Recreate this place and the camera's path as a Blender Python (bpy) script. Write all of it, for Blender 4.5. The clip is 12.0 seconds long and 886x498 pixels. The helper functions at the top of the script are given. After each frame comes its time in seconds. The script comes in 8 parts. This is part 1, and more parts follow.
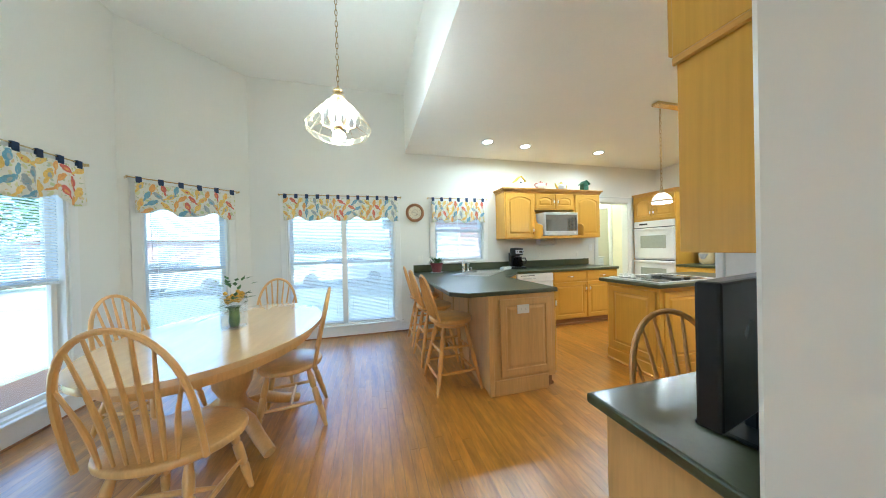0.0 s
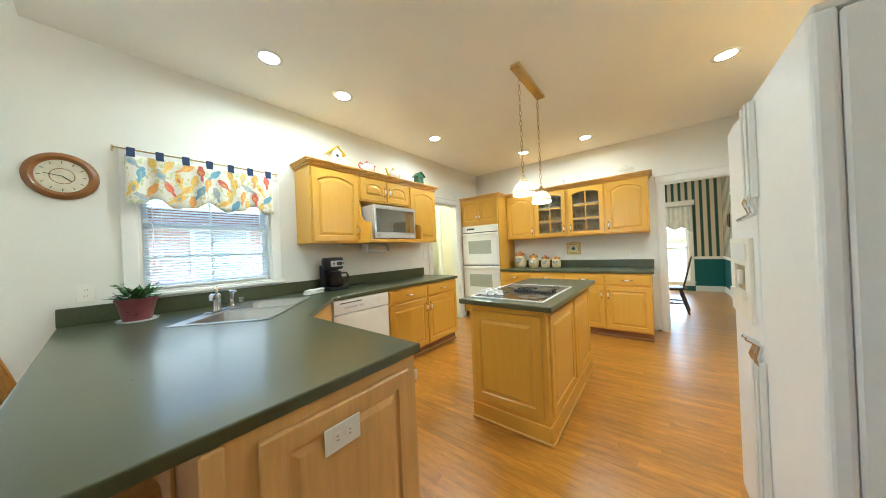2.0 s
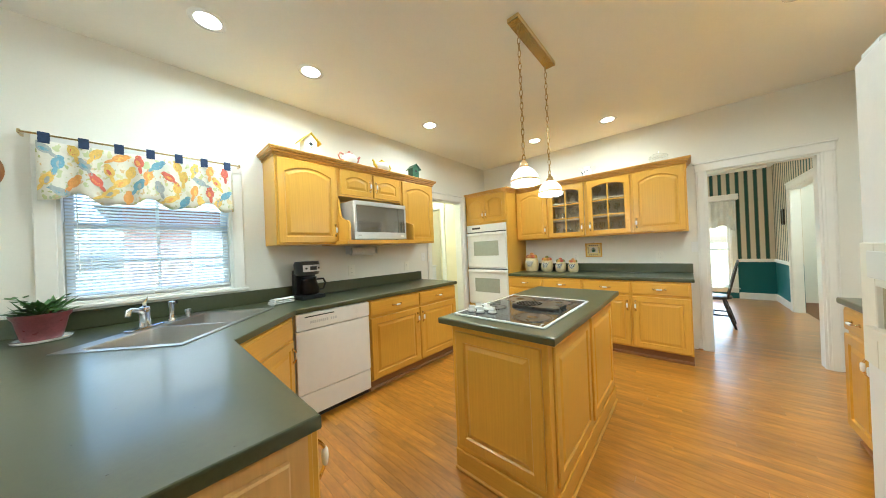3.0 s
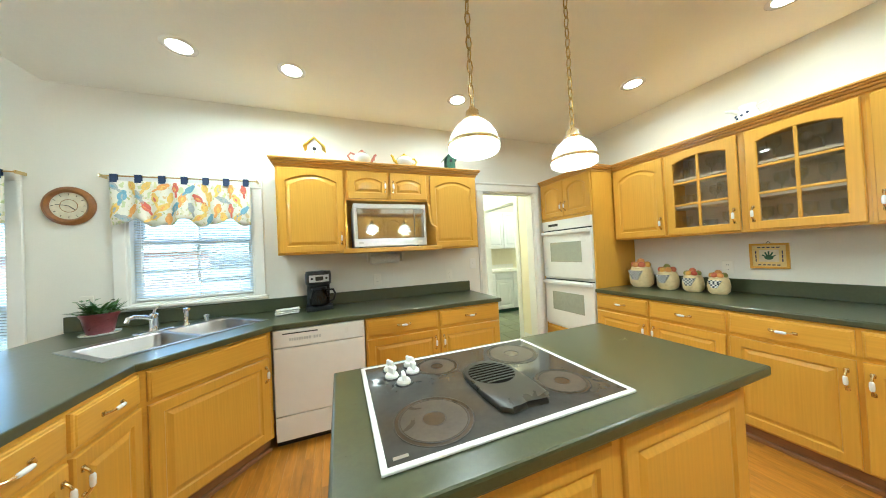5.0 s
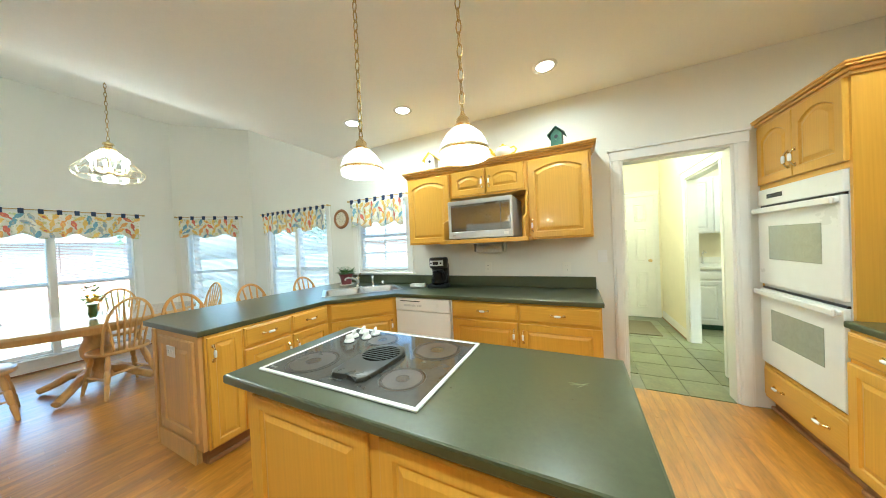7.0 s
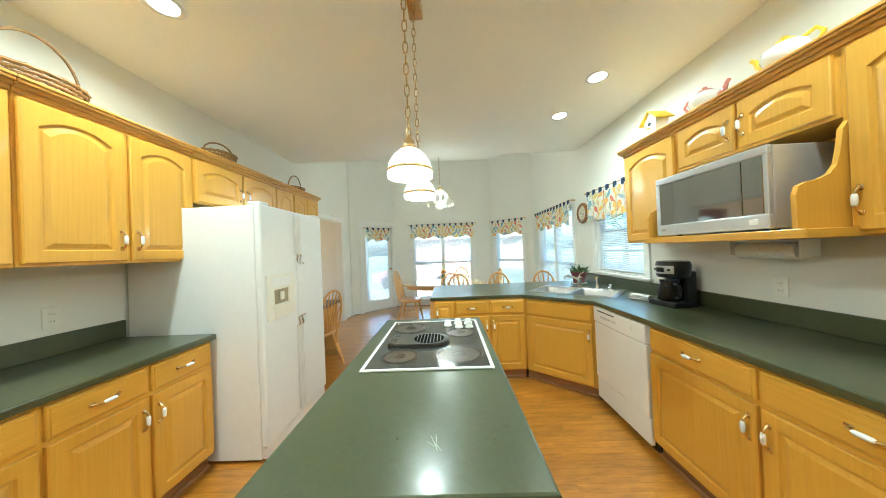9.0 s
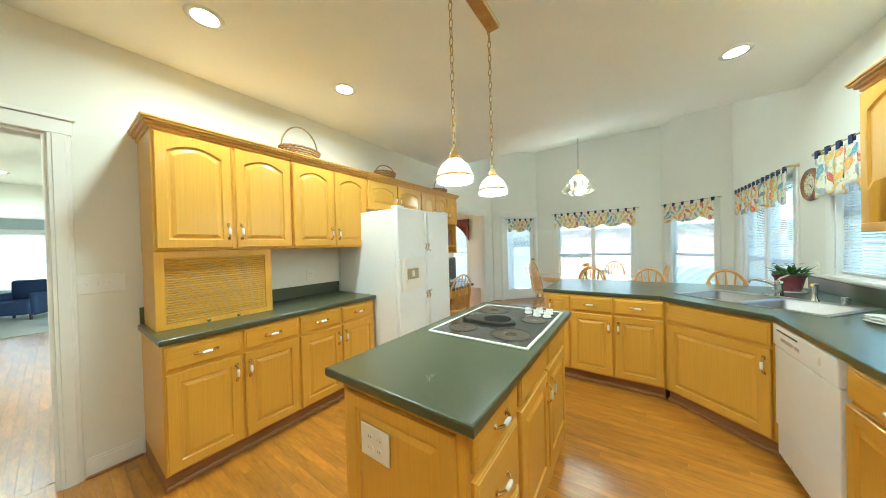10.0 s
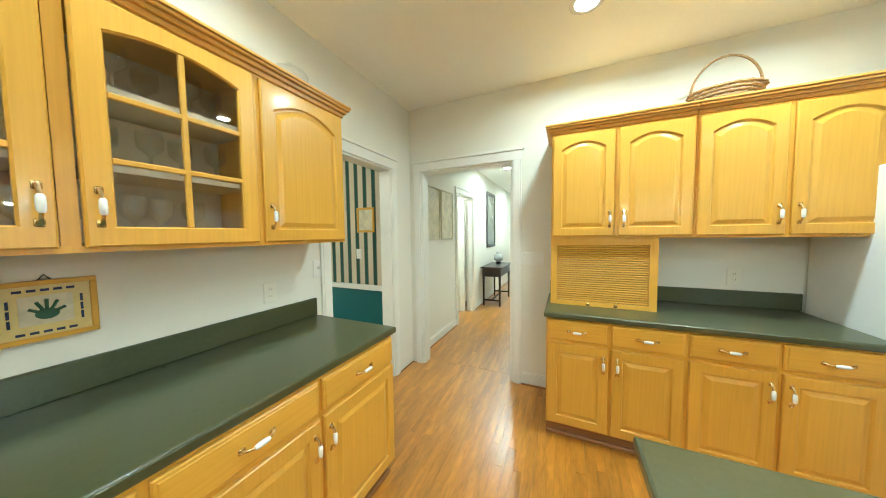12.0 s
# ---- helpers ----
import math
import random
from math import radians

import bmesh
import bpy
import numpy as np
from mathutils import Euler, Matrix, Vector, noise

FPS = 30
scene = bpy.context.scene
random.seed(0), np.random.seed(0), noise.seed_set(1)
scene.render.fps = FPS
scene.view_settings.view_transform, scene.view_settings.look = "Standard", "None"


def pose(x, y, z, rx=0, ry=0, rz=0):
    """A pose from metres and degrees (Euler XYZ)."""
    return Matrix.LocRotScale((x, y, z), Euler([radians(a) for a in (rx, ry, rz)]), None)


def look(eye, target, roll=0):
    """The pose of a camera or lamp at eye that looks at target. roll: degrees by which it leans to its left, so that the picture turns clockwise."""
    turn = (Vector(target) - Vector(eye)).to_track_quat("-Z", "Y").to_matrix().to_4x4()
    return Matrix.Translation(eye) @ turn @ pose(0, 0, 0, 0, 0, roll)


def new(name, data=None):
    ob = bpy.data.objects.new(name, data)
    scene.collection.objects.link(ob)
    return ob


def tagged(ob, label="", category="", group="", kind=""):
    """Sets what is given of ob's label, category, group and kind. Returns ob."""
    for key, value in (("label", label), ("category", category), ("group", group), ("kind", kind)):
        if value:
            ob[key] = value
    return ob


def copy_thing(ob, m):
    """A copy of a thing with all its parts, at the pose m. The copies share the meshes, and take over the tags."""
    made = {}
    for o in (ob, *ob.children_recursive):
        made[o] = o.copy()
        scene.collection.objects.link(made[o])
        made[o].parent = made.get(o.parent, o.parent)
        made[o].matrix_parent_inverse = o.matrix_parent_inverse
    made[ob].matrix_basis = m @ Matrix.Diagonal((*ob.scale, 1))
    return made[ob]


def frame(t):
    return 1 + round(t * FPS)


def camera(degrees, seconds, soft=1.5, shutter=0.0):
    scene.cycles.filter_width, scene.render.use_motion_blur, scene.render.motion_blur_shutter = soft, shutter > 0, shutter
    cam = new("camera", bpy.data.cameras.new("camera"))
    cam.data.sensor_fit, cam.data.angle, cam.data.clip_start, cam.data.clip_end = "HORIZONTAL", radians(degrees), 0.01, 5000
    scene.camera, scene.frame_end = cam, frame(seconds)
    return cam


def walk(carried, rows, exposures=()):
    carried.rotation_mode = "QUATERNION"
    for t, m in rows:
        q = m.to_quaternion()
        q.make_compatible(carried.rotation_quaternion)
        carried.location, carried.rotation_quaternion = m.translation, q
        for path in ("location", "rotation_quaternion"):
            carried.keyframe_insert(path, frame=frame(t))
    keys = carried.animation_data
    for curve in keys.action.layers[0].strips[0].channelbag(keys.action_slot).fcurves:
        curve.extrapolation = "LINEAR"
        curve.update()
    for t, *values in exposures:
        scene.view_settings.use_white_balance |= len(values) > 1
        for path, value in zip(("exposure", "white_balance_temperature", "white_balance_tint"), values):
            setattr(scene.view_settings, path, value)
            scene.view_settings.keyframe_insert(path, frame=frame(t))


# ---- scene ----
cam = camera(117.2, 12.0, soft=1.0)
PATH = [
    (0.0, (0.024, 0.01, 1.276), (0.542, 1.942, 1.263), -1.4),
    (0.5, (0.107, 0.746, 1.371), (1.279, 2.367, 1.365), -2.3),
    (1.0, (0.375, 1.106, 1.316), (1.841, 2.466, 1.307), -2.5),
    (1.5, (0.616, 1.245, 1.284), (2.16, 2.516, 1.287), -2.6),
    (2.0, (0.851, 1.33, 1.267), (2.418, 2.573, 1.272), -2.5),
    (2.5, (1.089, 1.38, 1.273), (2.635, 2.648, 1.275), -2.4),
    (3.0, (1.364, 1.411, 1.288), (2.846, 2.754, 1.294), -2.4),
    (5.0, (2.565, 1.355, 1.343), (3.281, 3.222, 1.371), -2.8),
    (5.5, (2.87, 1.278, 1.326), (3.249, 3.242, 1.348), -2.8),
    (6.0, (3.195, 1.233, 1.317), (3.179, 3.233, 1.33), -2.8),
    (6.5, (3.517, 1.234, 1.318), (3.063, 3.182, 1.325), -2.6),
    (7.0, (3.819, 1.279, 1.369), (2.931, 3.07, 1.342), -2.6),
    (9.0, (4.512, 2.316, 1.387), (2.512, 2.279, 1.397), -2.3),
    (9.5, (4.568, 2.627, 1.38), (2.665, 2.013, 1.375), -1.9),
    (10.0, (4.584, 2.87, 1.366), (2.94, 1.732, 1.346), -1.6),
    (10.5, (4.548, 3.055, 1.388), (3.32, 1.477, 1.336), -1.6),
    (11.0, (4.446, 3.133, 1.412), (3.748, 1.26, 1.342), -1.6),
    (11.5, (4.316, 3.081, 1.425), (4.204, 1.085, 1.346), -1.3),
    (12.0, (4.137, 2.675, 1.426), (4.961, 0.856, 1.315), -0.7),
]
EXPOSURES = [(0.0, 3.11, 4780, -4), (1.0, 3.11, 5000, -4), (2.5, 3.09, 5130, -5), (5.5, 3.12, 5080, -7), (7.0, 3.15, 5080, -8), (9.5, 3.13, 5050, -13), (12.0, 3.18, 5000, -14)]
walk(cam, [(t, look(eye, target, roll)) for t, eye, target, roll in PATH], EXPOSURES)

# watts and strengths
SKY, CANS, PENDANT, CHANDELIER, FILL_DOME = 0.148, 2.1, 4.9, 6.8, 7.0

# ---- light ----
world = bpy.data.worlds.new("sky")
scene.world = world
world.use_nodes = True
_sky = world.node_tree.nodes.new("ShaderNodeTexSky")
_sky.sky_type, _sky.sun_disc, _sky.sun_elevation, _sky.sun_rotation = "NISHITA", False, radians(52), radians(135)
_sky.air_density, _sky.dust_density, _sky.ozone_density = 1.0, 4.0, 1.0
world.node_tree.links.new(_sky.outputs[0], world.node_tree.nodes["Background"].inputs[0])
world.node_tree.nodes["Background"].inputs[1].default_value = SKY


def lamp(name, kind, m, energy, color=(1, 1, 1), size=0.1, size_y=0.0):
    data = bpy.data.lights.new(name, kind)
    data.energy, data.color = energy, color
    if kind == "AREA":
        data.shape = "RECTANGLE" if size_y else "DISK"
        data.size, data.spread = size, radians(168)
        if size_y:
            data.size_y = size_y
    elif kind == "SUN":
        data.angle = size
    else:
        data.shadow_soft_size = size
    ob = new(name, data)
    ob.matrix_world = m
    return ob


lamp("sun", "SUN", look((6, -6, 11), (0, 0, 0)), 4.8, (1.0, 0.97, 0.92), radians(12))

# ---- materials ----
def mat(name, color, rough=0.5, metal=0.0, vary=0.12, scale=(6, 6, 6), bump=0.0, fine=60.0, dark=None, spec=0.5, coat=0.0, rand=0.0, emit=0.0, trans=0.0, ior=1.45, rvar=0.08, figure=0.0):
    """A principled surface whose colour and gloss wander at two scales in world space."""
    m = bpy.data.materials.new(name)
    m.use_nodes = True
    nt = m.node_tree
    nodes, link = nt.nodes, nt.links.new
    b = nodes["Principled BSDF"]
    b.inputs["Metallic"].default_value = metal
    b.inputs["Specular IOR Level"].default_value = spec
    b.inputs["IOR"].default_value = ior
    b.inputs["Coat Weight"].default_value = coat
    b.inputs["Coat Roughness"].default_value = 0.12
    b.inputs["Transmission Weight"].default_value = trans
    geo = nodes.new("ShaderNodeNewGeometry")
    mp = nodes.new("ShaderNodeMapping")
    mp.inputs["Scale"].default_value = scale
    link(geo.outputs["Position"], mp.inputs["Vector"])
    if rand:
        info = nodes.new("ShaderNodeObjectInfo")
        add = nodes.new("ShaderNodeMath")
        add.operation = "ADD"
        link(info.outputs["Random"], add.inputs[0])
        link(geo.outputs["Random Per Island"], add.inputs[1])
        mul = nodes.new("ShaderNodeMath")
        mul.operation, mul.inputs[1].default_value = "MULTIPLY", 37.0
        link(add.outputs[0], mul.inputs[0])
        link(mul.outputs[0], mp.inputs["Location"])
    n1 = nodes.new("ShaderNodeTexNoise")
    n1.inputs["Scale"].default_value, n1.inputs["Detail"].default_value = 1.0, 5.0
    n1.inputs["Distortion"].default_value = 0.6
    link(mp.outputs[0], n1.inputs["Vector"])
    n2 = nodes.new("ShaderNodeTexNoise")
    n2.inputs["Scale"].default_value, n2.inputs["Detail"].default_value = fine / 10, 3.0
    link(mp.outputs[0], n2.inputs["Vector"])
    mix = nodes.new("ShaderNodeMath")
    mix.operation, mix.inputs[1].default_value = "MULTIPLY_ADD", 0.6
    link(n1.outputs[0], mix.inputs[0])
    half = nodes.new("ShaderNodeMath")
    half.operation, half.inputs[1].default_value = "MULTIPLY", 0.4
    link(n2.outputs[0], half.inputs[0])
    link(half.outputs[0], mix.inputs[2])
    ramp = nodes.new("ShaderNodeValToRGB")
    lo = dark or tuple(c * (1 - vary) for c in color)
    hi = tuple(min(1.0, c * (1 + vary * 0.6)) for c in color)
    ramp.color_ramp.elements[0].position, ramp.color_ramp.elements[0].color = 0.32, (*lo, 1)
    ramp.color_ramp.elements[1].position, ramp.color_ramp.elements[1].color = 0.68, (*hi, 1)
    link(mix.outputs[0], ramp.inputs[0])
    out = ramp.outputs[0]
    if figure:
        wave = nodes.new("ShaderNodeTexWave")
        wave.bands_direction = "DIAGONAL"
        for key, value in (("Scale", 0.42), ("Distortion", 9.0), ("Detail", 3.0), ("Detail Scale", 0.5)):
            wave.inputs[key].default_value = value
        link(mp.outputs[0], wave.inputs["Vector"])
        dim, amount = nodes.new("ShaderNodeMix"), nodes.new("ShaderNodeMath")
        dim.data_type, dim.blend_type = "RGBA", "MULTIPLY"
        amount.operation, amount.inputs[1].default_value = "MULTIPLY", figure
        link(wave.outputs["Fac"], amount.inputs[0])
        link(amount.outputs[0], dim.inputs["Factor"])
        link(out, dim.inputs["A"])
        dim.inputs["B"].default_value = (0.62, 0.50, 0.34, 1)
        out = dim.outputs["Result"]
    if rand:
        hsv = nodes.new("ShaderNodeHueSaturation")
        mr = nodes.new("ShaderNodeMapRange")
        fr = nodes.new("ShaderNodeMath")
        fr.operation = "FRACT"
        link(add.outputs[0], fr.inputs[0])
        link(fr.outputs[0], mr.inputs[0])
        mr.inputs["To Min"].default_value, mr.inputs["To Max"].default_value = 1 - rand, 1 + rand
        link(mr.outputs[0], hsv.inputs["Value"])
        link(out, hsv.inputs["Color"])
        out = hsv.outputs[0]
    link(out, b.inputs["Base Color"])
    rr = nodes.new("ShaderNodeMapRange")
    rr.inputs["To Min"].default_value, rr.inputs["To Max"].default_value = max(0.02, rough - rvar), min(1, rough + rvar)
    link(n1.outputs[0], rr.inputs[0])
    link(rr.outputs[0], b.inputs["Roughness"])
    if bump:
        bp = nodes.new("ShaderNodeBump")
        bp.inputs["Strength"].default_value, bp.inputs["Distance"].default_value = bump, 0.002
        link(mix.outputs[0], bp.inputs["Height"])
        link(bp.outputs[0], b.inputs["Normal"])
    if emit:
        b.inputs["Emission Color"].default_value = (*color, 1)
        b.inputs["Emission Strength"].default_value = emit
    return m


def pattern(m, builder):
    """Lets builder(nodes, link, colour socket) make the base colour of m."""
    nt = m.node_tree
    b = nt.nodes["Principled BSDF"]
    old = b.inputs["Base Color"].links[0].from_socket
    nt.links.new(builder(nt.nodes, nt.links.new, old), b.inputs["Base Color"])
    return m


OAK = (0.685, 0.380, 0.045)
M = {}
M["oak_v"] = mat("oak_upright_grain", OAK, 0.34, vary=0.065, scale=(75, 75, 2.2), bump=0.03, fine=25, coat=0.15, rand=0.06, figure=0.07)
M["oak_h"] = mat("oak_level_grain", OAK, 0.34, vary=0.065, scale=(2.2, 2.2, 75), bump=0.03, fine=25, coat=0.15, rand=0.06, figure=0.07)
M["oak_trim"] = mat("oak_trim", (0.66, 0.355, 0.062), 0.36, vary=0.14, scale=(5, 5, 30), bump=0.05, coat=0.2)
M["oak_pale"] = mat("pale_oak_panel", (0.68, 0.40, 0.13), 0.42, vary=0.14, scale=(16, 16, 1.2), bump=0.1)
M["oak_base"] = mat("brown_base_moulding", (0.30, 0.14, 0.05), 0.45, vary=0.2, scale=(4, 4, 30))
M["chair"] = mat("golden_chair_wood", (0.70, 0.40, 0.12), 0.34, vary=0.16, scale=(14, 14, 3), bump=0.05, coat=0.3)
M["stool"] = mat("honey_stool_wood", (0.66, 0.33, 0.075), 0.36, vary=0.18, scale=(14, 14, 3), bump=0.05, coat=0.3)
M["table"] = mat("pale_table_wood", (0.74, 0.49, 0.22), 0.2, vary=0.10, scale=(14, 1.6, 14), bump=0.02, coat=1.0)
M["floor"] = mat("oak_floor_plank", (0.50, 0.218, 0.020), 0.32, vary=0.40, scale=(15, 2.6, 10), bump=0.03, fine=55, coat=0.95, rand=0.13, figure=0.30)
M["floor"].node_tree.nodes["Principled BSDF"].inputs["Coat Roughness"].default_value = 0.30
M["floor"].node_tree.nodes["Principled BSDF"].inputs["Coat IOR"].default_value = 1.5
M["floor_gap"] = mat("dark_floor_joint", (0.20, 0.085, 0.02), 0.6)
M["wall"] = mat("cream_wall_paint", (0.79, 0.768, 0.685), 0.75, vary=0.03, scale=(1.2, 1.2, 1.2), bump=0.05, fine=900, spec=0.25)
M["ceiling"] = mat("ceiling_paint", (0.90, 0.885, 0.815), 0.85, vary=0.03, scale=(1, 1, 1), bump=0.05, fine=900, spec=0.2)
M["trim"] = mat("white_gloss_trim", (0.82, 0.80, 0.74), 0.38, vary=0.04, scale=(2, 2, 2))
M["white"] = mat("white_appliance_enamel", (0.82, 0.81, 0.77), 0.3, vary=0.03, scale=(3, 3, 3), coat=0.2)
M["white_tex"] = mat("pebbled_white_enamel", (0.82, 0.82, 0.80), 0.42, vary=0.03, scale=(30, 30, 30), bump=0.12, fine=90)
M["plastic"] = mat("ivory_plastic", (0.82, 0.79, 0.69), 0.4, vary=0.03)
M["green"] = mat("dark_green_laminate", (0.060, 0.069, 0.030), 0.30, vary=0.2, scale=(60, 60, 60), bump=0.03, fine=80, spec=0.75, coat=0.3, rvar=0.05)
M["scuffed"] = mat("worn_pale_laminate", (0.26, 0.29, 0.20), 0.5, vary=0.2, scale=(80, 80, 80))
M["black"] = mat("black_plastic", (0.012, 0.013, 0.014), 0.3, vary=0.2)
M["blackglass"] = mat("black_glass", (0.055, 0.053, 0.048), 0.08, vary=0.3, scale=(8, 8, 8), spec=0.6, rvar=0.04)
M["burner"] = mat("worn_burner_glass", (0.055, 0.038, 0.022), 0.22, vary=0.35, scale=(14, 14, 14), bump=0.01)
M["ring"] = mat("burner_ring", (0.025, 0.02, 0.016), 0.3, vary=0.3)
M["steel"] = mat("brushed_steel", (0.45, 0.44, 0.42), 0.32, metal=1.0, vary=0.04, scale=(20, 20, 20), rvar=0.02)
M["silver"] = mat("silver_paint", (0.60, 0.60, 0.60), 0.32, metal=0.55, vary=0.06)
M["chrome"] = mat("chrome", (0.78, 0.78, 0.78), 0.1, metal=1.0, vary=0.03)
M["brass"] = mat("polished_brass", (0.74, 0.58, 0.30), 0.2, metal=1.0, vary=0.12, scale=(20, 20, 20))
M["chain_brass"] = mat("aged_brass_chain", (0.40, 0.28, 0.09), 0.3, metal=1.0, vary=0.15, scale=(40, 40, 40))
M["ceramic"] = mat("white_ceramic", (0.85, 0.84, 0.80), 0.15, vary=0.03, coat=0.4)
M["cream_cer"] = mat("cream_ceramic", (0.77, 0.63, 0.34), 0.3, vary=0.15, scale=(30, 30, 30), bump=0.1)
M["apple"] = mat("painted_fruit", (0.48, 0.07, 0.04), 0.3, vary=0.5, scale=(40, 40, 40))


def fruit(nodes, link, base):
    info, ramp = nodes.new("ShaderNodeObjectInfo"), nodes.new("ShaderNodeValToRGB")
    ramp.color_ramp.interpolation = "CONSTANT"
    for i, c in enumerate(((0.50, 0.09, 0.05), (0.72, 0.45, 0.08), (0.20, 0.30, 0.07), (0.55, 0.16, 0.07), (0.70, 0.36, 0.10))):
        el = ramp.color_ramp.elements[i] if i < 2 else ramp.color_ramp.elements.new(0.9)
        el.position, el.color = i / 5, (*c, 1)
    link(info.outputs["Random"], ramp.inputs[0])
    mx = nodes.new("ShaderNodeMix")
    mx.data_type = "RGBA"
    mx.inputs["Factor"].default_value = 0.2
    link(ramp.outputs[0], mx.inputs["A"])
    link(base, mx.inputs["B"])
    return mx.outputs["Result"]

M["leaf"] = mat("plant_leaf", (0.07, 0.16, 0.03), 0.4, vary=0.4, scale=(40, 40, 40))
M["bloom"] = mat("yellow_petals", (0.75, 0.42, 0.03), 0.6, vary=0.3, scale=(60, 60, 60))
M["pot"] = mat("dark_red_glazed_pot", (0.22, 0.055, 0.06), 0.3, vary=0.25, scale=(20, 20, 20), coat=0.3)
M["yellow"] = mat("yellow_paint", (0.78, 0.55, 0.03), 0.45, vary=0.15, scale=(20, 20, 20))
M["dkgreen"] = mat("dark_green_paint", (0.035, 0.10, 0.055), 0.5, vary=0.3, scale=(30, 30, 30))
M["basket"] = mat("woven_cane", (0.31, 0.18, 0.06), 0.6, vary=0.5, scale=(90, 90, 130), bump=0.4)
M["towel"] = mat("folded_white_towel", (0.72, 0.71, 0.66), 0.9, vary=0.2, scale=(60, 60, 60), bump=0.4)
M["navy"] = mat("navy_cloth", (0.03, 0.05, 0.11), 0.85, vary=0.3, scale=(60, 60, 60))
M["blind"] = mat("white_blind_slat", (0.86, 0.86, 0.84), 0.5, vary=0.02)
M["walnut"] = mat("near_black_stained_wood", (0.035, 0.02, 0.014), 0.35, vary=0.4, scale=(20, 20, 4), coat=0.3)
M["clockwood"] = mat("reddish_oak_rim", (0.27, 0.115, 0.032), 0.35, vary=0.25, scale=(20, 20, 20), coat=0.3)
M["paper"] = mat("aged_paper", (0.66, 0.60, 0.44), 0.8, vary=0.18, scale=(7, 7, 7))
M["screen"] = mat("dark_monitor_screen", (0.01, 0.014, 0.018), 0.18, vary=0.2)
M["teal"] = mat("teal_wall_paint", (0.012, 0.115, 0.115), 0.6, vary=0.06, scale=(3, 3, 3))
M["greywall"] = mat("sage_grey_wall", (0.36, 0.36, 0.29), 0.75, vary=0.05, scale=(2, 2, 2))
M["utilwall"] = mat("pale_yellow_paint", (0.84, 0.77, 0.56), 0.75, vary=0.04, scale=(1.5, 1.5, 1.5))
M["tile"] = mat("green_floor_tile", (0.21, 0.215, 0.11), 0.35, vary=0.3, scale=(9, 9, 9), bump=0.05, rand=0.18)
M["grout"] = mat("tile_grout", (0.30, 0.30, 0.22), 0.8)
M["rug"] = mat("woven_mat", (0.20, 0.17, 0.09), 0.95, vary=0.4, scale=(60, 60, 60), bump=0.5)
M["redcloth"] = mat("dark_red_curtain", (0.20, 0.05, 0.04), 0.85, vary=0.55, scale=(18, 18, 18), bump=0.2)
M["sheer"] = mat("gathered_white_curtain", (0.75, 0.74, 0.66), 0.85, vary=0.12, scale=(24, 24, 9), bump=0.3)
M["brick"] = mat("red_brick", (0.36, 0.19, 0.15), 0.85, vary=0.35, scale=(18, 18, 40), bump=0.3)
M["housepane"] = mat("pale_house_pane", (0.42, 0.45, 0.48), 0.12, vary=0.1)
M["roof"] = mat("grey_shingle", (0.22, 0.21, 0.21), 0.9, vary=0.3, scale=(12, 12, 12))
M["grass"] = mat("lawn", (0.13, 0.145, 0.08), 0.95, vary=0.4, scale=(3, 3, 3), bump=0.5, fine=200)
M["asphalt"] = mat("road_asphalt", (0.10, 0.10, 0.10), 0.9, vary=0.2, scale=(6, 6, 6))
M["carwhite"] = mat("white_car_paint", (0.72, 0.73, 0.75), 0.2, vary=0.03, coat=0.6)
M["carred"] = mat("muted_red_car_paint", (0.42, 0.20, 0.19), 0.25, vary=0.06, coat=0.6)
M["tyre"] = mat("tyre_rubber", (0.02, 0.02, 0.02), 0.8)
M["bark"] = mat("tree_bark", (0.11, 0.075, 0.05), 0.9, vary=0.4, scale=(20, 20, 5), bump=0.5)
M["books"] = mat("book_cloth", (0.32, 0.16, 0.11), 0.7, vary=0.6, scale=(45, 45, 3), rand=0.5)


def glass(name, color=(1, 1, 1), rough=0.0, gloss=0.035):
    """Thin clear glass: passes light straight on, with a weak mirror on top."""
    m = bpy.data.materials.new(name)
    m.use_nodes = True
    n, link = m.node_tree.nodes, m.node_tree.links.new
    n.remove(n["Principled BSDF"])
    t, g, fr, mx = n.new("ShaderNodeBsdfTransparent"), n.new("ShaderNodeBsdfGlossy"), n.new("ShaderNodeLayerWeight"), n.new("ShaderNodeMixShader")
    pw, ad = n.new("ShaderNodeMath"), n.new("ShaderNodeMath")
    t.inputs[0].default_value = (*color, 1)
    g.inputs["Roughness"].default_value = rough
    pw.operation, pw.inputs[1].default_value = "POWER", 5.0
    ad.operation, ad.inputs[1].default_value, ad.inputs[2].default_value = "MULTIPLY_ADD", 0.8, gloss
    link(fr.outputs["Facing"], pw.inputs[0])
    link(pw.outputs[0], ad.inputs[0])
    link(ad.outputs[0], mx.inputs[0])
    link(t.outputs[0], mx.inputs[1])
    link(g.outputs[0], mx.inputs[2])
    link(mx.outputs[0], n["Material Output"].inputs[0])
    return m


def glow(name, color, strength):
    m = bpy.data.materials.new(name)
    m.use_nodes = True
    n = m.node_tree.nodes
    n.remove(n["Principled BSDF"])
    e = n.new("ShaderNodeEmission")
    e.inputs[0].default_value, e.inputs[1].default_value = (*color, 1), strength
    m.node_tree.links.new(e.outputs[0], n["Material Output"].inputs[0])
    return m


M["glass"] = glass("window_glass")
M["smoke"] = glass("cabinet_glass", (0.93, 0.92, 0.89), 0.01)
M["crystal"] = glass("clear_glassware", (0.98, 0.99, 0.985), 0.03, 0.07)


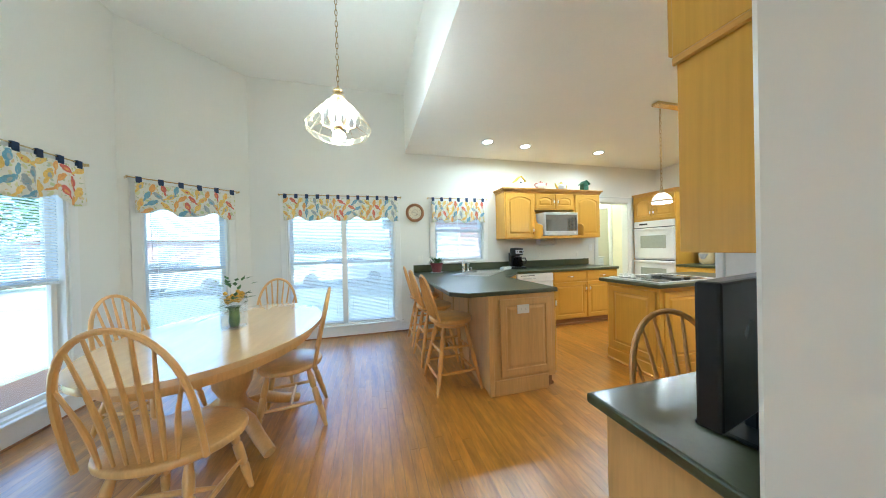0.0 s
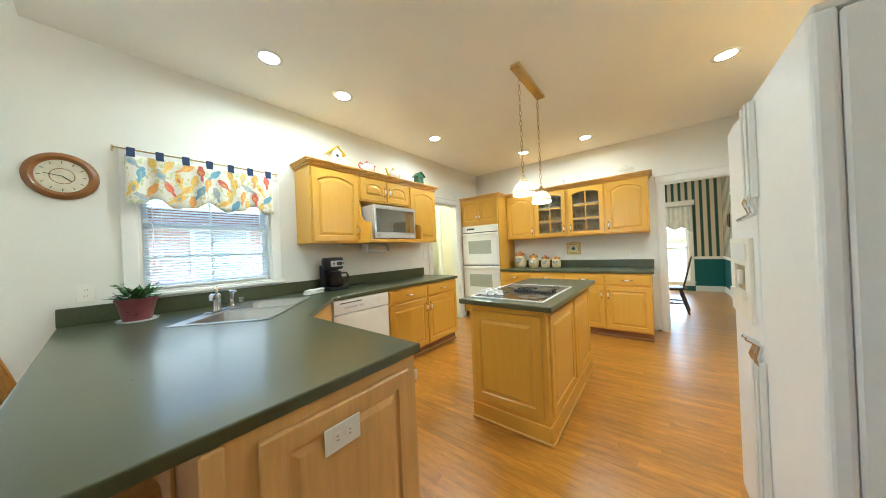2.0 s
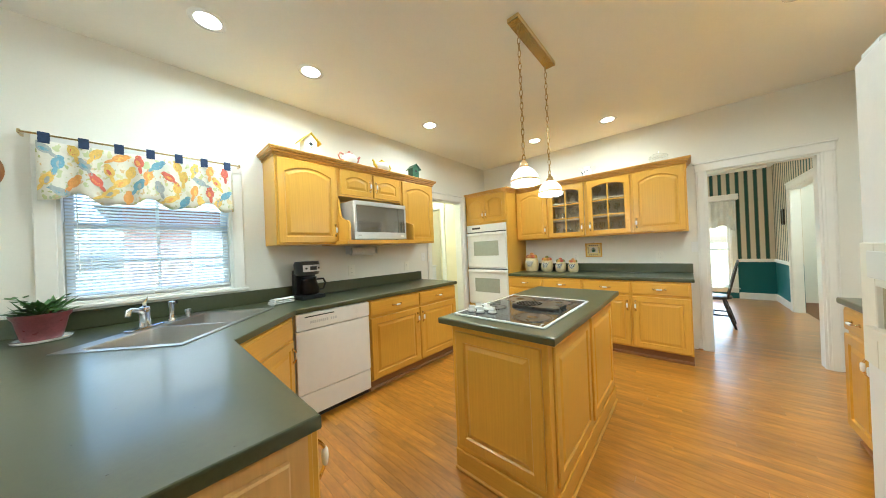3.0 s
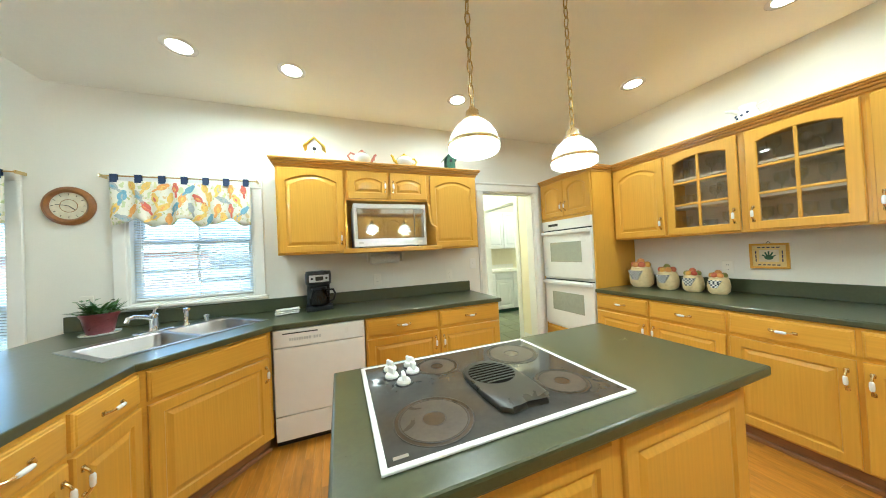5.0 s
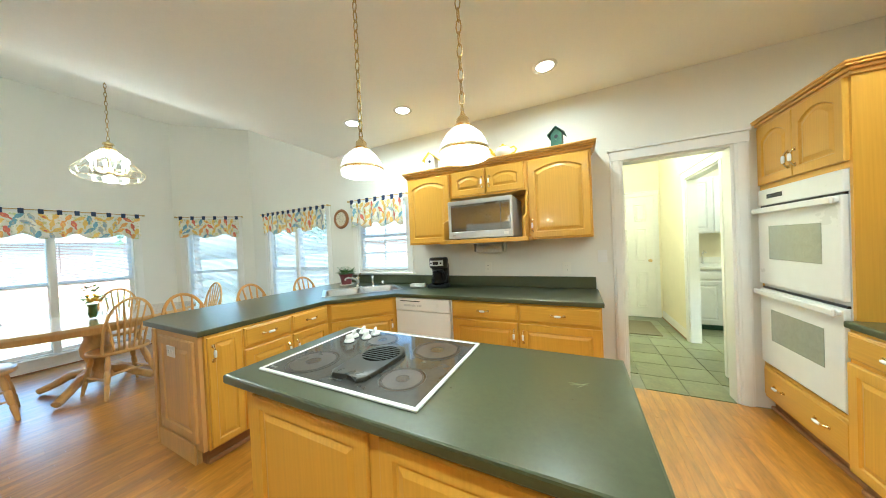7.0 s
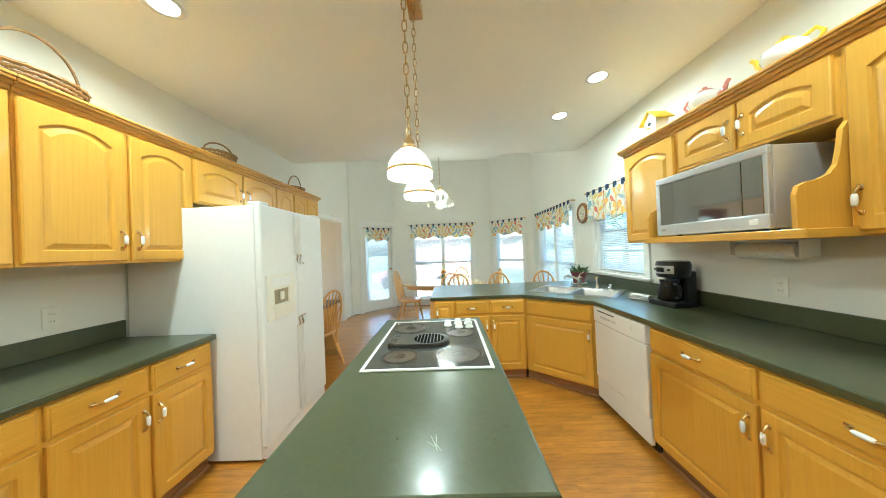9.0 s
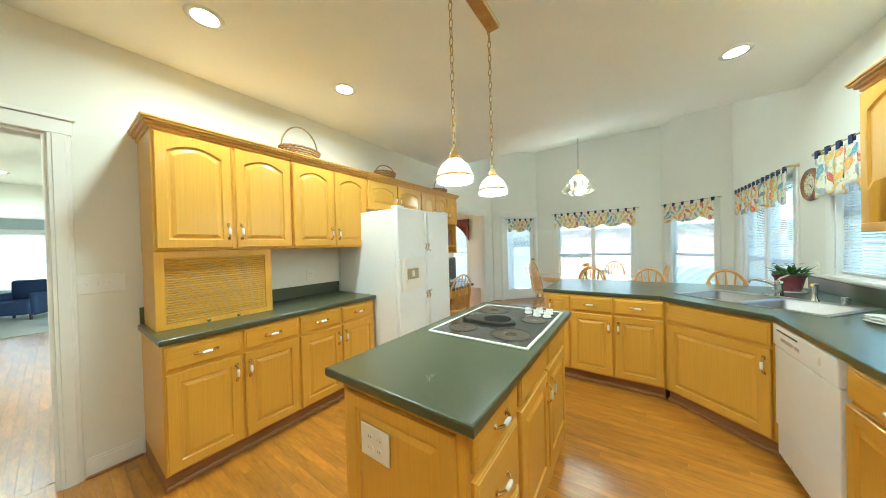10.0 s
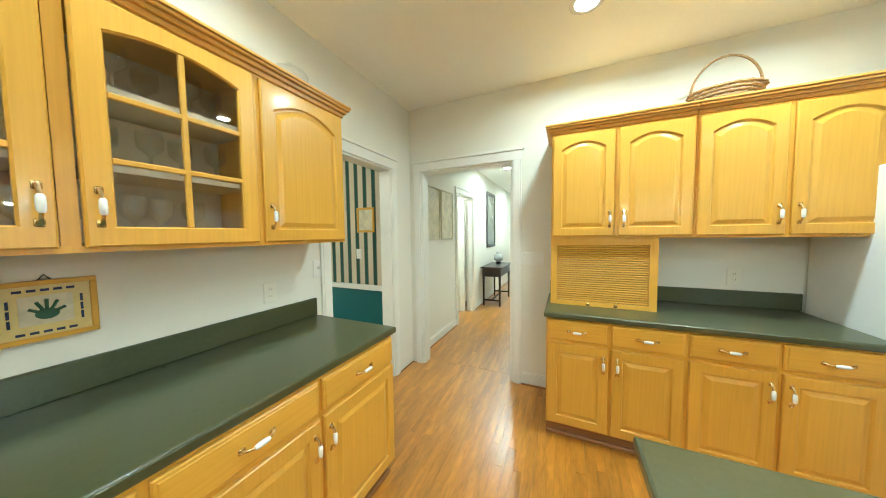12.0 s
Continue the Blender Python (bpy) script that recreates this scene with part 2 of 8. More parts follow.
def thin_white(name, color, through_it, clear=0.0):
    """Thin material that scatters light to both sides; clear: the share that goes straight through."""
    m = bpy.data.materials.new(name)
    m.use_nodes = True
    n, link = m.node_tree.nodes, m.node_tree.links.new
    b = n["Principled BSDF"]
    b.inputs["Base Color"].default_value, b.inputs["Roughness"].default_value = (*color, 1), 0.35
    t, mx, c, m2 = n.new("ShaderNodeBsdfTranslucent"), n.new("ShaderNodeMixShader"), n.new("ShaderNodeBsdfTransparent"), n.new("ShaderNodeMixShader")
    t.inputs[0].default_value = (*color, 1)
    mx.inputs[0].default_value, m2.inputs[0].default_value = through_it, clear
    link(b.outputs[0], mx.inputs[1])
    link(t.outputs[0], mx.inputs[2])
    link(mx.outputs[0], m2.inputs[1])
    link(c.outputs[0], m2.inputs[2])
    link(m2.outputs[0], n["Material Output"].inputs[0])
    return m


M["ribbed"] = thin_white("white_ribbed_glass", (0.92, 0.91, 0.88), 0.24, 0.06)
M["stemware"] = glass("stemware_glass", (0.94, 0.97, 0.96), 0.06, 0.2)
M["slat"] = thin_white("thin_white_slat", (0.76, 0.81, 0.87), 0.55)
M["came"] = mat("pale_brass_came", (0.85, 0.72, 0.42), 0.25, metal=1.0, vary=0.1)
M["taupe"] = mat("taupe_cabinet_lining", (0.66, 0.57, 0.42), 0.6, vary=0.1, scale=(12, 12, 2))
M["bulb"] = glow("lit_lamp", (1.0, 0.93, 0.80), 1.6)
M["candle_bulb"] = glow("lit_candle_lamp", (1.0, 0.93, 0.80), 0.9)
M["shade"] = glow("fill_dome_glass", (1.0, 0.92, 0.80), 0.22)
M["can"] = glow("lit_downlight", (1.0, 0.94, 0.82), 4.0)


def fabric_birds():
    m = mat("bird_print_cotton", (0.80, 0.77, 0.66), 0.9, vary=0.06, scale=(30, 30, 30), bump=0.1)

    def build(nodes, link, base):
        geo = nodes.new("ShaderNodeNewGeometry")
        out = base
        for sc, size, cols, seed in ((17.0, 0.30, ((0.62, 0.62, 0.30), (0.70, 0.68, 0.38), (0.74, 0.62, 0.34), (0.60, 0.64, 0.36), (0.70, 0.66, 0.46)), 0.0),
                                     (31.0, 0.27, ((0.50, 0.52, 0.26), (0.70, 0.52, 0.28), (0.62, 0.60, 0.30), (0.52, 0.56, 0.40), (0.72, 0.60, 0.40)), 5.3)):
            mp = nodes.new("ShaderNodeMapping")
            mp.inputs["Location"].default_value = (seed, seed * 2, seed * 3)
            mp.inputs["Scale"].default_value = (1.25, 1.25, 0.85)
            wob = nodes.new("ShaderNodeTexNoise")
            wob.inputs["Scale"].default_value = 24.0
            mixv = nodes.new("ShaderNodeMix")
            mixv.data_type = "VECTOR"
            mixv.inputs["Factor"].default_value = 0.06
            link(geo.outputs["Position"], wob.inputs["Vector"])
            link(geo.outputs["Position"], mixv.inputs["A"])
            link(wob.outputs["Color"], mixv.inputs["B"])
            link(mixv.outputs["Result"], mp.inputs["Vector"])
            v = nodes.new("ShaderNodeTexVoronoi")
            v.inputs["Scale"].default_value = sc
            v.inputs["Randomness"].default_value = 0.55
            link(mp.outputs[0], v.inputs["Vector"])
            lt = nodes.new("ShaderNodeMath")
            lt.operation, lt.inputs[1].default_value = "LESS_THAN", size
            link(v.outputs["Distance"], lt.inputs[0])
            ramp = nodes.new("ShaderNodeValToRGB")
            ramp.color_ramp.interpolation = "CONSTANT"
            for i, c in enumerate(cols):
                el = ramp.color_ramp.elements[i] if i < 2 else ramp.color_ramp.elements.new(0.9)
                el.position, el.color = i / len(cols), (*c, 1)
            sep = nodes.new("ShaderNodeSeparateColor")
            link(v.outputs["Color"], sep.inputs[0])
            link(sep.outputs[0], ramp.inputs[0])
            mx = nodes.new("ShaderNodeMix")
            mx.data_type = "RGBA"
            link(lt.outputs[0], mx.inputs["Factor"])
            link(out, mx.inputs["A"])
            link(ramp.outputs[0], mx.inputs["B"])
            out = mx.outputs["Result"]
        return out
    return pattern(m, build)


M["birds"] = fabric_birds()
PRINTS = {"red": (0.66, 0.17, 0.12), "yellow": (0.82, 0.57, 0.15), "blue": (0.22, 0.41, 0.53), "grey": (0.43, 0.46, 0.45), "orange": (0.79, 0.40, 0.12)}
for _n, _c in PRINTS.items():
    M["print_" + _n] = mat(_n + "_cloth_print", _c, 0.9, vary=0.22, scale=(70, 70, 70))
pattern(M["apple"], fruit)


def striped():
    m = mat("green_striped_wallpaper", (0.66, 0.58, 0.42), 0.7, vary=0.05, scale=(3, 3, 3))

    def build(nodes, link, base):
        geo = nodes.new("ShaderNodeNewGeometry")
        sep = nodes.new("ShaderNodeSeparateXYZ")
        link(geo.outputs["Position"], sep.inputs[0])
        add = nodes.new("ShaderNodeMath")
        link(sep.outputs[0], add.inputs[0])
        link(sep.outputs[1], add.inputs[1])
        mul = nodes.new("ShaderNodeMath")
        mul.operation, mul.inputs[1].default_value = "MULTIPLY", 1 / 0.128
        link(add.outputs[0], mul.inputs[0])
        fr = nodes.new("ShaderNodeMath")
        fr.operation = "FRACT"
        link(mul.outputs[0], fr.inputs[0])
        ramp = nodes.new("ShaderNodeValToRGB")
        ramp.color_ramp.interpolation = "CONSTANT"
        e = ramp.color_ramp.elements
        e[0].position, e[0].color = 0.0, (0.02, 0.075, 0.055, 1)
        e[1].position, e[1].color = 0.36, (0.30, 0.26, 0.18, 1)
        for p, c in ((0.42, (0.62, 0.54, 0.40, 1)), (0.94, (0.30, 0.26, 0.18, 1))):
            k = e.new(p)
            k.color = c
        link(fr.outputs[0], ramp.inputs[0])
        return ramp.outputs[0]
    return pattern(m, build)


M["stripes"] = striped()


def checks():
    m = mat("black_white_check_cloth", (0.75, 0.73, 0.66), 0.7)

    def build(nodes, link, base):
        geo = nodes.new("ShaderNodeNewGeometry")
        c = nodes.new("ShaderNodeTexChecker")
        c.inputs["Scale"].default_value = 75.0
        c.inputs["Color1"].default_value, c.inputs["Color2"].default_value = (0.02, 0.03, 0.05, 1), (0.75, 0.73, 0.66, 1)
        link(geo.outputs["Position"], c.inputs["Vector"])
        return c.outputs[0]
    return pattern(m, build)


M["check"] = checks()

# ---- mesh helpers ----
def part(name, bm, material, parent=None, label="", m=None, smooth=False):
    me = bpy.data.meshes.new(name)
    bmesh.ops.recalc_face_normals(bm, faces=bm.faces[:])
    bm.to_mesh(me)
    bm.free()
    if smooth:
        for p in me.polygons:
            p.use_smooth = True
        me.set_sharp_from_angle(angle=radians(40))
    me.materials.append(M[material] if isinstance(material, str) else material)
    ob = new(name, me)
    if parent:
        ob.parent = parent
    if m is not None:
        ob.matrix_basis = m
    if label:
        ob["label"] = label
    return ob


def empty(name, m, label, category, group=""):
    ob = new(name)
    ob.matrix_basis = m
    ob.empty_display_size = 0.1
    return tagged(ob, label, category, group)


def add_box(bm, x0, x1, y0, y1, z0, z1, bevel=0.0, seg=1):
    vs = [bm.verts.new((x, y, z)) for x in (x0, x1) for y in (y0, y1) for z in (z0, z1)]
    fs = [bm.faces.new([vs[i] for i in q]) for q in ((0, 1, 3, 2), (4, 6, 7, 5), (0, 4, 5, 1), (2, 3, 7, 6), (0, 2, 6, 4), (1, 5, 7, 3))]
    if bevel:
        es = {e for f in fs for e in f.edges}
        bmesh.ops.bevel(bm, geom=list(es), offset=bevel, segments=seg, affect="EDGES", profile=0.5)
    return bm


def box(x0, x1, y0, y1, z0, z1, bevel=0.0, seg=1):
    return add_box(bmesh.new(), x0, x1, y0, y1, z0, z1, bevel, seg)


def boxes(*rows, bevel=0.0):
    bm = bmesh.new()
    for r in rows:
        add_box(bm, *r, bevel=bevel)
    return bm


def add_tube(bm, pts, r, n=8, closed=False):
    pts = [Vector(p) for p in pts]
    k = len(pts)
    radii = r if isinstance(r, (list, tuple)) else [r] * k
    rings, side = [], None
    for i, p in enumerate(pts):
        a = pts[(i - 1) % k] if closed or i else p
        b = pts[(i + 1) % k] if closed or i < k - 1 else p
        d = (b - a).normalized()
        if side is None:
            side = d.orthogonal().normalized()
        side = (side - d * side.dot(d)).normalized()
        up = d.cross(side)
        rings.append([bm.verts.new(p + radii[i] * (math.cos(2 * math.pi * j / n) * side + math.sin(2 * math.pi * j / n) * up)) for j in range(n)])
    for i in range(k if closed else k - 1):
        r0, r1 = rings[i], rings[(i + 1) % k]
        for j in range(n):
            bm.faces.new((r0[j], r0[(j + 1) % n], r1[(j + 1) % n], r1[j]))
    if not closed:
        bm.faces.new(rings[0][::-1])
        bm.faces.new(rings[-1])
    return bm


def tube(pts, r, n=8, closed=False):
    return add_tube(bmesh.new(), pts, r, n, closed)


def add_lathe(bm, profile, n=24, centre=(0, 0, 0), ribs=0, rib=0.0, cap=True):
    """Turns (radius, height) points round the z axis."""
    cx, cy, cz = centre
    rings = []
    for r, z in profile:
        ring = []
        for j in range(n):
            rr = r * (1 + rib * math.cos(ribs * 2 * math.pi * j / n)) if ribs else r
            a = 2 * math.pi * j / n
            ring.append(bm.verts.new((cx + rr * math.cos(a), cy + rr * math.sin(a), cz + z)))
        rings.append(ring)
    for r0, r1 in zip(rings, rings[1:]):
        for j in range(n):
            bm.faces.new((r0[j], r0[(j + 1) % n], r1[(j + 1) % n], r1[j]))
    flat = not cap or abs(profile[0][1] - profile[-1][1]) < 1e-6
    if profile[0][0] > 1e-4 and not flat:
        bm.faces.new(rings[0][::-1])
    if profile[-1][0] > 1e-4 and not flat:
        bm.faces.new(rings[-1])
    bmesh.ops.remove_doubles(bm, verts=bm.verts[:], dist=1e-6)
    return bm


def lathe(profile, n=24, centre=(0, 0, 0), ribs=0, rib=0.0, cap=True):
    return add_lathe(bmesh.new(), profile, n, centre, ribs, rib, cap)


def slab(outline, z0, z1, bevel=0.0, seg=2):
    """A flat slab of any outline."""
    bm = bmesh.new()
    lo = [bm.verts.new((x, y, z0)) for x, y in outline]
    hi = [bm.verts.new((x, y, z1)) for x, y in outline]
    bm.faces.new(lo[::-1])
    top = bm.faces.new(hi)
    k = len(outline)
    for i in range(k):
        bm.faces.new((lo[i], lo[(i + 1) % k], hi[(i + 1) % k], hi[i]))
    if bevel:
        es = [e for e in bm.edges if all(abs(v.co.z - z1) < 1e-6 for v in e.verts) or all(abs(v.co.z - z0) < 1e-6 for v in e.verts)]
        bmesh.ops.bevel(bm, geom=es, offset=bevel, segments=seg, affect="EDGES", profile=0.5)
    return bm


def loops(rows, cap=True):
    """Skins a row of equally long closed loops."""
    bm = bmesh.new()
    rings = [[bm.verts.new(p) for p in row] for row in rows]
    k = len(rows[0])
    for r0, r1 in zip(rings, rings[1:]):
        for j in range(k):
            bm.faces.new((r0[j], r0[(j + 1) % k], r1[(j + 1) % k], r1[j]))
    if cap:
        bm.faces.new(rings[0][::-1])
        bm.faces.new(rings[-1])
    return bm


def structure(name, bm, material, m=None, label="", smooth=False):
    return tagged(part(name, bm, material, None, label, m, smooth), kind="structure")


# ---- the plan ----
YW, XF, YR, XL, HK, HD, EDGE = 4.22, 5.69, 0.10, -2.36, 2.75, 3.65, 0.58
CT = 0.89


def wall(name, x, y, turn, length, height, openings=(), thick=0.12, material="wall", z0=0.0):
    """A wall that faces local -y from (x, y), with openings (s0, s1, z0, z1) right through it."""
    xs = sorted({0.0, length, *(o[0] for o in openings), *(o[1] for o in openings)})
    zs = sorted({z0, height, *(o[2] for o in openings), *(o[3] for o in openings)})
    bm = bmesh.new()
    for a, b in zip(xs, xs[1:]):
        run = None
        for c, d in zip(zs, zs[1:]):
            hole = any(o[0] <= a + 1e-6 and b <= o[1] + 1e-6 and o[2] <= c + 1e-6 and d <= o[3] + 1e-6 for o in openings)
            if hole:
                if run:
                    add_box(bm, a, b, 0, thick, *run)
                run = None
            else:
                run = (run[0], d) if run else (c, d)
        if run:
            add_box(bm, a, b, 0, thick, *run)
    bmesh.ops.remove_doubles(bm, verts=bm.verts[:], dist=1e-5)
    seen = {}
    for f in bm.faces:
        seen.setdefault(tuple(round(c, 4) for c in f.calc_center_median()), []).append(f)
    bmesh.ops.delete(bm, geom=[f for fs in seen.values() if len(fs) > 1 for f in fs], context="FACES_ONLY")
    return structure(name, bm, material, pose(x, y, 0, 0, 0, turn))


R2 = 0.82 * math.sqrt(2)
WIN_TOP = 2.0
wall("wall_window", -1.54, YW, 0, 1.54 + XF + 0.12, HD, ((0.44, 1.94, 0.17, WIN_TOP), (2.55, 3.40, 1.04, WIN_TOP), (5.74, 6.48, 0, 2.06)))
wall("wall_bay_north", XL, 3.40, 45, R2, HD, ((0.15, 0.91, 0.17, WIN_TOP),))
wall("wall_bay_west", XL, 0.95, 90, 2.45, HD, ((0.48, 1.98, 0.17, WIN_TOP),))
wall("wall_bay_south", -1.54, 0.13, 135, R2, HD, ((0.26, 1.09, 0.0, 2.05),))
wall("wall_cabinets", XF + 0.12, YR, 180, 1.54 + XF + 0.12, HD, ((0.26, 1.22, 0, 2.09), (5.575, 6.92, 0, 2.06)))
wall("wall_far", XF, YW, -90, YW - YR, HD, ((2.98, 3.76, 0, 2.06),))
structure("wall_corner_post", box(-1.63, -1.5405, YR - 0.12, 0.128, 0.0, HD), "wall")
structure("ceiling", box(EDGE, XF + 0.12, YR - 0.12, YW + 0.12, HK, HD - 0.001), "ceiling")
structure("ceiling_dining", box(XL - 0.3, EDGE + 0.6, YR - 0.12, YW + 0.3, HD, HD + 0.1), "ceiling")


def casing(name, x, y, turn, s0, s1, top, width=0.085, proud=0.018, both=None, sill=None):
    """Moulded white boards round an opening; both: the wall's thickness, to line the reveal too."""
    bm = bmesh.new()
    z0 = sill if sill is not None else 0.0
    for a, b in ((s0 - width, s0), (s1, s1 + width)):
        add_box(bm, a, b, -proud, -0.0005, z0, top, bevel=0.004)
        add_box(bm, a + width * 0.2, b - width * 0.2, -proud - 0.006, -proud + 0.001, z0, top, bevel=0.003)
    add_box(bm, s0 - width - 0.006, s1 + width + 0.006, -proud - 0.003, -0.0005, top, top + width, bevel=0.004)
    add_box(bm, s0 - width - 0.018, s1 + width + 0.018, -proud - 0.014, -0.0005, top + width, top + width + 0.022, bevel=0.004)
    if both:
        add_box(bm, s0 - 0.001, s0 + 0.016, -0.002, both + 0.002, z0, top - 0.016)
        add_box(bm, s1 - 0.016, s1 + 0.001, -0.002, both + 0.002, z0, top - 0.016)
        add_box(bm, s0, s1, -0.002, both + 0.002, top - 0.016, top + 0.001)
    return structure(name, bm, "trim", pose(x, y, 0, 0, 0, turn))


casing("trim_utility_door", -1.54, YW, 0, 5.74, 6.48, 2.06, both=0.12)
casing("trim_hall_door", XF + 0.12, YR, 180, 0.26, 1.22, 2.09, both=0.12)
casing("trim_den_opening", XF + 0.12, YR, 180, 5.575, 6.92, 2.06, both=0.12, width=0.07, proud=0.014)
casing("trim_dining_opening", XF, YW, -90, 2.98, 3.76, 2.06, both=0.12)


def baseboard(x, y, turn, runs, h=0.12):
    bm = bmesh.new()
    for a, b in runs:
        add_box(bm, a, b, -0.014, -0.0005, 0.0, h - 0.02, bevel=0.002)
        add_box(bm, a, b, -0.009, -0.0005, h - 0.02, h, bevel=0.002)
    ob = structure("baseboard", bm, "trim", pose(x, y, 0, 0, 0, turn))
    bm = bmesh.new()
    for a, b in runs:
        add_box(bm, a, b, -0.030, -0.0145, 0.0, 0.018, bevel=0.006)
    structure("trim_shoe_moulding", bm, "oak_base", pose(x, y, 0, 0, 0, turn))
    return ob


baseboard(-1.54, YW, 0, ((0.0, 2.18),))
baseboard(XL, 3.40, 45, ((0.0, R2),))
baseboard(XL, 0.95, 90, ((0.0, 2.45),))
baseboard(-1.54, 0.13, 135, ((0.0, 0.16), (1.12, R2)))
baseboard(XF + 0.12, YR, 180, ((1.31, 1.55), (7.0, 7.3)))
baseboard(XF, YW, -90, ((2.86, 2.90),))

# ---- windows ----
def window(number, x, y, turn, s0, s1, z0, z1, lights=1, rail=None, sill=False, muntin=False):
    """A sash window: lining, casing, sashes, panes, stool and apron."""
    m = pose(x, y, 0, 0, 0, turn)
    w = structure("window_%d" % number, boxes((s0, s0 + 0.02, 0.0, 0.12, z0, z1), (s1 - 0.02, s1, 0.0, 0.12, z0, z1), (s0 + 0.02, s1 - 0.02, 0.0, 0.12, z1 - 0.02, z1), (s0 + 0.02, s1 - 0.02, 0.0, 0.13, z0, z0 + 0.02)), "trim", m)
    bm = bmesh.new()
    c = 0.075
    for a, b in ((s0 - c, s0 + 0.004), (s1 - 0.004, s1 + c)):
        add_box(bm, a, b, -0.018, -0.0005, z0 - 0.02, z1, bevel=0.004)
    add_box(bm, s0 - c, s1 + c, -0.020, -0.0005, z1 - 0.002, z1 + c, bevel=0.004)
    part("casing", bm, "trim", w)
    part("window_sill", boxes((s0 - c - 0.02, s1 + c + 0.02, -0.04, -0.0005, z0 - 0.02, z0 + 0.004), (s0 - c, s1 + c, -0.016, -0.0005, z0 - 0.10, z0 - 0.021), bevel=0.004), "trim", w)
    rail = rail or (z0 + z1) / 2
    span = (s1 - s0 - 0.04) / lights
    for i in range(lights):
        a, b = s0 + 0.02 + i * span, s0 + 0.02 + (i + 1) * span
        if i:
            part("mullion", box(a - 0.035, a + 0.035, 0.005, 0.115, z0 + 0.02, z1 - 0.02, 0.004), "trim", w)
        for (lo, hi, yy) in ((z0 + 0.02, rail + 0.02, 0.055), (rail - 0.02, z1 - 0.02, 0.085)):
            e = 0.04
            rows = [(a, a + e, yy, yy + 0.028, lo, hi), (b - e, b, yy, yy + 0.028, lo, hi), (a + e, b - e, yy, yy + 0.028, lo, lo + e), (a + e, b - e, yy, yy + 0.028, hi - e, hi)]
            if muntin:
                rows += [((a + b) / 2 - 0.009, (a + b) / 2 + 0.009, yy + 0.004, yy + 0.024, lo + e, hi - e), (a + e, b - e, yy + 0.005, yy + 0.023, (lo + hi) / 2 - 0.009, (lo + hi) / 2 + 0.009)]
            part("sash", boxes(*rows, bevel=0.003), "trim", w)
            g = part("pane", box(a + e, b - e, yy + 0.012, yy + 0.016, lo + e, hi - e), "glass", w)
            g.visible_shadow = False
    return w


def blind(x, y, turn, s0, s1, z0, z1, tilt=38, yy=0.035, pitch=0.021):
    """A slatted blind in a window, drawn down to z0."""
    e = empty("window_blind", pose(x, y, 0, 0, 0, turn), "white aluminium mini blind lowered in the window", "blind", "window blinds")
    part("headrail", box(s0, s1, yy - 0.018, yy + 0.018, z1 - 0.035, z1 - 0.002, 0.003), "blind", e)
    part("bottom_rail", box(s0, s1, yy - 0.013, yy + 0.013, z0, z0 + 0.014, 0.003), "blind", e)
    bm = bmesh.new()
    z, t = z0 + 0.03, radians(tilt)
    dy, dz = 0.0115 * math.cos(t), 0.0115 * math.sin(t)
    while z < z1 - 0.045:
        p = [bm.verts.new(v) for v in ((s0 + 0.004, yy - dy, z - dz), (s1 - 0.004, yy - dy, z - dz), (s1 - 0.004, yy, z + 0.0022), (s0 + 0.004, yy, z + 0.0022), (s0 + 0.004, yy + dy, z + dz), (s1 - 0.004, yy + dy, z + dz))]
        bm.faces.new((p[0], p[1], p[2], p[3]))
        bm.faces.new((p[3], p[2], p[5], p[4]))
        z += pitch
    tagged(part("slats", bm, "slat", e), kind="stuff")
    n = max(2, round((s1 - s0) / 0.45))
    for i in range(n):
        xx = s0 + 0.1 + i * (s1 - s0 - 0.2) / (n - 1)
        part("cord", box(xx - 0.001, xx + 0.001, yy - 0.0135, yy - 0.012, z0, z1 - 0.03), "blind", e)
    part("tilt_wand", tube([(s0 + 0.05, yy - 0.02, z1 - 0.03), (s0 + 0.055, yy - 0.022, z1 - 0.75)], 0.003, 6), "blind", e)
    return e


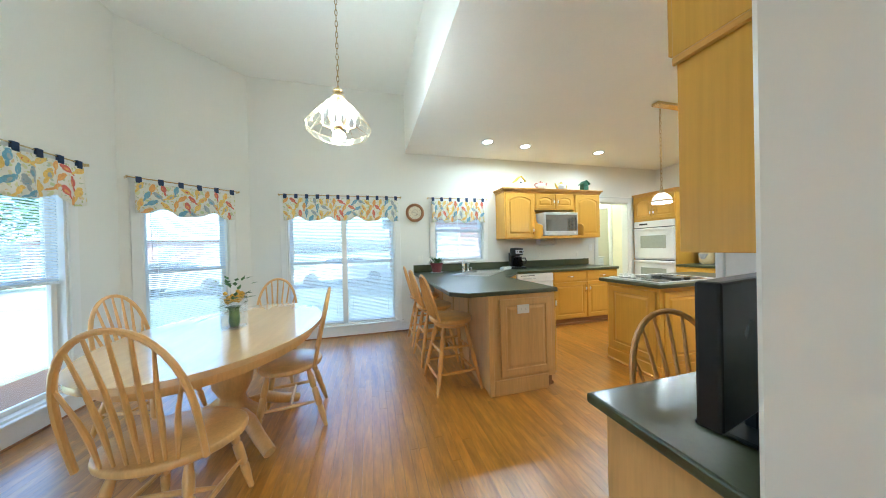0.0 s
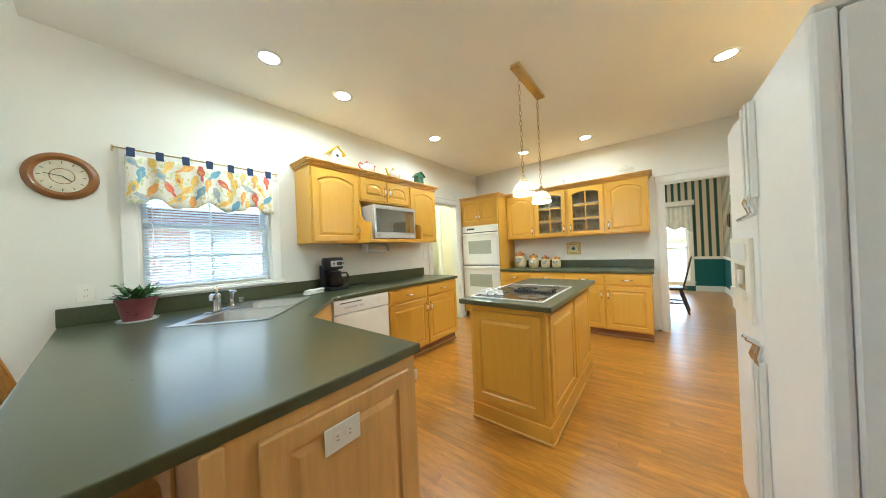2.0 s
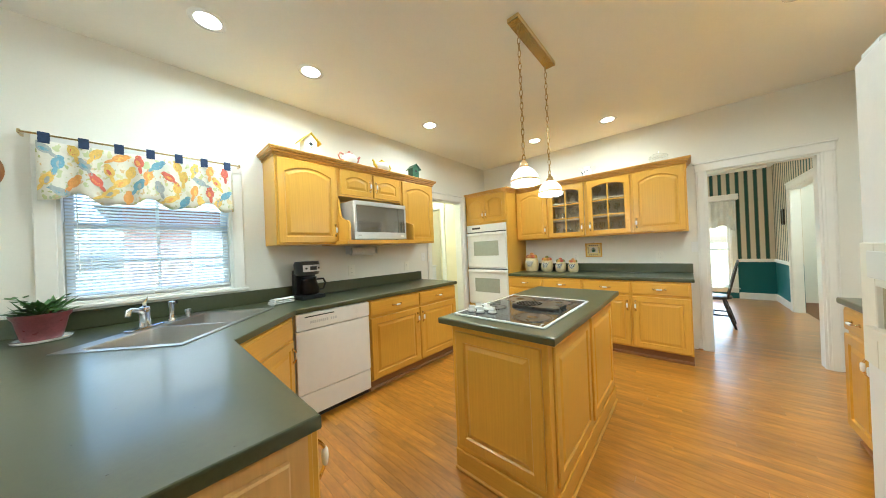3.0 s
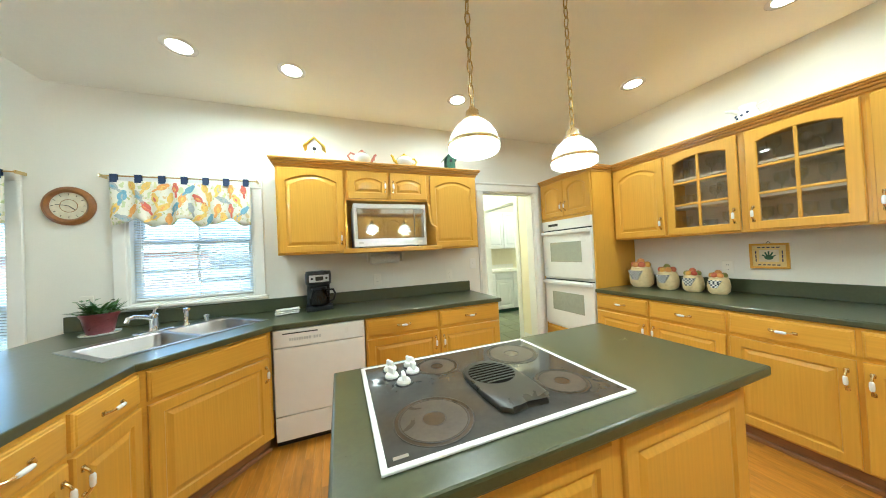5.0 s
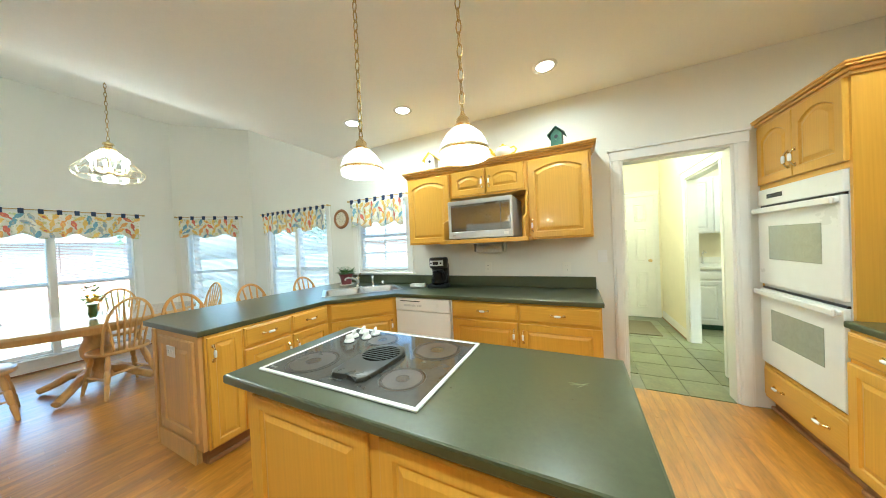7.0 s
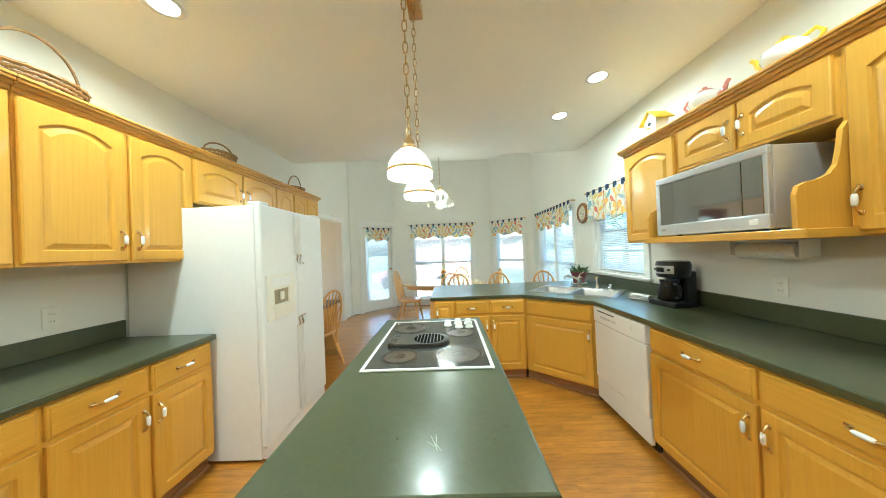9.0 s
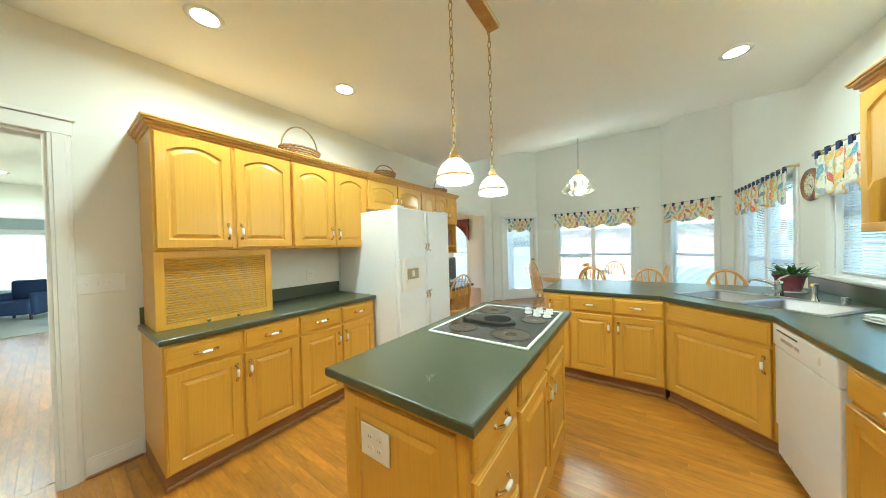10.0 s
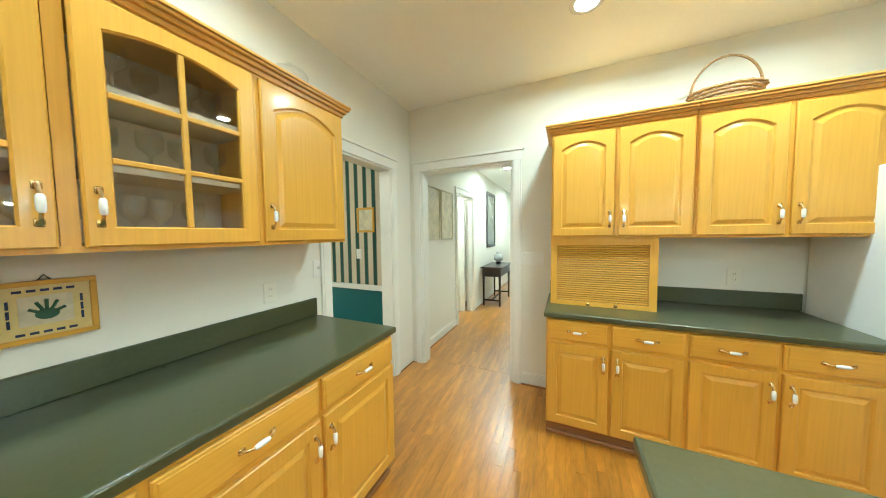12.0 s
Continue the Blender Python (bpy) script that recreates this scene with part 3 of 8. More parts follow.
def valance(x, y, turn, s0, s1, top=2.05, drop=0.34, waves=3):
    """A short tab-top curtain with a scalloped hem on a thin brass rod."""
    e = empty("valance", pose(x, y, 0, 0, 0, turn), "cream cotton valance printed with bright birds on a brass rod", "curtain", "bird valances")
    part("rod", tube([(s0 - 0.05, -0.07, top), (s1 + 0.05, -0.07, top)], 0.006, 8), "brass", e, "thin brass curtain rod")
    for xx in (s0 - 0.05, s1 + 0.05):
        part("bracket", boxes((xx - 0.006, xx + 0.006, -0.075, -0.001, top - 0.012, top + 0.012), bevel=0.002), "brass", e)
    bm = bmesh.new()
    nx, nz = max(24, int((s1 - s0) * 60)), 8
    grid = []
    rnd = random.Random(int((x * 7 + y * 13 + s0 * 3) * 100))
    ph = rnd.random() * 6
    for i in range(nx + 1):
        u = i / nx
        xx = s0 + u * (s1 - s0)
        d = drop + 0.030 * math.cos(2 * math.pi * waves * u + 0.3) - 0.012 * math.cos(4 * math.pi * waves * u)
        col = []
        for k in range(nz + 1):
            v = k / nz
            fold = 0.012 * (0.3 + v) * (math.sin(xx * 52 + ph) + 0.6 * math.sin(xx * 31 + 2 * ph))
            col.append(bm.verts.new((xx, -0.072 + fold, top - 0.035 - v * (d - 0.035))))
        grid.append(col)
    for i in range(nx):
        for k in range(nz):
            bm.faces.new((grid[i][k], grid[i + 1][k], grid[i + 1][k + 1], grid[i][k + 1]))
    cloth = part("fabric", bm, "birds", e, smooth=True)
    so = cloth.modifiers.new("thick", "SOLIDIFY")
    so.thickness = 0.002
    hem = lambda xx: drop + 0.030 * math.cos(2 * math.pi * waves * (xx - s0) / (s1 - s0) + 0.3) - 0.012 * math.cos(4 * math.pi * waves * (xx - s0) / (s1 - s0))

    def cloth_point(xx, zz):
        v = (top - 0.035 - zz) / (hem(xx) - 0.035)
        return (xx, -0.0765 + 0.012 * (0.3 + v) * (math.sin(xx * 52 + ph) + 0.6 * math.sin(xx * 31 + 2 * ph)), zz)

    prints = {k: bmesh.new() for k in PRINTS}

    def blob(bm, cx, cz, a, b, tilt):
        """An oval patch that follows the folds, cut off at the cloth's edges."""
        c, s = math.cos(tilt), math.sin(tilt)
        rings = []
        for q in (0.5, 1.0):
            ring = []
            for i in range(12):
                g = 2 * math.pi * i / 12
                px, pz = cx + q * (a * math.cos(g) * c - b * math.sin(g) * s), cz + q * (a * math.cos(g) * s + b * math.sin(g) * c)
                px = min(max(px, s0 + 0.003), s1 - 0.003)
                ring.append(bm.verts.new(cloth_point(px, min(max(pz, top - hem(px) + 0.004), top - 0.04))))
            rings.append(ring)
        bm.faces.new(rings[0])
        for i in range(12):
            bm.faces.new((rings[0][i], rings[1][i], rings[1][(i + 1) % 12], rings[0][(i + 1) % 12]))

    kinds = [("red", "orange", -1), ("yellow", "orange", 1), ("blue", "grey", 1), ("grey", "blue", -1), ("yellow", "red", -1), ("yellow", "grey", 1), ("orange", "yellow", 1)]
    k = rnd.randrange(7)
    for row, depth in enumerate((0.085, 0.165, 0.25, 0.325)):
        xx = s0 + 0.035 + 0.045 * (row % 2)
        while xx < s1 - 0.02:
            body, wing, side = kinds[k % 7]
            cx, cz, lean = xx + rnd.uniform(-0.008, 0.008), top - depth + rnd.uniform(-0.012, 0.012), side * rnd.choice((0.55, 0.8, 1.1, 1.35, 1.5))
            if cz > top - hem(cx) + 0.02:
                c, s = math.cos(lean), math.sin(lean)
                c, s = (c, s) if s > 0 else (-c, -s)
                blob(prints[body], cx, cz, 0.036, 0.023, lean)
                blob(prints[body], cx + 0.034 * c, cz + 0.034 * s, 0.016, 0.015, lean)
                blob(prints[body], cx - 0.050 * c, cz - 0.050 * s, 0.027, 0.009, lean)
                blob(prints[wing], cx - 0.008 * c + 0.006 * side, cz - 0.006 * s, 0.022, 0.0095, lean + 0.25)
                blob(prints[wing], cx + 0.046 * c + 0.004 * side, cz + 0.034 * s, 0.007, 0.003, 0.2 * side)
            xx += 0.09
            k += 1 if rnd.random() < 0.8 else 2
    for name, bm in prints.items():
        tagged(part("bird_print", bm, "print_" + name, e, name + " printed birds", smooth=True), kind="stuff")
    n = max(4, round((s1 - s0) / 0.135))
    for i in range(n):
        xx = s0 + 0.03 + i * (s1 - s0 - 0.06) / (n - 1)
        part("tab", boxes((xx - 0.02, xx + 0.02, -0.081, -0.077, top - 0.05, top + 0.012), (xx - 0.02, xx + 0.02, -0.067, -0.063, top - 0.05, top + 0.012), (xx - 0.02, xx + 0.02, -0.081, -0.063, top + 0.0095, top + 0.0125)), "navy", e, "navy cloth tab")
    return e


window(1, -1.54, YW, 0, 0.44, 1.94, 0.17, WIN_TOP, 2, 1.09)
window(2, -1.54, YW, 0, 2.55, 3.40, 1.04, WIN_TOP, 1, 1.54, muntin=True)
window(3, XL, 3.40, 45, 0.15, 0.91, 0.17, WIN_TOP, 1, 1.09)
window(4, XL, 0.95, 90, 0.48, 1.98, 0.17, WIN_TOP, 2, 1.09, muntin=False)
for s in (0, 1):
    blind(-1.54, YW, 0, 0.465 + s * 0.735, 1.175 + s * 0.735, 0.20, 1.97)
    blind(XL, 0.95, 90, 0.505 + s * 0.735, 1.215 + s * 0.735, 1.06, 1.97)
blind(-1.54, YW, 0, 2.575, 3.375, 1.075, 1.97)
blind(XL, 3.40, 45, 0.175, 0.885, 0.2, 1.97)
valance(-1.54, YW, 0, 0.42, 1.98, waves=4)
valance(-1.54, YW, 0, 2.50, 3.40, drop=0.365, waves=3)
valance(XL, 3.40, 45, 0.10, 0.96, waves=2)
valance(XL, 0.95, 90, 0.43, 2.03, waves=4)


def patio_door():
    m = pose(-1.54, 0.13, 0, 0, 0, 135)
    a, b, top = 0.26, 1.09, 2.05
    casing("trim_patio_door", -1.54, 0.13, 135, a, b, top, width=0.07, both=0.12)
    d = structure("door_1", boxes((a + 0.02, a + 0.105, 0.03, 0.07, 0.012, top - 0.02), (b - 0.105, b - 0.02, 0.03, 0.07, 0.012, top - 0.02), (a + 0.105, b - 0.105, 0.03, 0.07, 0.012, 0.24), (a + 0.105, b - 0.105, 0.03, 0.07, 1.84, top - 0.02), bevel=0.002), "trim", m, "white glazed patio door, closed")
    g = part("pane", box(a + 0.105, b - 0.105, 0.048, 0.052, 0.24, 1.84), "glass", d)
    g.visible_shadow = False
    part("glazing_bead", boxes((a + 0.095, a + 0.115, 0.022, 0.03, 0.23, 1.85), (b - 0.115, b - 0.095, 0.022, 0.03, 0.23, 1.85), (a + 0.115, b - 0.115, 0.022, 0.03, 0.23, 0.25), (a + 0.115, b - 0.115, 0.022, 0.03, 1.83, 1.85)), "trim", d)
    h = part("door_handle", lathe([(0.02, 0), (0.026, 0.004), (0.026, 0.01), (0.011, 0.014), (0.011, 0.03), (0.025, 0.04), (0.029, 0.055), (0.02, 0.066), (0.0, 0.07)], 16), "brass", d, "brass door knob", m=pose(b - 0.062, 0.03, 0.98, 90), smooth=True)
    part("threshold", box(a, b, -0.02, 0.12, 0.0, 0.012, 0.003), "steel", d)
    blind(-1.54, 0.13, 135, a + 0.115, b - 0.115, 0.27, 1.82, yy=0.012)
    valance(-1.54, 0.13, 135, a + 0.10, b - 0.10, top=1.98, drop=0.30, waves=2)


patio_door()

# ---- downlights ----
def downlight(x, y, z=HK, watts=None):
    e = empty("recessed_downlight", pose(x, y, z), "round white recessed ceiling downlight, lit", "ceiling light", "kitchen downlights")
    part("trim_ring", lathe([(0.062, -0.001), (0.066, -0.006), (0.088, -0.006), (0.094, -0.001)], 28), "ceramic", e, smooth=True)
    part("lens", lathe([(0.0, -0.0035), (0.064, -0.0035)], 28), "can", e, "glowing lens")
    lamp("downlight_lamp", "AREA", pose(x, y, z - 0.012), watts or CANS, (1.0, 0.96, 0.86), 0.12)


for _x, _y in ((1.66, 3.54), (2.29, 3.59), (3.64, 3.60), (5.04, 2.94), (5.09, 2.07), (4.04, 0.84), (3.11, 0.86)):
    downlight(_x, _y, HK, CANS * (0.5 if _x > 5.0 else 0.7 if _y > 3.5 else 1.0))

# ---- cabinet parts ----
def contour(w, h, inset, y, arch, k=11):
    """A closed loop inside a w by h board; arch lifts the middle of its top edge."""
    pts = [(inset, y, inset), (w - inset, y, inset)]
    for i in range(k):
        u = 1 - i / (k - 1)
        zz = h - inset
        if arch:
            zz -= arch * (2 * u - 1) ** 2
        pts.append((inset + u * (w - 2 * inset), y, zz))
    return pts


def panel_door(w, h, arch=0.0, t=0.02, stile=0.055):
    """A raised-panel door front, its back in the plane y = 0."""
    s = min(stile, w * 0.2, h * 0.24)
    return loops([contour(w, h, 0, 0, 0), contour(w, h, 0, -t + 0.005, 0), contour(w, h, 0.005, -t, 0),
                  contour(w, h, s, -t, arch), contour(w, h, s + 0.006, -t + 0.009, arch), contour(w, h, s + 0.014, -t + 0.009, arch),
                  contour(w, h, s + 0.034, -t + 0.001, arch), contour(w, h, s + 0.036, -t + 0.0005, arch)])


def drawer_front(w, h, t=0.02):
    return loops([contour(w, h, 0, 0, 0, 2), contour(w, h, 0, -t + 0.009, 0, 2), contour(w, h, 0.004, -t + 0.005, 0, 2), contour(w, h, 0.010, -t + 0.004, 0, 2), contour(w, h, 0.013, -t, 0, 2)])


def pull(parent, x, y, z, upright):
    """A bowed brass pull with a white ceramic grip."""
    m = pose(x, y, z, 0, 0 if upright else 90, 0)
    arm = [(0, 0, -0.048), (0, -0.006, -0.050), (0, -0.016, -0.040), (0, -0.024, -0.026), (0, -0.027, 0), (0, -0.024, 0.026), (0, -0.016, 0.040), (0, -0.006, 0.050), (0, 0, 0.048)]
    bm = tube(arm, [0.0065, 0.007, 0.005, 0.0045, 0.0045, 0.0045, 0.005, 0.007, 0.0065], 7)
    for zz in (-0.048, 0.048):
        add_box(bm, -0.009, 0.009, -0.004, 0, zz - 0.011, zz + 0.011, bevel=0.003)
    h = part("handle", bm, "brass", parent, "brass pull with a white ceramic grip", m=m, smooth=True)
    g = part("grip", lathe([(0.0055, -0.024), (0.0085, -0.018), (0.0095, 0), (0.0085, 0.018), (0.0055, 0.024)], 10), "ceramic", h, "white ceramic grip", m=pose(0, -0.0265, 0), smooth=True)
    return h


def door_on(cab, x, z, w, h, y, arch=0.0, hinge="l", low=False, mat_="oak_v", handle=True):
    d = part("door", panel_door(w, h, arch), mat_, cab, m=pose(x, y, z))
    if handle:
        pull(d, w - 0.028 if hinge == "l" else 0.028, -0.02, h - 0.105 if low else 0.115, True)
    return d


def drawer_on(cab, x, z, w, h, y, handle=True):
    d = part("drawer_front", drawer_front(w, h), "oak_h", cab, m=pose(x, y, z))
    if handle:
        pull(d, w / 2, -0.02, h / 2, False)
    return d


def base_cabinet(x, y, turn, w, fronts, depth=0.60, label="honey oak base cabinet with drawers over raised-panel doors", h=0.85, ends=()):
    """fronts: (kind, x, z, w, h, hinge) rows; the back of the cabinet lies on local y = 0."""
    e = empty("base_cabinet", pose(x, y, 0, 0, 0, turn), label, "cabinet", "oak base cabinets")
    part("body", boxes((0, w, -depth, -0.002, 0.10, h), bevel=0.002), "oak_v", e)
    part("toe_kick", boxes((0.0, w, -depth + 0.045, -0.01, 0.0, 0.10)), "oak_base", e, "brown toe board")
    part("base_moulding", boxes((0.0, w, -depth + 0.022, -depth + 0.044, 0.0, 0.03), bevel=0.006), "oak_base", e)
    for kind, fx, fz, fw, fh, hinge in fronts:
        if kind == "door":
            door_on(e, fx, fz, fw, fh, -depth, 0, hinge, True)
        elif kind == "blank":
            drawer_on(e, fx, fz, fw, fh, -depth, False)
        else:
            drawer_on(e, fx, fz, fw, fh, -depth)
    return e


def pair(x0, w, n, gap=0.02, dz=0.115, ztop=0.835, dh=0.135):
    """Drawer over door, n times, with doors hinged outwards in pairs."""
    rows, cell = [], w / n
    for i in range(n):
        a, b = x0 + i * cell + gap / 2, cell - gap
        rows.append(("drawer", a, ztop - dh, b, dh, ""))
        rows.append(("door", a, dz, b, ztop - dh - 0.022 - dz, "l" if i % 2 == 0 else "r"))
    return rows


def crown(bm, x0, x1, depth, z, back=True, left=True, right=True):
    """A stepped crown moulding on a cabinet's top edge."""
    for o, a, b in ((0.010, 0.0, 0.022), (0.024, 0.022, 0.040), (0.038, 0.040, 0.054), (0.044, 0.054, 0.068)):
        add_box(bm, x0 - (o if left else 0), x1 + (o if right else 0), -depth - o, -0.003, z + a, z + b, bevel=0.003)
    return bm


def upper_cabinet(x, y, turn, w, z0, z1, doors, depth=0.31, label="honey oak wall cabinet with arched raised-panel doors", open_front=None, ends=(True, True), crowned=True, rail=True):
    """doors: (x, w, z, h, hinge, arch)"""
    e = empty("wall_cabinet", pose(x, y, 0, 0, 0, turn), label, "cabinet", "oak wall cabinets")
    if open_front is None:
        part("body", boxes((0, w, -depth, -0.002, z0, z1), bevel=0.002), "oak_v", e)
    for dx, dw, dz, dh, hinge, arch in doors:
        door_on(e, dx, dz, dw, dh, -depth, arch, hinge, False)
    if crowned:
        part("crown_moulding", crown(bmesh.new(), 0, w, depth, z1, left=ends[0], right=ends[1]), "oak_trim", e)
    return e


CAB0, CAB1 = 1.385, 2.132

# window wall, base run: x 2.74 to 3.96
base_cabinet(2.735, YW, 0, 1.235, pair(0.0, 1.235, 2), depth=0.615)
# sink cabinet across the corner
SQ = math.hypot(2.085 - 1.64, 3.605 - 3.10)
_t = math.degrees(math.atan2(3.605 - 3.10, 2.085 - 1.64))
e = empty("sink_cabinet", pose(1.64, 3.10, 0, 0, 0, _t), "honey oak corner sink cabinet set at an angle", "cabinet")
part("body", slab([(0, 0), (SQ, 0), (SQ - 0.05, 0.45), (0.05, 0.45)], 0.10, 0.62), "oak_v", e)
part("front_rail", box(0.0, SQ, 0.0, 0.03, 0.60, 0.85), "oak_h", e)
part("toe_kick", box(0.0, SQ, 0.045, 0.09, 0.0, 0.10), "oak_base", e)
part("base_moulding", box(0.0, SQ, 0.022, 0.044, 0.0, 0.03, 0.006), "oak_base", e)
drawer_on(e, 0.03, 0.69, SQ - 0.06, 0.145, 0.0, False)
door_on(e, 0.03, 0.115, SQ - 0.06, 0.555, 0.0, 0, "l", True)
# peninsula, inner side facing the island: y 2.14 to 3.10
base_cabinet(1.04, 2.14, 90, 0.96, [("door", 0.01, 0.115, 0.20, 0.72, "r")] + pair(0.22, 0.74, 2), depth=0.60, label="honey oak peninsula cabinet with a narrow door and two drawers")


def peninsula_back():
    e = empty("peninsula_end_panel", pose(0, 0, 0), "pale oak panelled end and back of the breakfast bar", "panel")
    part("end_panel", slab([(0.985, 0.0), (1.54, 0.0), (1.54, 0.1), (1.62, 0.1), (1.62, 0.85), (0.985, 0.85)], -0.022, 0.0), "oak_pale", e, m=pose(0, 2.115, 0, 90))
    part("raised_panel", panel_door(0.50, 0.66, 0, 0.016), "oak_pale", e, m=pose(1.075, 2.113, 0.155))
    part("back_panel", box(0.985, 1.037, 2.139, 4.215, 0.0, 0.85, 0.002), "oak_pale", e)
    for yy in (2.118, 2.62, 3.15, 3.66):
        part("stile", box(0.972, 0.984, yy, yy + 0.05, 0.0, 0.85, 0.003), "oak_pale", e)
    part("corner_post", box(0.965, 1.01, 2.098, 2.114, 0.0, 0.85, 0.005), "oak_pale", e)
    part("skirting", boxes((1.011, 1.535, 2.099, 2.112, 0.0, 0.13), bevel=0.003), "oak_pale", e)
    return e


peninsula_back()
# wall behind the corner, between peninsula and sink cabinet
e = empty("corner_filler_cabinet", pose(0, 0, 0), "blind oak cabinet body in the counter corner", "cabinet")
part("body", slab([(1.04, 3.11), (1.62, 3.11), (1.60, 3.30), (1.60, 4.2), (1.04, 4.2)], 0.1, 0.68), "oak_v", e)

# ---- counters ----
def counter(name, outline, label, splash=(), bevel=0.008):
    e = empty(name, pose(0, 0, 0), label, "worktop")
    part("top", slab(outline, 0.852, CT, bevel, 2), "green", e)
    for r in splash:
        part("backsplash", box(*r, bevel=0.004), "green", e)
    return e


SPLASH = CT + 0.115


def main_counter():
    """The L-shaped worktop, with the sink's cut-out left open."""
    e = empty("breakfast_bar_worktop", pose(0, 0, 0), "dark green laminate L-shaped worktop with a bar overhang", "worktop")
    out = [(0.665, YW - 0.002), (0.665, 2.235), (0.795, 2.105), (1.65, 2.105), (1.65, 3.07), (2.105, 3.575), (3.985, 3.575), (3.985, YW - 0.002)]
    bm = bmesh.new()
    c, s = math.cos(radians(_t)), math.sin(radians(_t))
    hole = [(SX + u * c - v * s, SY + u * s + v * c) for u, v in ((-0.405, -0.255), (0.405, -0.255), (0.405, 0.255), (-0.405, 0.255))]
    for z in (0.852, CT):
        es = []
        for loop in (out, hole):
            vs = [bm.verts.new((px, py, z)) for px, py in loop]
            es += [bm.edges.new((vs[i], vs[(i + 1) % len(vs)])) for i in range(len(vs))]
        bmesh.ops.triangle_fill(bm, use_beauty=True, edges=es)
    for loop in (out, hole):
        lo = [min((v for v in bm.verts if abs(v.co.z - 0.852) < 1e-5), key=lambda v: (v.co.x - p[0]) ** 2 + (v.co.y - p[1]) ** 2) for p in loop]
        hi = [min((v for v in bm.verts if abs(v.co.z - CT) < 1e-5), key=lambda v: (v.co.x - p[0]) ** 2 + (v.co.y - p[1]) ** 2) for p in loop]
        for i in range(len(loop)):
            j = (i + 1) % len(loop)
            bm.faces.new((lo[i], lo[j], hi[j], hi[i]))
    bmesh.ops.recalc_face_normals(bm, faces=bm.faces[:])
    rim = [ed for ed in bm.edges if len(ed.link_faces) == 2 and ed.calc_face_angle(0) > 1.2 and abs(ed.verts[0].co.z - ed.verts[1].co.z) < 1e-5]
    bmesh.ops.bevel(bm, geom=rim, offset=0.006, segments=2, affect="EDGES", profile=0.5)
    part("top", bm, "green", e)
    part("backsplash", box(0.665, 3.97, YW - 0.022, YW - 0.002, CT + 0.0005, SPLASH, 0.004), "green", e)


SX, SY = 1.545, 3.68
main_counter()
counter("island_worktop", [(2.525, 1.845), (3.967, 1.845), (3.967, 2.525), (2.525, 2.525)], "dark green laminate island worktop")
_b = bmesh.new()
for _i, (_u, _v, _l, _a) in enumerate(((0.0, 0.0, 0.030, 20), (0.012, 0.008, 0.022, 35), (-0.014, 0.005, 0.018, 5), (0.004, -0.009, 0.014, 50))):
    add_tube(_b, [(_u - _l * math.cos(radians(_a)), _v - _l * math.sin(radians(_a)), 0), (_u, _v, 0.0003), (_u + _l * math.cos(radians(_a)), _v + _l * math.sin(radians(_a)), 0)], [0.0006, 0.0016, 0.0006], 5)
part("scuff", _b, "scuffed", bpy.data.objects["island_worktop"], "pale scuff worn into the laminate", m=pose(3.81, 2.26, CT))
counter("far_worktop", [(5.035, 1.375), (XF - 0.002, 1.375), (XF - 0.002, 3.43), (5.035, 3.43)], "dark green laminate worktop below the glass cabinets", ((XF - 0.022, XF - 0.002, 1.375, 3.43, CT + 0.0005, SPLASH),))
counter("side_worktop", [(2.72, YR + 0.002), (4.265, YR + 0.002), (4.265, 0.735), (2.72, 0.735)], "dark green laminate worktop beside the refrigerator", ((2.72, 4.255, YR + 0.002, YR + 0.022, CT + 0.0005, SPLASH),))

# far wall
base_cabinet(XF, 3.43, -90, 2.03, pair(0.0, 2.03, 4), depth=0.635, label="honey oak base cabinet run with four drawers over doors")


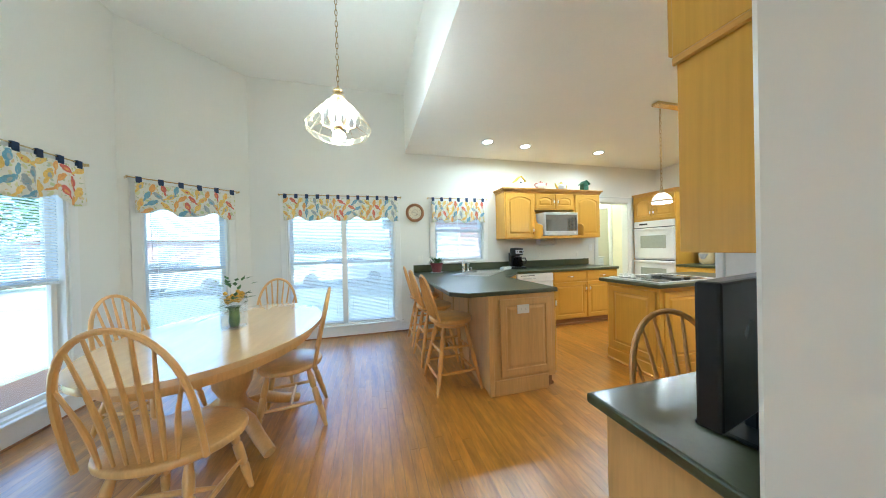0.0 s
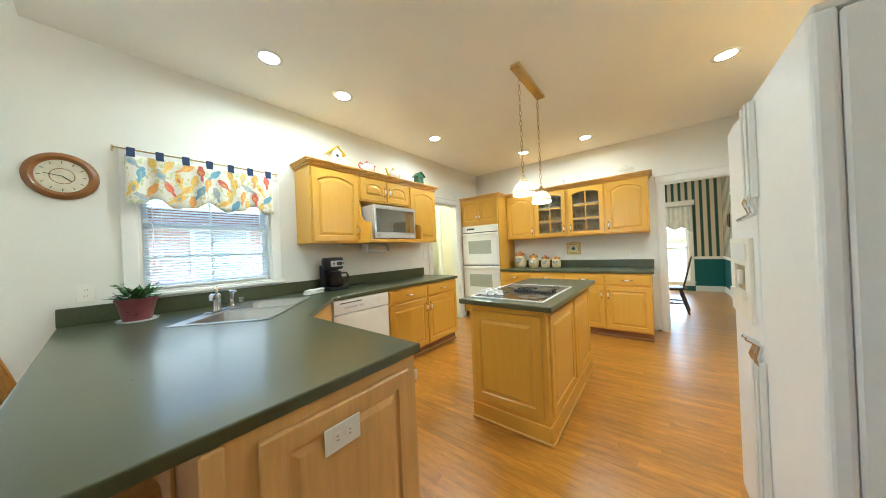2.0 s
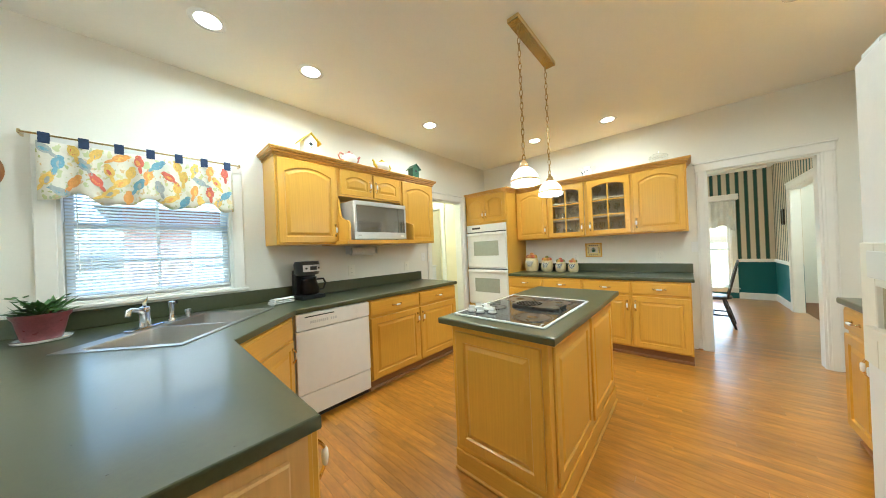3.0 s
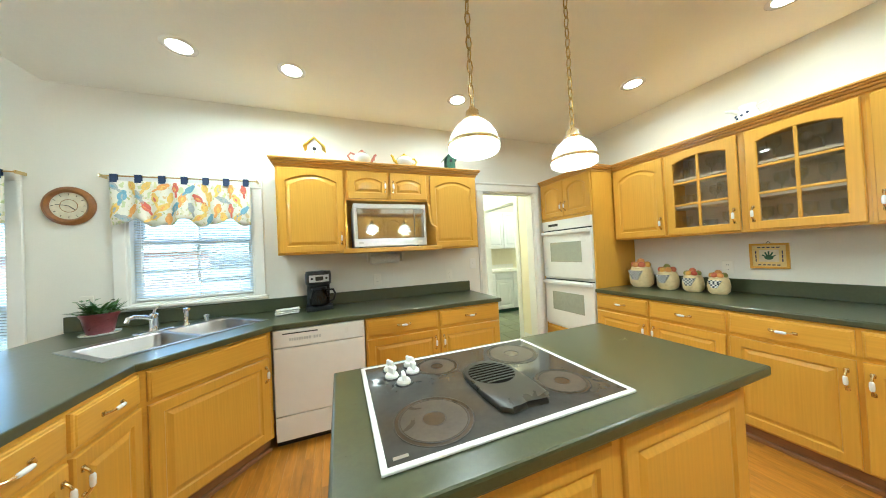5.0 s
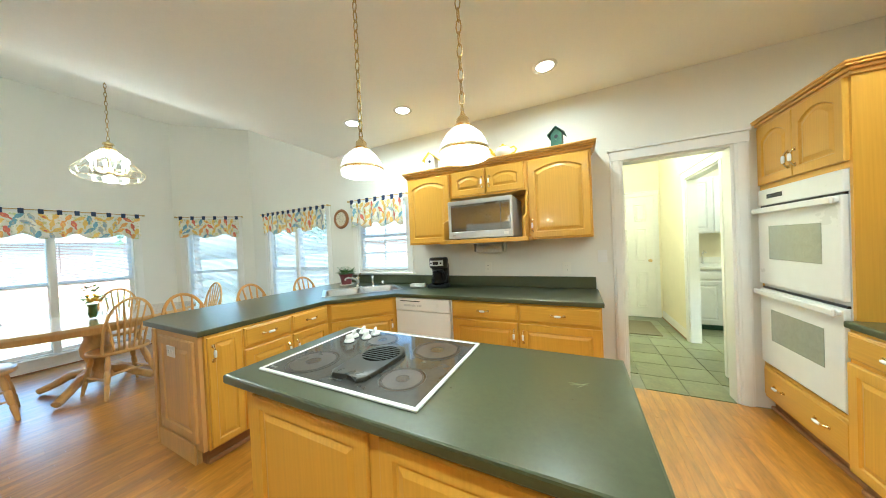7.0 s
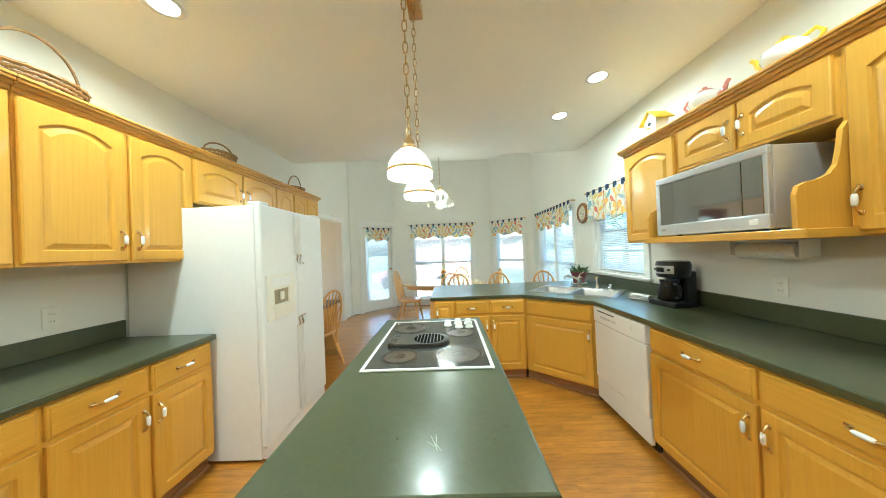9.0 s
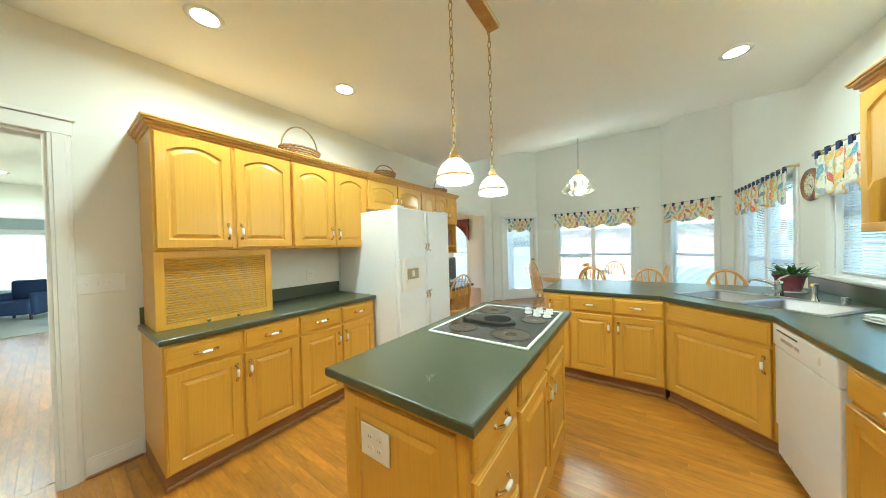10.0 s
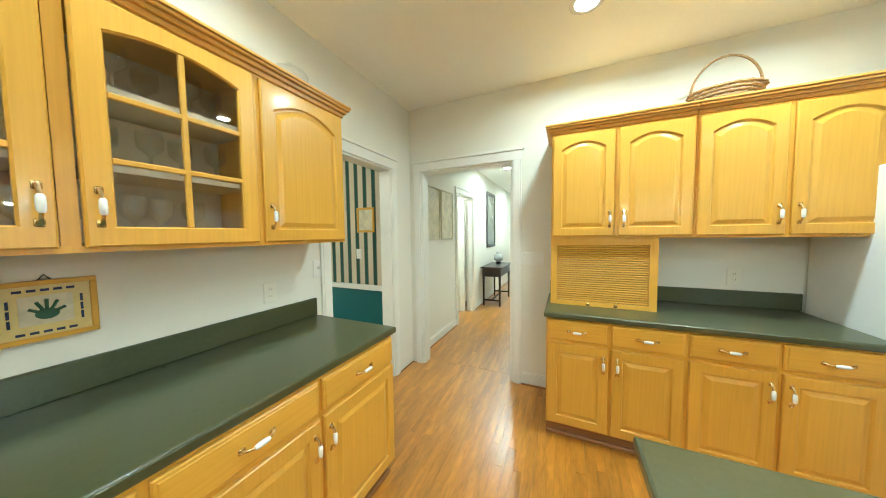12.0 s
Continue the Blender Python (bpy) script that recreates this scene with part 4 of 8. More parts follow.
def oven_tower():
    y1, w, d = YW - 0.004, 0.775, 0.605
    e = empty("oven_cabinet", pose(XF, y1, 0, 0, 0, -90), "tall honey oak cabinet housing the double wall oven", "cabinet")
    for nm, row in (("side", (0, 0.018, -d, -0.002, 0.10, CAB1)), ("side", (w - 0.018, w, -d, -0.002, 0.10, CAB1)), ("upper_body", (0.0185, w - 0.0185, -d, -0.002, 1.675, CAB1)), ("lower_body", (0.0185, w - 0.0185, -d, -0.002, 0.10, 0.36)), ("back", (0.0185, w - 0.0185, -0.03, -0.002, 0.361, 1.674))):
        part(nm, box(*row), "oak_v", e)
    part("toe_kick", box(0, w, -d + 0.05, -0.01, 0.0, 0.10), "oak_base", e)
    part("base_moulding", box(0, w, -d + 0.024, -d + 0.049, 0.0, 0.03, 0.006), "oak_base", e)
    for i, hg in enumerate("lr"):
        door_on(e, 0.015 + i * 0.375, 1.71, 0.37, 0.425, -d, 0.05, hg)
    drawer_on(e, 0.02, 0.125, w - 0.04, 0.215, -d, False)
    for xx in (0.2, w - 0.2):
        pull(e, xx, -d - 0.02, 0.235, False)
    part("crown_moulding", crown(bmesh.new(), 0, w, d, CAB1, left=False), "oak_trim", e)
    o = empty("double_wall_oven", pose(XF, y1, 0, 0, 0, -90), "white built-in double wall oven with grey glass windows", "oven")
    part("body", box(0.02, w - 0.02, -d + 0.002, -0.04, 0.365, 1.67), "white", o)
    part("control_panel", box(0.02, w - 0.02, -d - 0.022, -d + 0.001, 1.555, 1.67, 0.004), "white", o)
    part("display", box(0.13, 0.29, -d - 0.0245, -d - 0.0215, 1.600, 1.630), "blackglass", o, "dark control display")
    for z0, z1 in ((0.975, 1.540), (0.385, 0.940)):
        dr = part("oven_door", box(0.025, w - 0.025, -d - 0.028, -d + 0.001, z0, z1, 0.008, 2), "white", o)
        part("window", box(0.155, w - 0.155, -d - 0.0305, -d - 0.0275, z0 + 0.19, z1 - 0.14, 0.001), M["ovenglass"], dr, "grey oven window")
        part("handle", boxes((0.03, w - 0.03, -d - 0.066, -d - 0.048, z1 - 0.045, z1 - 0.005), (0.03, 0.06, -d - 0.05, -d - 0.027, z1 - 0.04, z1 - 0.01), (w - 0.06, w - 0.03, -d - 0.05, -d - 0.027, z1 - 0.04, z1 - 0.01), bevel=0.006), "white", dr, "white door handle")
        part("vent_slot", box(0.03, w - 0.03, -d - 0.012, -d + 0.001, z1 + 0.001, z1 + 0.014), "black", o)
    return e


M["ovenglass"] = mat("grey_oven_glass", (0.36, 0.37, 0.30), 0.12, vary=0.1, scale=(30, 30, 30), coat=0.5)
oven_tower()


def glass_door(cab, x, z, w, h, y, arch, hinge):
    s = 0.055
    k = 11
    d = part("door", loops([contour(w, h, 0, 0, 0), contour(w, h, 0, -0.015, 0), contour(w, h, 0.005, -0.02, 0), contour(w, h, s, -0.02, arch), contour(w, h, s + 0.005, -0.014, arch), contour(w, h, s + 0.005, 0, arch), contour(w, h, 0, 0, 0)], cap=False), "oak_v", cab, "oak door glazed in six panes", m=pose(x, y, z))
    iw, ih = w - 2 * s - 0.01, h - 2 * s - 0.01
    part("muntin", boxes((w / 2 - 0.009, w / 2 + 0.009, -0.018, -0.004, s + 0.004, h - s - 0.003), *[(s + 0.004, w - s - 0.004, -0.0175, -0.0045, zz - 0.009, zz + 0.009) for zz in (s + ih * 0.335, s + ih * 0.655)], bevel=0.003), "oak_h", d)
    for i in range(2):
        for j, (a, b) in enumerate(((0.0, 0.335), (0.335, 0.655), (0.655, 1.0))):
            x0 = s + 0.004 if i == 0 else w / 2 + 0.008
            x1 = w / 2 - 0.008 if i == 0 else w - s - 0.004
            g = part("pane", box(x0, x1, -0.010, -0.007, s + 0.004 + ih * a, s + 0.006 + ih * b), "smoke", d)
            g.visible_shadow = False
    pull(d, w - 0.028 if hinge == "l" else 0.028, -0.02, 0.115, True)


def far_uppers():
    w, d = 2.03, 0.31
    e = empty("wall_cabinet", pose(XF, 3.43, 0, 0, 0, -90), "honey oak wall cabinet with two glazed doors between solid ones", "cabinet", "oak wall cabinets")
    for nm, row in (("side_body", (0, 0.50, -d, -0.002, CAB0, CAB1)), ("side_body", (1.525, w, -d, -0.002, CAB0, CAB1)), ("floor_board", (0.5005, 1.5245, -d, -0.002, CAB0, CAB0 + 0.02)), ("top_board", (0.5005, 1.5245, -d, -0.002, CAB1 - 0.02, CAB1)), ("back_board", (0.5005, 1.5245, -0.012, -0.002, CAB0 + 0.02, CAB1 - 0.02)),
                    ("stile", (0.995, 1.03, -d, -d + 0.02, CAB0 + 0.02, CAB1 - 0.02)), ("stile", (0.5005, 0.53, -d, -d + 0.02, CAB0 + 0.02, CAB1 - 0.02)), ("stile", (1.495, 1.5245, -d, -d + 0.02, CAB0 + 0.02, CAB1 - 0.02))):
        part(nm, box(*row), "taupe" if nm == "back_board" else "oak_v", e)
    for zz in (1.63, 1.87):
        part("shelf", box(0.502, 1.523, -d + 0.03, -0.013, zz, zz + 0.018), "taupe", e)
    h = CAB1 - CAB0 - 0.03
    door_on(e, 0.02, CAB0 + 0.015, 0.47, h, -d, 0.06, "l")
    glass_door(e, 0.515, CAB0 + 0.015, 0.475, h, -d, 0.034, "l")
    glass_door(e, 1.035, CAB0 + 0.015, 0.475, h, -d, 0.034, "r")
    door_on(e, 1.54, CAB0 + 0.015, 0.475, h, -d, 0.06, "r")
    part("crown_moulding", crown(bmesh.new(), 0, w, d, CAB1, left=False), "oak_trim", e)
    # glassware on the shelves
    rnd = random.Random(4)
    goblet = [(0.0, 0.0), (0.032, 0.001), (0.034, 0.004), (0.006, 0.010), (0.005, 0.07), (0.012, 0.08), (0.034, 0.10), (0.038, 0.14), (0.033, 0.165)]
    tumbler = [(0.0, 0.0), (0.030, 0.001), (0.036, 0.11)]
    first = {}
    for zz in (CAB0 + 0.02, 1.648, 1.888):
        xx = 0.57
        while xx < 1.46:
            kind = rnd.choice(("goblet", "goblet", "goblet", "tumbler"))
            yy = -rnd.uniform(0.10, 0.22)
            m = e.matrix_basis @ pose(xx, yy, zz + 0.0005)
            if kind in first:
                copy_thing(first[kind], m)
            else:
                first[kind] = tagged(part({"goblet": "stemmed_glass", "tumbler": "tumbler"}[kind], lathe({"goblet": goblet, "tumbler": tumbler}[kind], 18, cap=False), "stemware", None, m=m, smooth=True),
                                     {"goblet": "clear stemmed glass on the cabinet shelf", "tumbler": "clear straight tumbler on the cabinet shelf"}[kind], "glassware", "glassware on shelves")
            xx += {"goblet": 0.085, "tumbler": 0.08}[kind] + rnd.uniform(0, 0.03)


far_uppers()

# side wall: base and uppers beside the refrigerator
base_cabinet(4.25, YR, 180, 1.52, pair(0.0, 1.52, 4), depth=0.60, label="honey oak base cabinet run with four drawers over doors")


def uppers(x, w, n, z0, z1, label, ends, arch=0.05, y=YR, turn=180, depth=0.40):
    cell = w / n
    rows = [(i * cell + 0.012, cell - 0.024, z0 + 0.015, z1 - z0 - 0.03, "l" if i % 2 == 0 else "r", arch) for i in range(n)]
    return upper_cabinet(x, y, turn, w, z0, z1, rows, depth=depth, label=label, ends=ends)


uppers(4.235, 0.82, 2, CAB0, CAB1, "honey oak wall cabinet with two arched doors above the appliance garage", (True, False))
uppers(3.413, 0.80, 2, CAB0, CAB1, "honey oak wall cabinet with two arched doors", (False, False))
uppers(2.611, 0.93, 2, 1.80, CAB1, "short honey oak cabinet over the refrigerator", (False, False), 0.04, depth=0.405)
uppers(1.679, 0.33, 1, 1.72, CAB1, "narrow honey oak cabinet above the desk hutch", (False, False), 0.04, depth=0.40)
uppers(1.347, 0.605, 2, 1.72, CAB1, "honey oak cabinet above the desk hutch", (False, True), 0.04, depth=0.40)


def appliance_garage():
    e = empty("appliance_garage", pose(4.235, YR, 0, 0, 0, 180), "oak appliance garage with a ribbed tambour shutter, closed", "cabinet")
    w, d = 0.655, 0.385
    part("frame", boxes((0, 0.045, -d, -0.024, CT + 0.001, CAB0 - 0.001), (w - 0.045, w, -d, -0.024, CT + 0.001, CAB0 - 0.001), (0.045, w - 0.045, -d, -0.024, CAB0 - 0.05, CAB0 - 0.001), (0.045, w - 0.045, -d, -d + 0.02, CT + 0.001, CT + 0.035)), "oak_v", e)
    n = 26
    z0, z1 = CT + 0.036, CAB0 - 0.051
    p = (z1 - z0) / n
    first = None
    for i in range(n):
        pts = [(0.008, 0.0), (-0.006, 0.16 * p), (-0.0095, 0.5 * p), (-0.006, 0.84 * p), (0.008, p)]
        if first is None:
            bm = bmesh.new()
            a = [bm.verts.new((0.046, -d + 0.016 + q[0], q[1])) for q in pts]
            b = [bm.verts.new((w - 0.046, -d + 0.016 + q[0], q[1])) for q in pts]
            for j in range(4):
                bm.faces.new((a[j], b[j], b[j + 1], a[j + 1]))
            first = part("tambour_slat", bm, "oak_h", e, m=pose(0, 0, z0))
        else:
            s = new("tambour_slat", first.data)
            s.parent, s.matrix_basis = e, pose(0, 0, z0 + i * p)
    for xx in (0.25, 0.42):
        part("knob", lathe([(0.008, 0), (0.006, 0.006), (0.012, 0.012), (0.0, 0.02)], 12), "brass", e, "small brass knob", m=pose(xx, -d, CT + 0.018, 90), smooth=True)


appliance_garage()

# window wall: uppers round the microwave
def microwave_cabinet():
    d, x0 = 0.31, 2.095
    w = 1.855
    e = empty("wall_cabinet", pose(x0, YW, 0), "honey oak wall cabinet with an open shelf holding the microwave", "cabinet", "oak wall cabinets")
    part("body", boxes((0, 0.545, -d, -0.002, CAB0, CAB1), (1.31, w, -d, -0.002, CAB0, CAB1), (0.545, 1.31, -d, -0.002, 1.855, CAB1), (0.545, 1.31, -0.014, -0.002, CAB0, 1.855), bevel=0.002), "oak_v", e)
    part("shelf", box(0.5, 1.355, -0.53, -0.003, CAB0 - 0.008, CAB0 + 0.03, 0.003), "oak_h", e)
    for xx in (0.527, 1.31):
        prof = [(-0.3, CAB0 + 0.031), (-0.525, CAB0 + 0.031), (-0.528, CAB0 + 0.165), (-0.515, CAB0 + 0.20), (-0.48, CAB0 + 0.216), (-0.43, CAB0 + 0.226), (-0.39, CAB0 + 0.245), (-0.362, CAB0 + 0.28), (-0.347, CAB0 + 0.34), (-0.335, CAB0 + 0.42), (-0.3, CAB0 + 0.465)]
        bm = loops([[(xx, py, pz) for py, pz in prof], [(xx + 0.018, py, pz) for py, pz in prof]])
        part("bracket", bm, "oak_v", e)
    h = CAB1 - CAB0 - 0.03
    door_on(e, 0.015, CAB0 + 0.015, 0.51, h, -d, 0.055, "l")
    door_on(e, 1.335, CAB0 + 0.015, 0.505, h, -d, 0.055, "r")
    door_on(e, 0.565, 1.87, 0.355, CAB1 - 1.885, -d, 0.035, "l")
    door_on(e, 0.94, 1.87, 0.355, CAB1 - 1.885, -d, 0.035, "r")
    part("crown_moulding", crown(bmesh.new(), 0, w, d, CAB1), "oak_trim", e)
    o = empty("microwave_oven", pose(2.685, YW - 0.112, CAB0 + 0.031), "silver countertop microwave with a mirrored black door", "microwave")
    part("case", box(0.0, 0.63, -0.37, 0.06, 0.008, 0.375, 0.006, 2), "silver", o, "silver-grey case")
    part("door_frame", boxes((0.0, 0.63, -0.395, -0.371, 0.335, 0.375), (0.0, 0.63, -0.395, -0.371, 0.008, 0.075), (0.0, 0.03, -0.395, -0.371, 0.075, 0.335), (0.61, 0.63, -0.395, -0.371, 0.075, 0.335), bevel=0.004), "silver", o)
    part("window", box(0.031, 0.520, -0.393, -0.375, 0.076, 0.334, 0.001), M["mwglass"], o, "dark mirrored door window")
    part("control_panel", box(0.524, 0.609, -0.394, -0.375, 0.076, 0.334, 0.002), M["mwglass"], o)
    part("badge", box(0.04, 0.075, -0.3965, -0.3945, 0.035, 0.05), "steel", o)
    for xx in (0.06, 0.57):
        part("foot", lathe([(0.015, 0), (0.015, 0.009)], 10), "black", o, m=pose(xx, -0.3, 0))
    part("button", box(0.55, 0.59, -0.3965, -0.3945, 0.03, 0.055, 0.001), "white", o)


M["mwglass"] = mat("mirrored_dark_glass", (0.34, 0.33, 0.31), 0.05, metal=0.85, vary=0.05, rvar=0.01)
microwave_cabinet()

# ---- island ----
def island():
    e = empty("kitchen_island", pose(0, 0, 0), "honey oak kitchen island with raised panels, drawers and doors", "kitchen island")
    x0, x1, y0, y1 = 2.585, 3.92, 1.9, 2.47
    part("body", box(x0, x1, y0, y1, 0.0, 0.852, 0.002), "oak_v", e)
    part("skirting", boxes((x0 - 0.012, x1 + 0.004, y0 - 0.012, y0 - 0.0005, 0.0, 0.115), (x0 - 0.012, x0 - 0.0005, y0, y1, 0.0, 0.115), bevel=0.004), "oak_h", e)
    part("base_moulding", boxes((x0 - 0.026, x1 + 0.004, y0 - 0.026, y0 - 0.0125, 0.0, 0.022), (x0 - 0.026, x0 - 0.0125, y0 - 0.0125, y1, 0.0, 0.022), bevel=0.006), "oak_trim", e)
    # end towards the breakfast room
    part("end_panel", panel_door(0.51, 0.66, 0, 0.016), "oak_v", e, m=pose(x0, y1 - 0.03, 0.15, 0, 0, -90))
    # long panelled side
    for i in range(2):
        part("side_panel", panel_door(0.595, 0.66, 0, 0.014, 0.05), "oak_v", e, m=pose(x0 + 0.05 + i * 0.64, y0, 0.15))
    # far end with the socket
    part("far_panel", panel_door(0.51, 0.69, 0, 0.012), "oak_v", e, m=pose(x1, y0 + 0.03, 0.12, 0, 0, 90))
    # working side, towards the window wall
    f = empty("island_fronts", pose(x1, y1, 0, 0, 0, 180), "", "")
    f.parent = e
    for z, h in ((0.69, 0.145), (0.42, 0.245), (0.13, 0.265)):
        drawer_on(f, 0.025, z, 0.36, h, 0.0)
    for i, hg in enumerate("lr"):
        drawer_on(f, 0.42 + i * 0.455, 0.69, 0.43, 0.145, 0.0, False)
        door_on(f, 0.42 + i * 0.455, 0.13, 0.43, 0.54, 0.0, 0, hg, True)
    return e


island()


def cooktop():
    x0, x1, y0, y1, z = 2.60, 3.365, 1.925, 2.49, CT + 0.0006
    e = empty("cooktop", pose(0.026, 0.0, 0), "black glass electric cooktop with a white rim and downdraft vent", "cooktop")
    part("rim", boxes((x0, x1, y0, y0 + 0.015, z, z + 0.008), (x0, x1, y1 - 0.015, y1, z, z + 0.008), (x0, x0 + 0.015, y0 + 0.015, y1 - 0.015, z, z + 0.008), (x1 - 0.015, x1, y0 + 0.015, y1 - 0.015, z, z + 0.008), bevel=0.002), "white", e, "white rim")
    part("glass_top", box(x0 + 0.0145, x1 - 0.0145, y0 + 0.0145, y1 - 0.0145, z, z + 0.006), "blackglass", e)
    for bx, by, r in ((2.76, 2.06, 0.108), (2.88, 2.375, 0.082), (3.21, 2.35, 0.108), (3.215, 2.07, 0.086)):
        b = part("burner", lathe([(0.0, 0.0066), (r, 0.0066)], 40, (0, 0, 0)), "burner", e, "worn brown burner", m=pose(bx, by, z))
        part("worn_zone", lathe([(r * 0.30, 0.0003), (r * 0.84, 0.0003)], 40, cap=False), "burner_mark", b, "greyed worn ring", m=pose(0, 0, 0.0068))
        for q in (0.28, 0.86, 0.98):
            part("burner_ring", lathe([(r * q, 0.0), (r * (q + 0.005), 0.0006), (r * (q + 0.03), 0.0006), (r * (q + 0.035), 0.0)], 40), "ring", b, m=pose(0, 0, 0.0068))
    v = part("vent", slab([(3.02 + 0.09 * math.cos(a), 2.215 + 0.09 * math.sin(a)) for a in [math.pi * i / 14 for i in range(15)]] + [(2.93, 2.105), (2.935, 2.005), (2.96, 1.98), (2.985, 1.993), (3.02, 1.999), (3.055, 1.993), (3.08, 1.98), (3.105, 2.005), (3.11, 2.105)], z + 0.0062, z + 0.024, 0.006, 2), "ventgrey", e, "grey enamelled downdraft vent cover", smooth=True)
    # flat black disc on the cover paints the dark of the opening
    part("vent_hole", lathe([(0.0, 0.0245), (0.081, 0.0245)], 30), "ventblack", v, m=pose(3.02, 2.195, z))
    for i in range(8):
        yy = -0.062 + i * 0.0178
        half = math.sqrt(0.080 ** 2 - yy ** 2)
        part("grille_bar", box(-half, half, yy - 0.0016, yy + 0.0016, 0.0252, 0.0275), "ventbar", v, m=pose(3.02, 2.195, z))
    knob = None
    for kx, ky in ((2.705, 2.425), (2.785, 2.43), (2.70, 2.36), (2.78, 2.365), (2.73, 2.295)):
        if knob is None:
            knob = part("knob", add_box(lathe([(0.024, 0.0085), (0.025, 0.014), (0.020, 0.022), (0.0, 0.024)], 20), -0.006, 0.006, -0.020, 0.020, 0.018, 0.044, bevel=0.003), "white", e, "white control knob", m=pose(kx, ky, z, 0, 0, 20), smooth=True)
        else:
            k = new("knob", knob.data)
            k.parent, k.matrix_basis = e, pose(kx, ky, z, 0, 0, random.uniform(-20, 40))
            k["label"] = "white control knob"
    for kx, ky in ((2.705, 2.425), (2.785, 2.43), (2.70, 2.36), (2.78, 2.365), (2.73, 2.295)):
        part("knob_bezel", lathe([(0.030, 0.0062), (0.029, 0.0082), (0.0, 0.0083)], 20), "black", e, "black knob bezel", m=pose(kx, ky, z))
    part("badge", box(2.63, 2.665, 1.955, 1.965, z + 0.0061, z + 0.0066), "steel", e)


M["burner_mark"] = mat("worn_burner_mark", (0.080, 0.062, 0.043), 0.32, vary=0.4, scale=(16, 16, 16), rvar=0.12)
# black for the shade inside the vent, which has no depth
M["ventblack"] = mat("painted_vent_shade", (0.006, 0.006, 0.006), 0.9, spec=0.05)
M["ventgrey"] = mat("dark_taupe_enamel", (0.045, 0.040, 0.030), 0.27, vary=0.15)
M["ventbar"] = mat("dull_grille_metal", (0.16, 0.16, 0.14), 0.35, metal=0.6, vary=0.1)
cooktop()

# ---- dishwasher, refrigerator, sink ----
def dishwasher():
    e = empty("dishwasher", pose(2.093, YW, 0), "white built-in dishwasher with a control strip", "dishwasher")
    part("body", box(0.0, 0.635, -0.60, -0.02, 0.10, 0.85), "white", e)
    part("door", box(0.008, 0.627, -0.638, -0.601, 0.238, 0.715, 0.006, 2), "white", e)
    part("lower_panel", box(0.008, 0.627, -0.630, -0.601, 0.058, 0.230, 0.004), "white", e, "white lower access panel")
    c = part("control_panel", box(0.008, 0.627, -0.645, -0.601, 0.722, 0.846, 0.006, 2), "white", e)
    part("latch", box(0.07, 0.30, -0.648, -0.6445, 0.815, 0.823), "black", c)
    for i in range(9):
        part("button", box(0.11 + i * 0.016, 0.122 + i * 0.016, -0.647, -0.6445, 0.765, 0.785, 0.001), "silver", c)
    for i in range(3):
        part("button", box(0.27 + i * 0.018, 0.283 + i * 0.018, -0.647, -0.6445, 0.765, 0.785, 0.001), "silver", c)
    part("kick_plate", box(0.0, 0.635, -0.575, -0.545, 0.0, 0.099, 0.003), "black", e, "dark kick plate")


dishwasher()


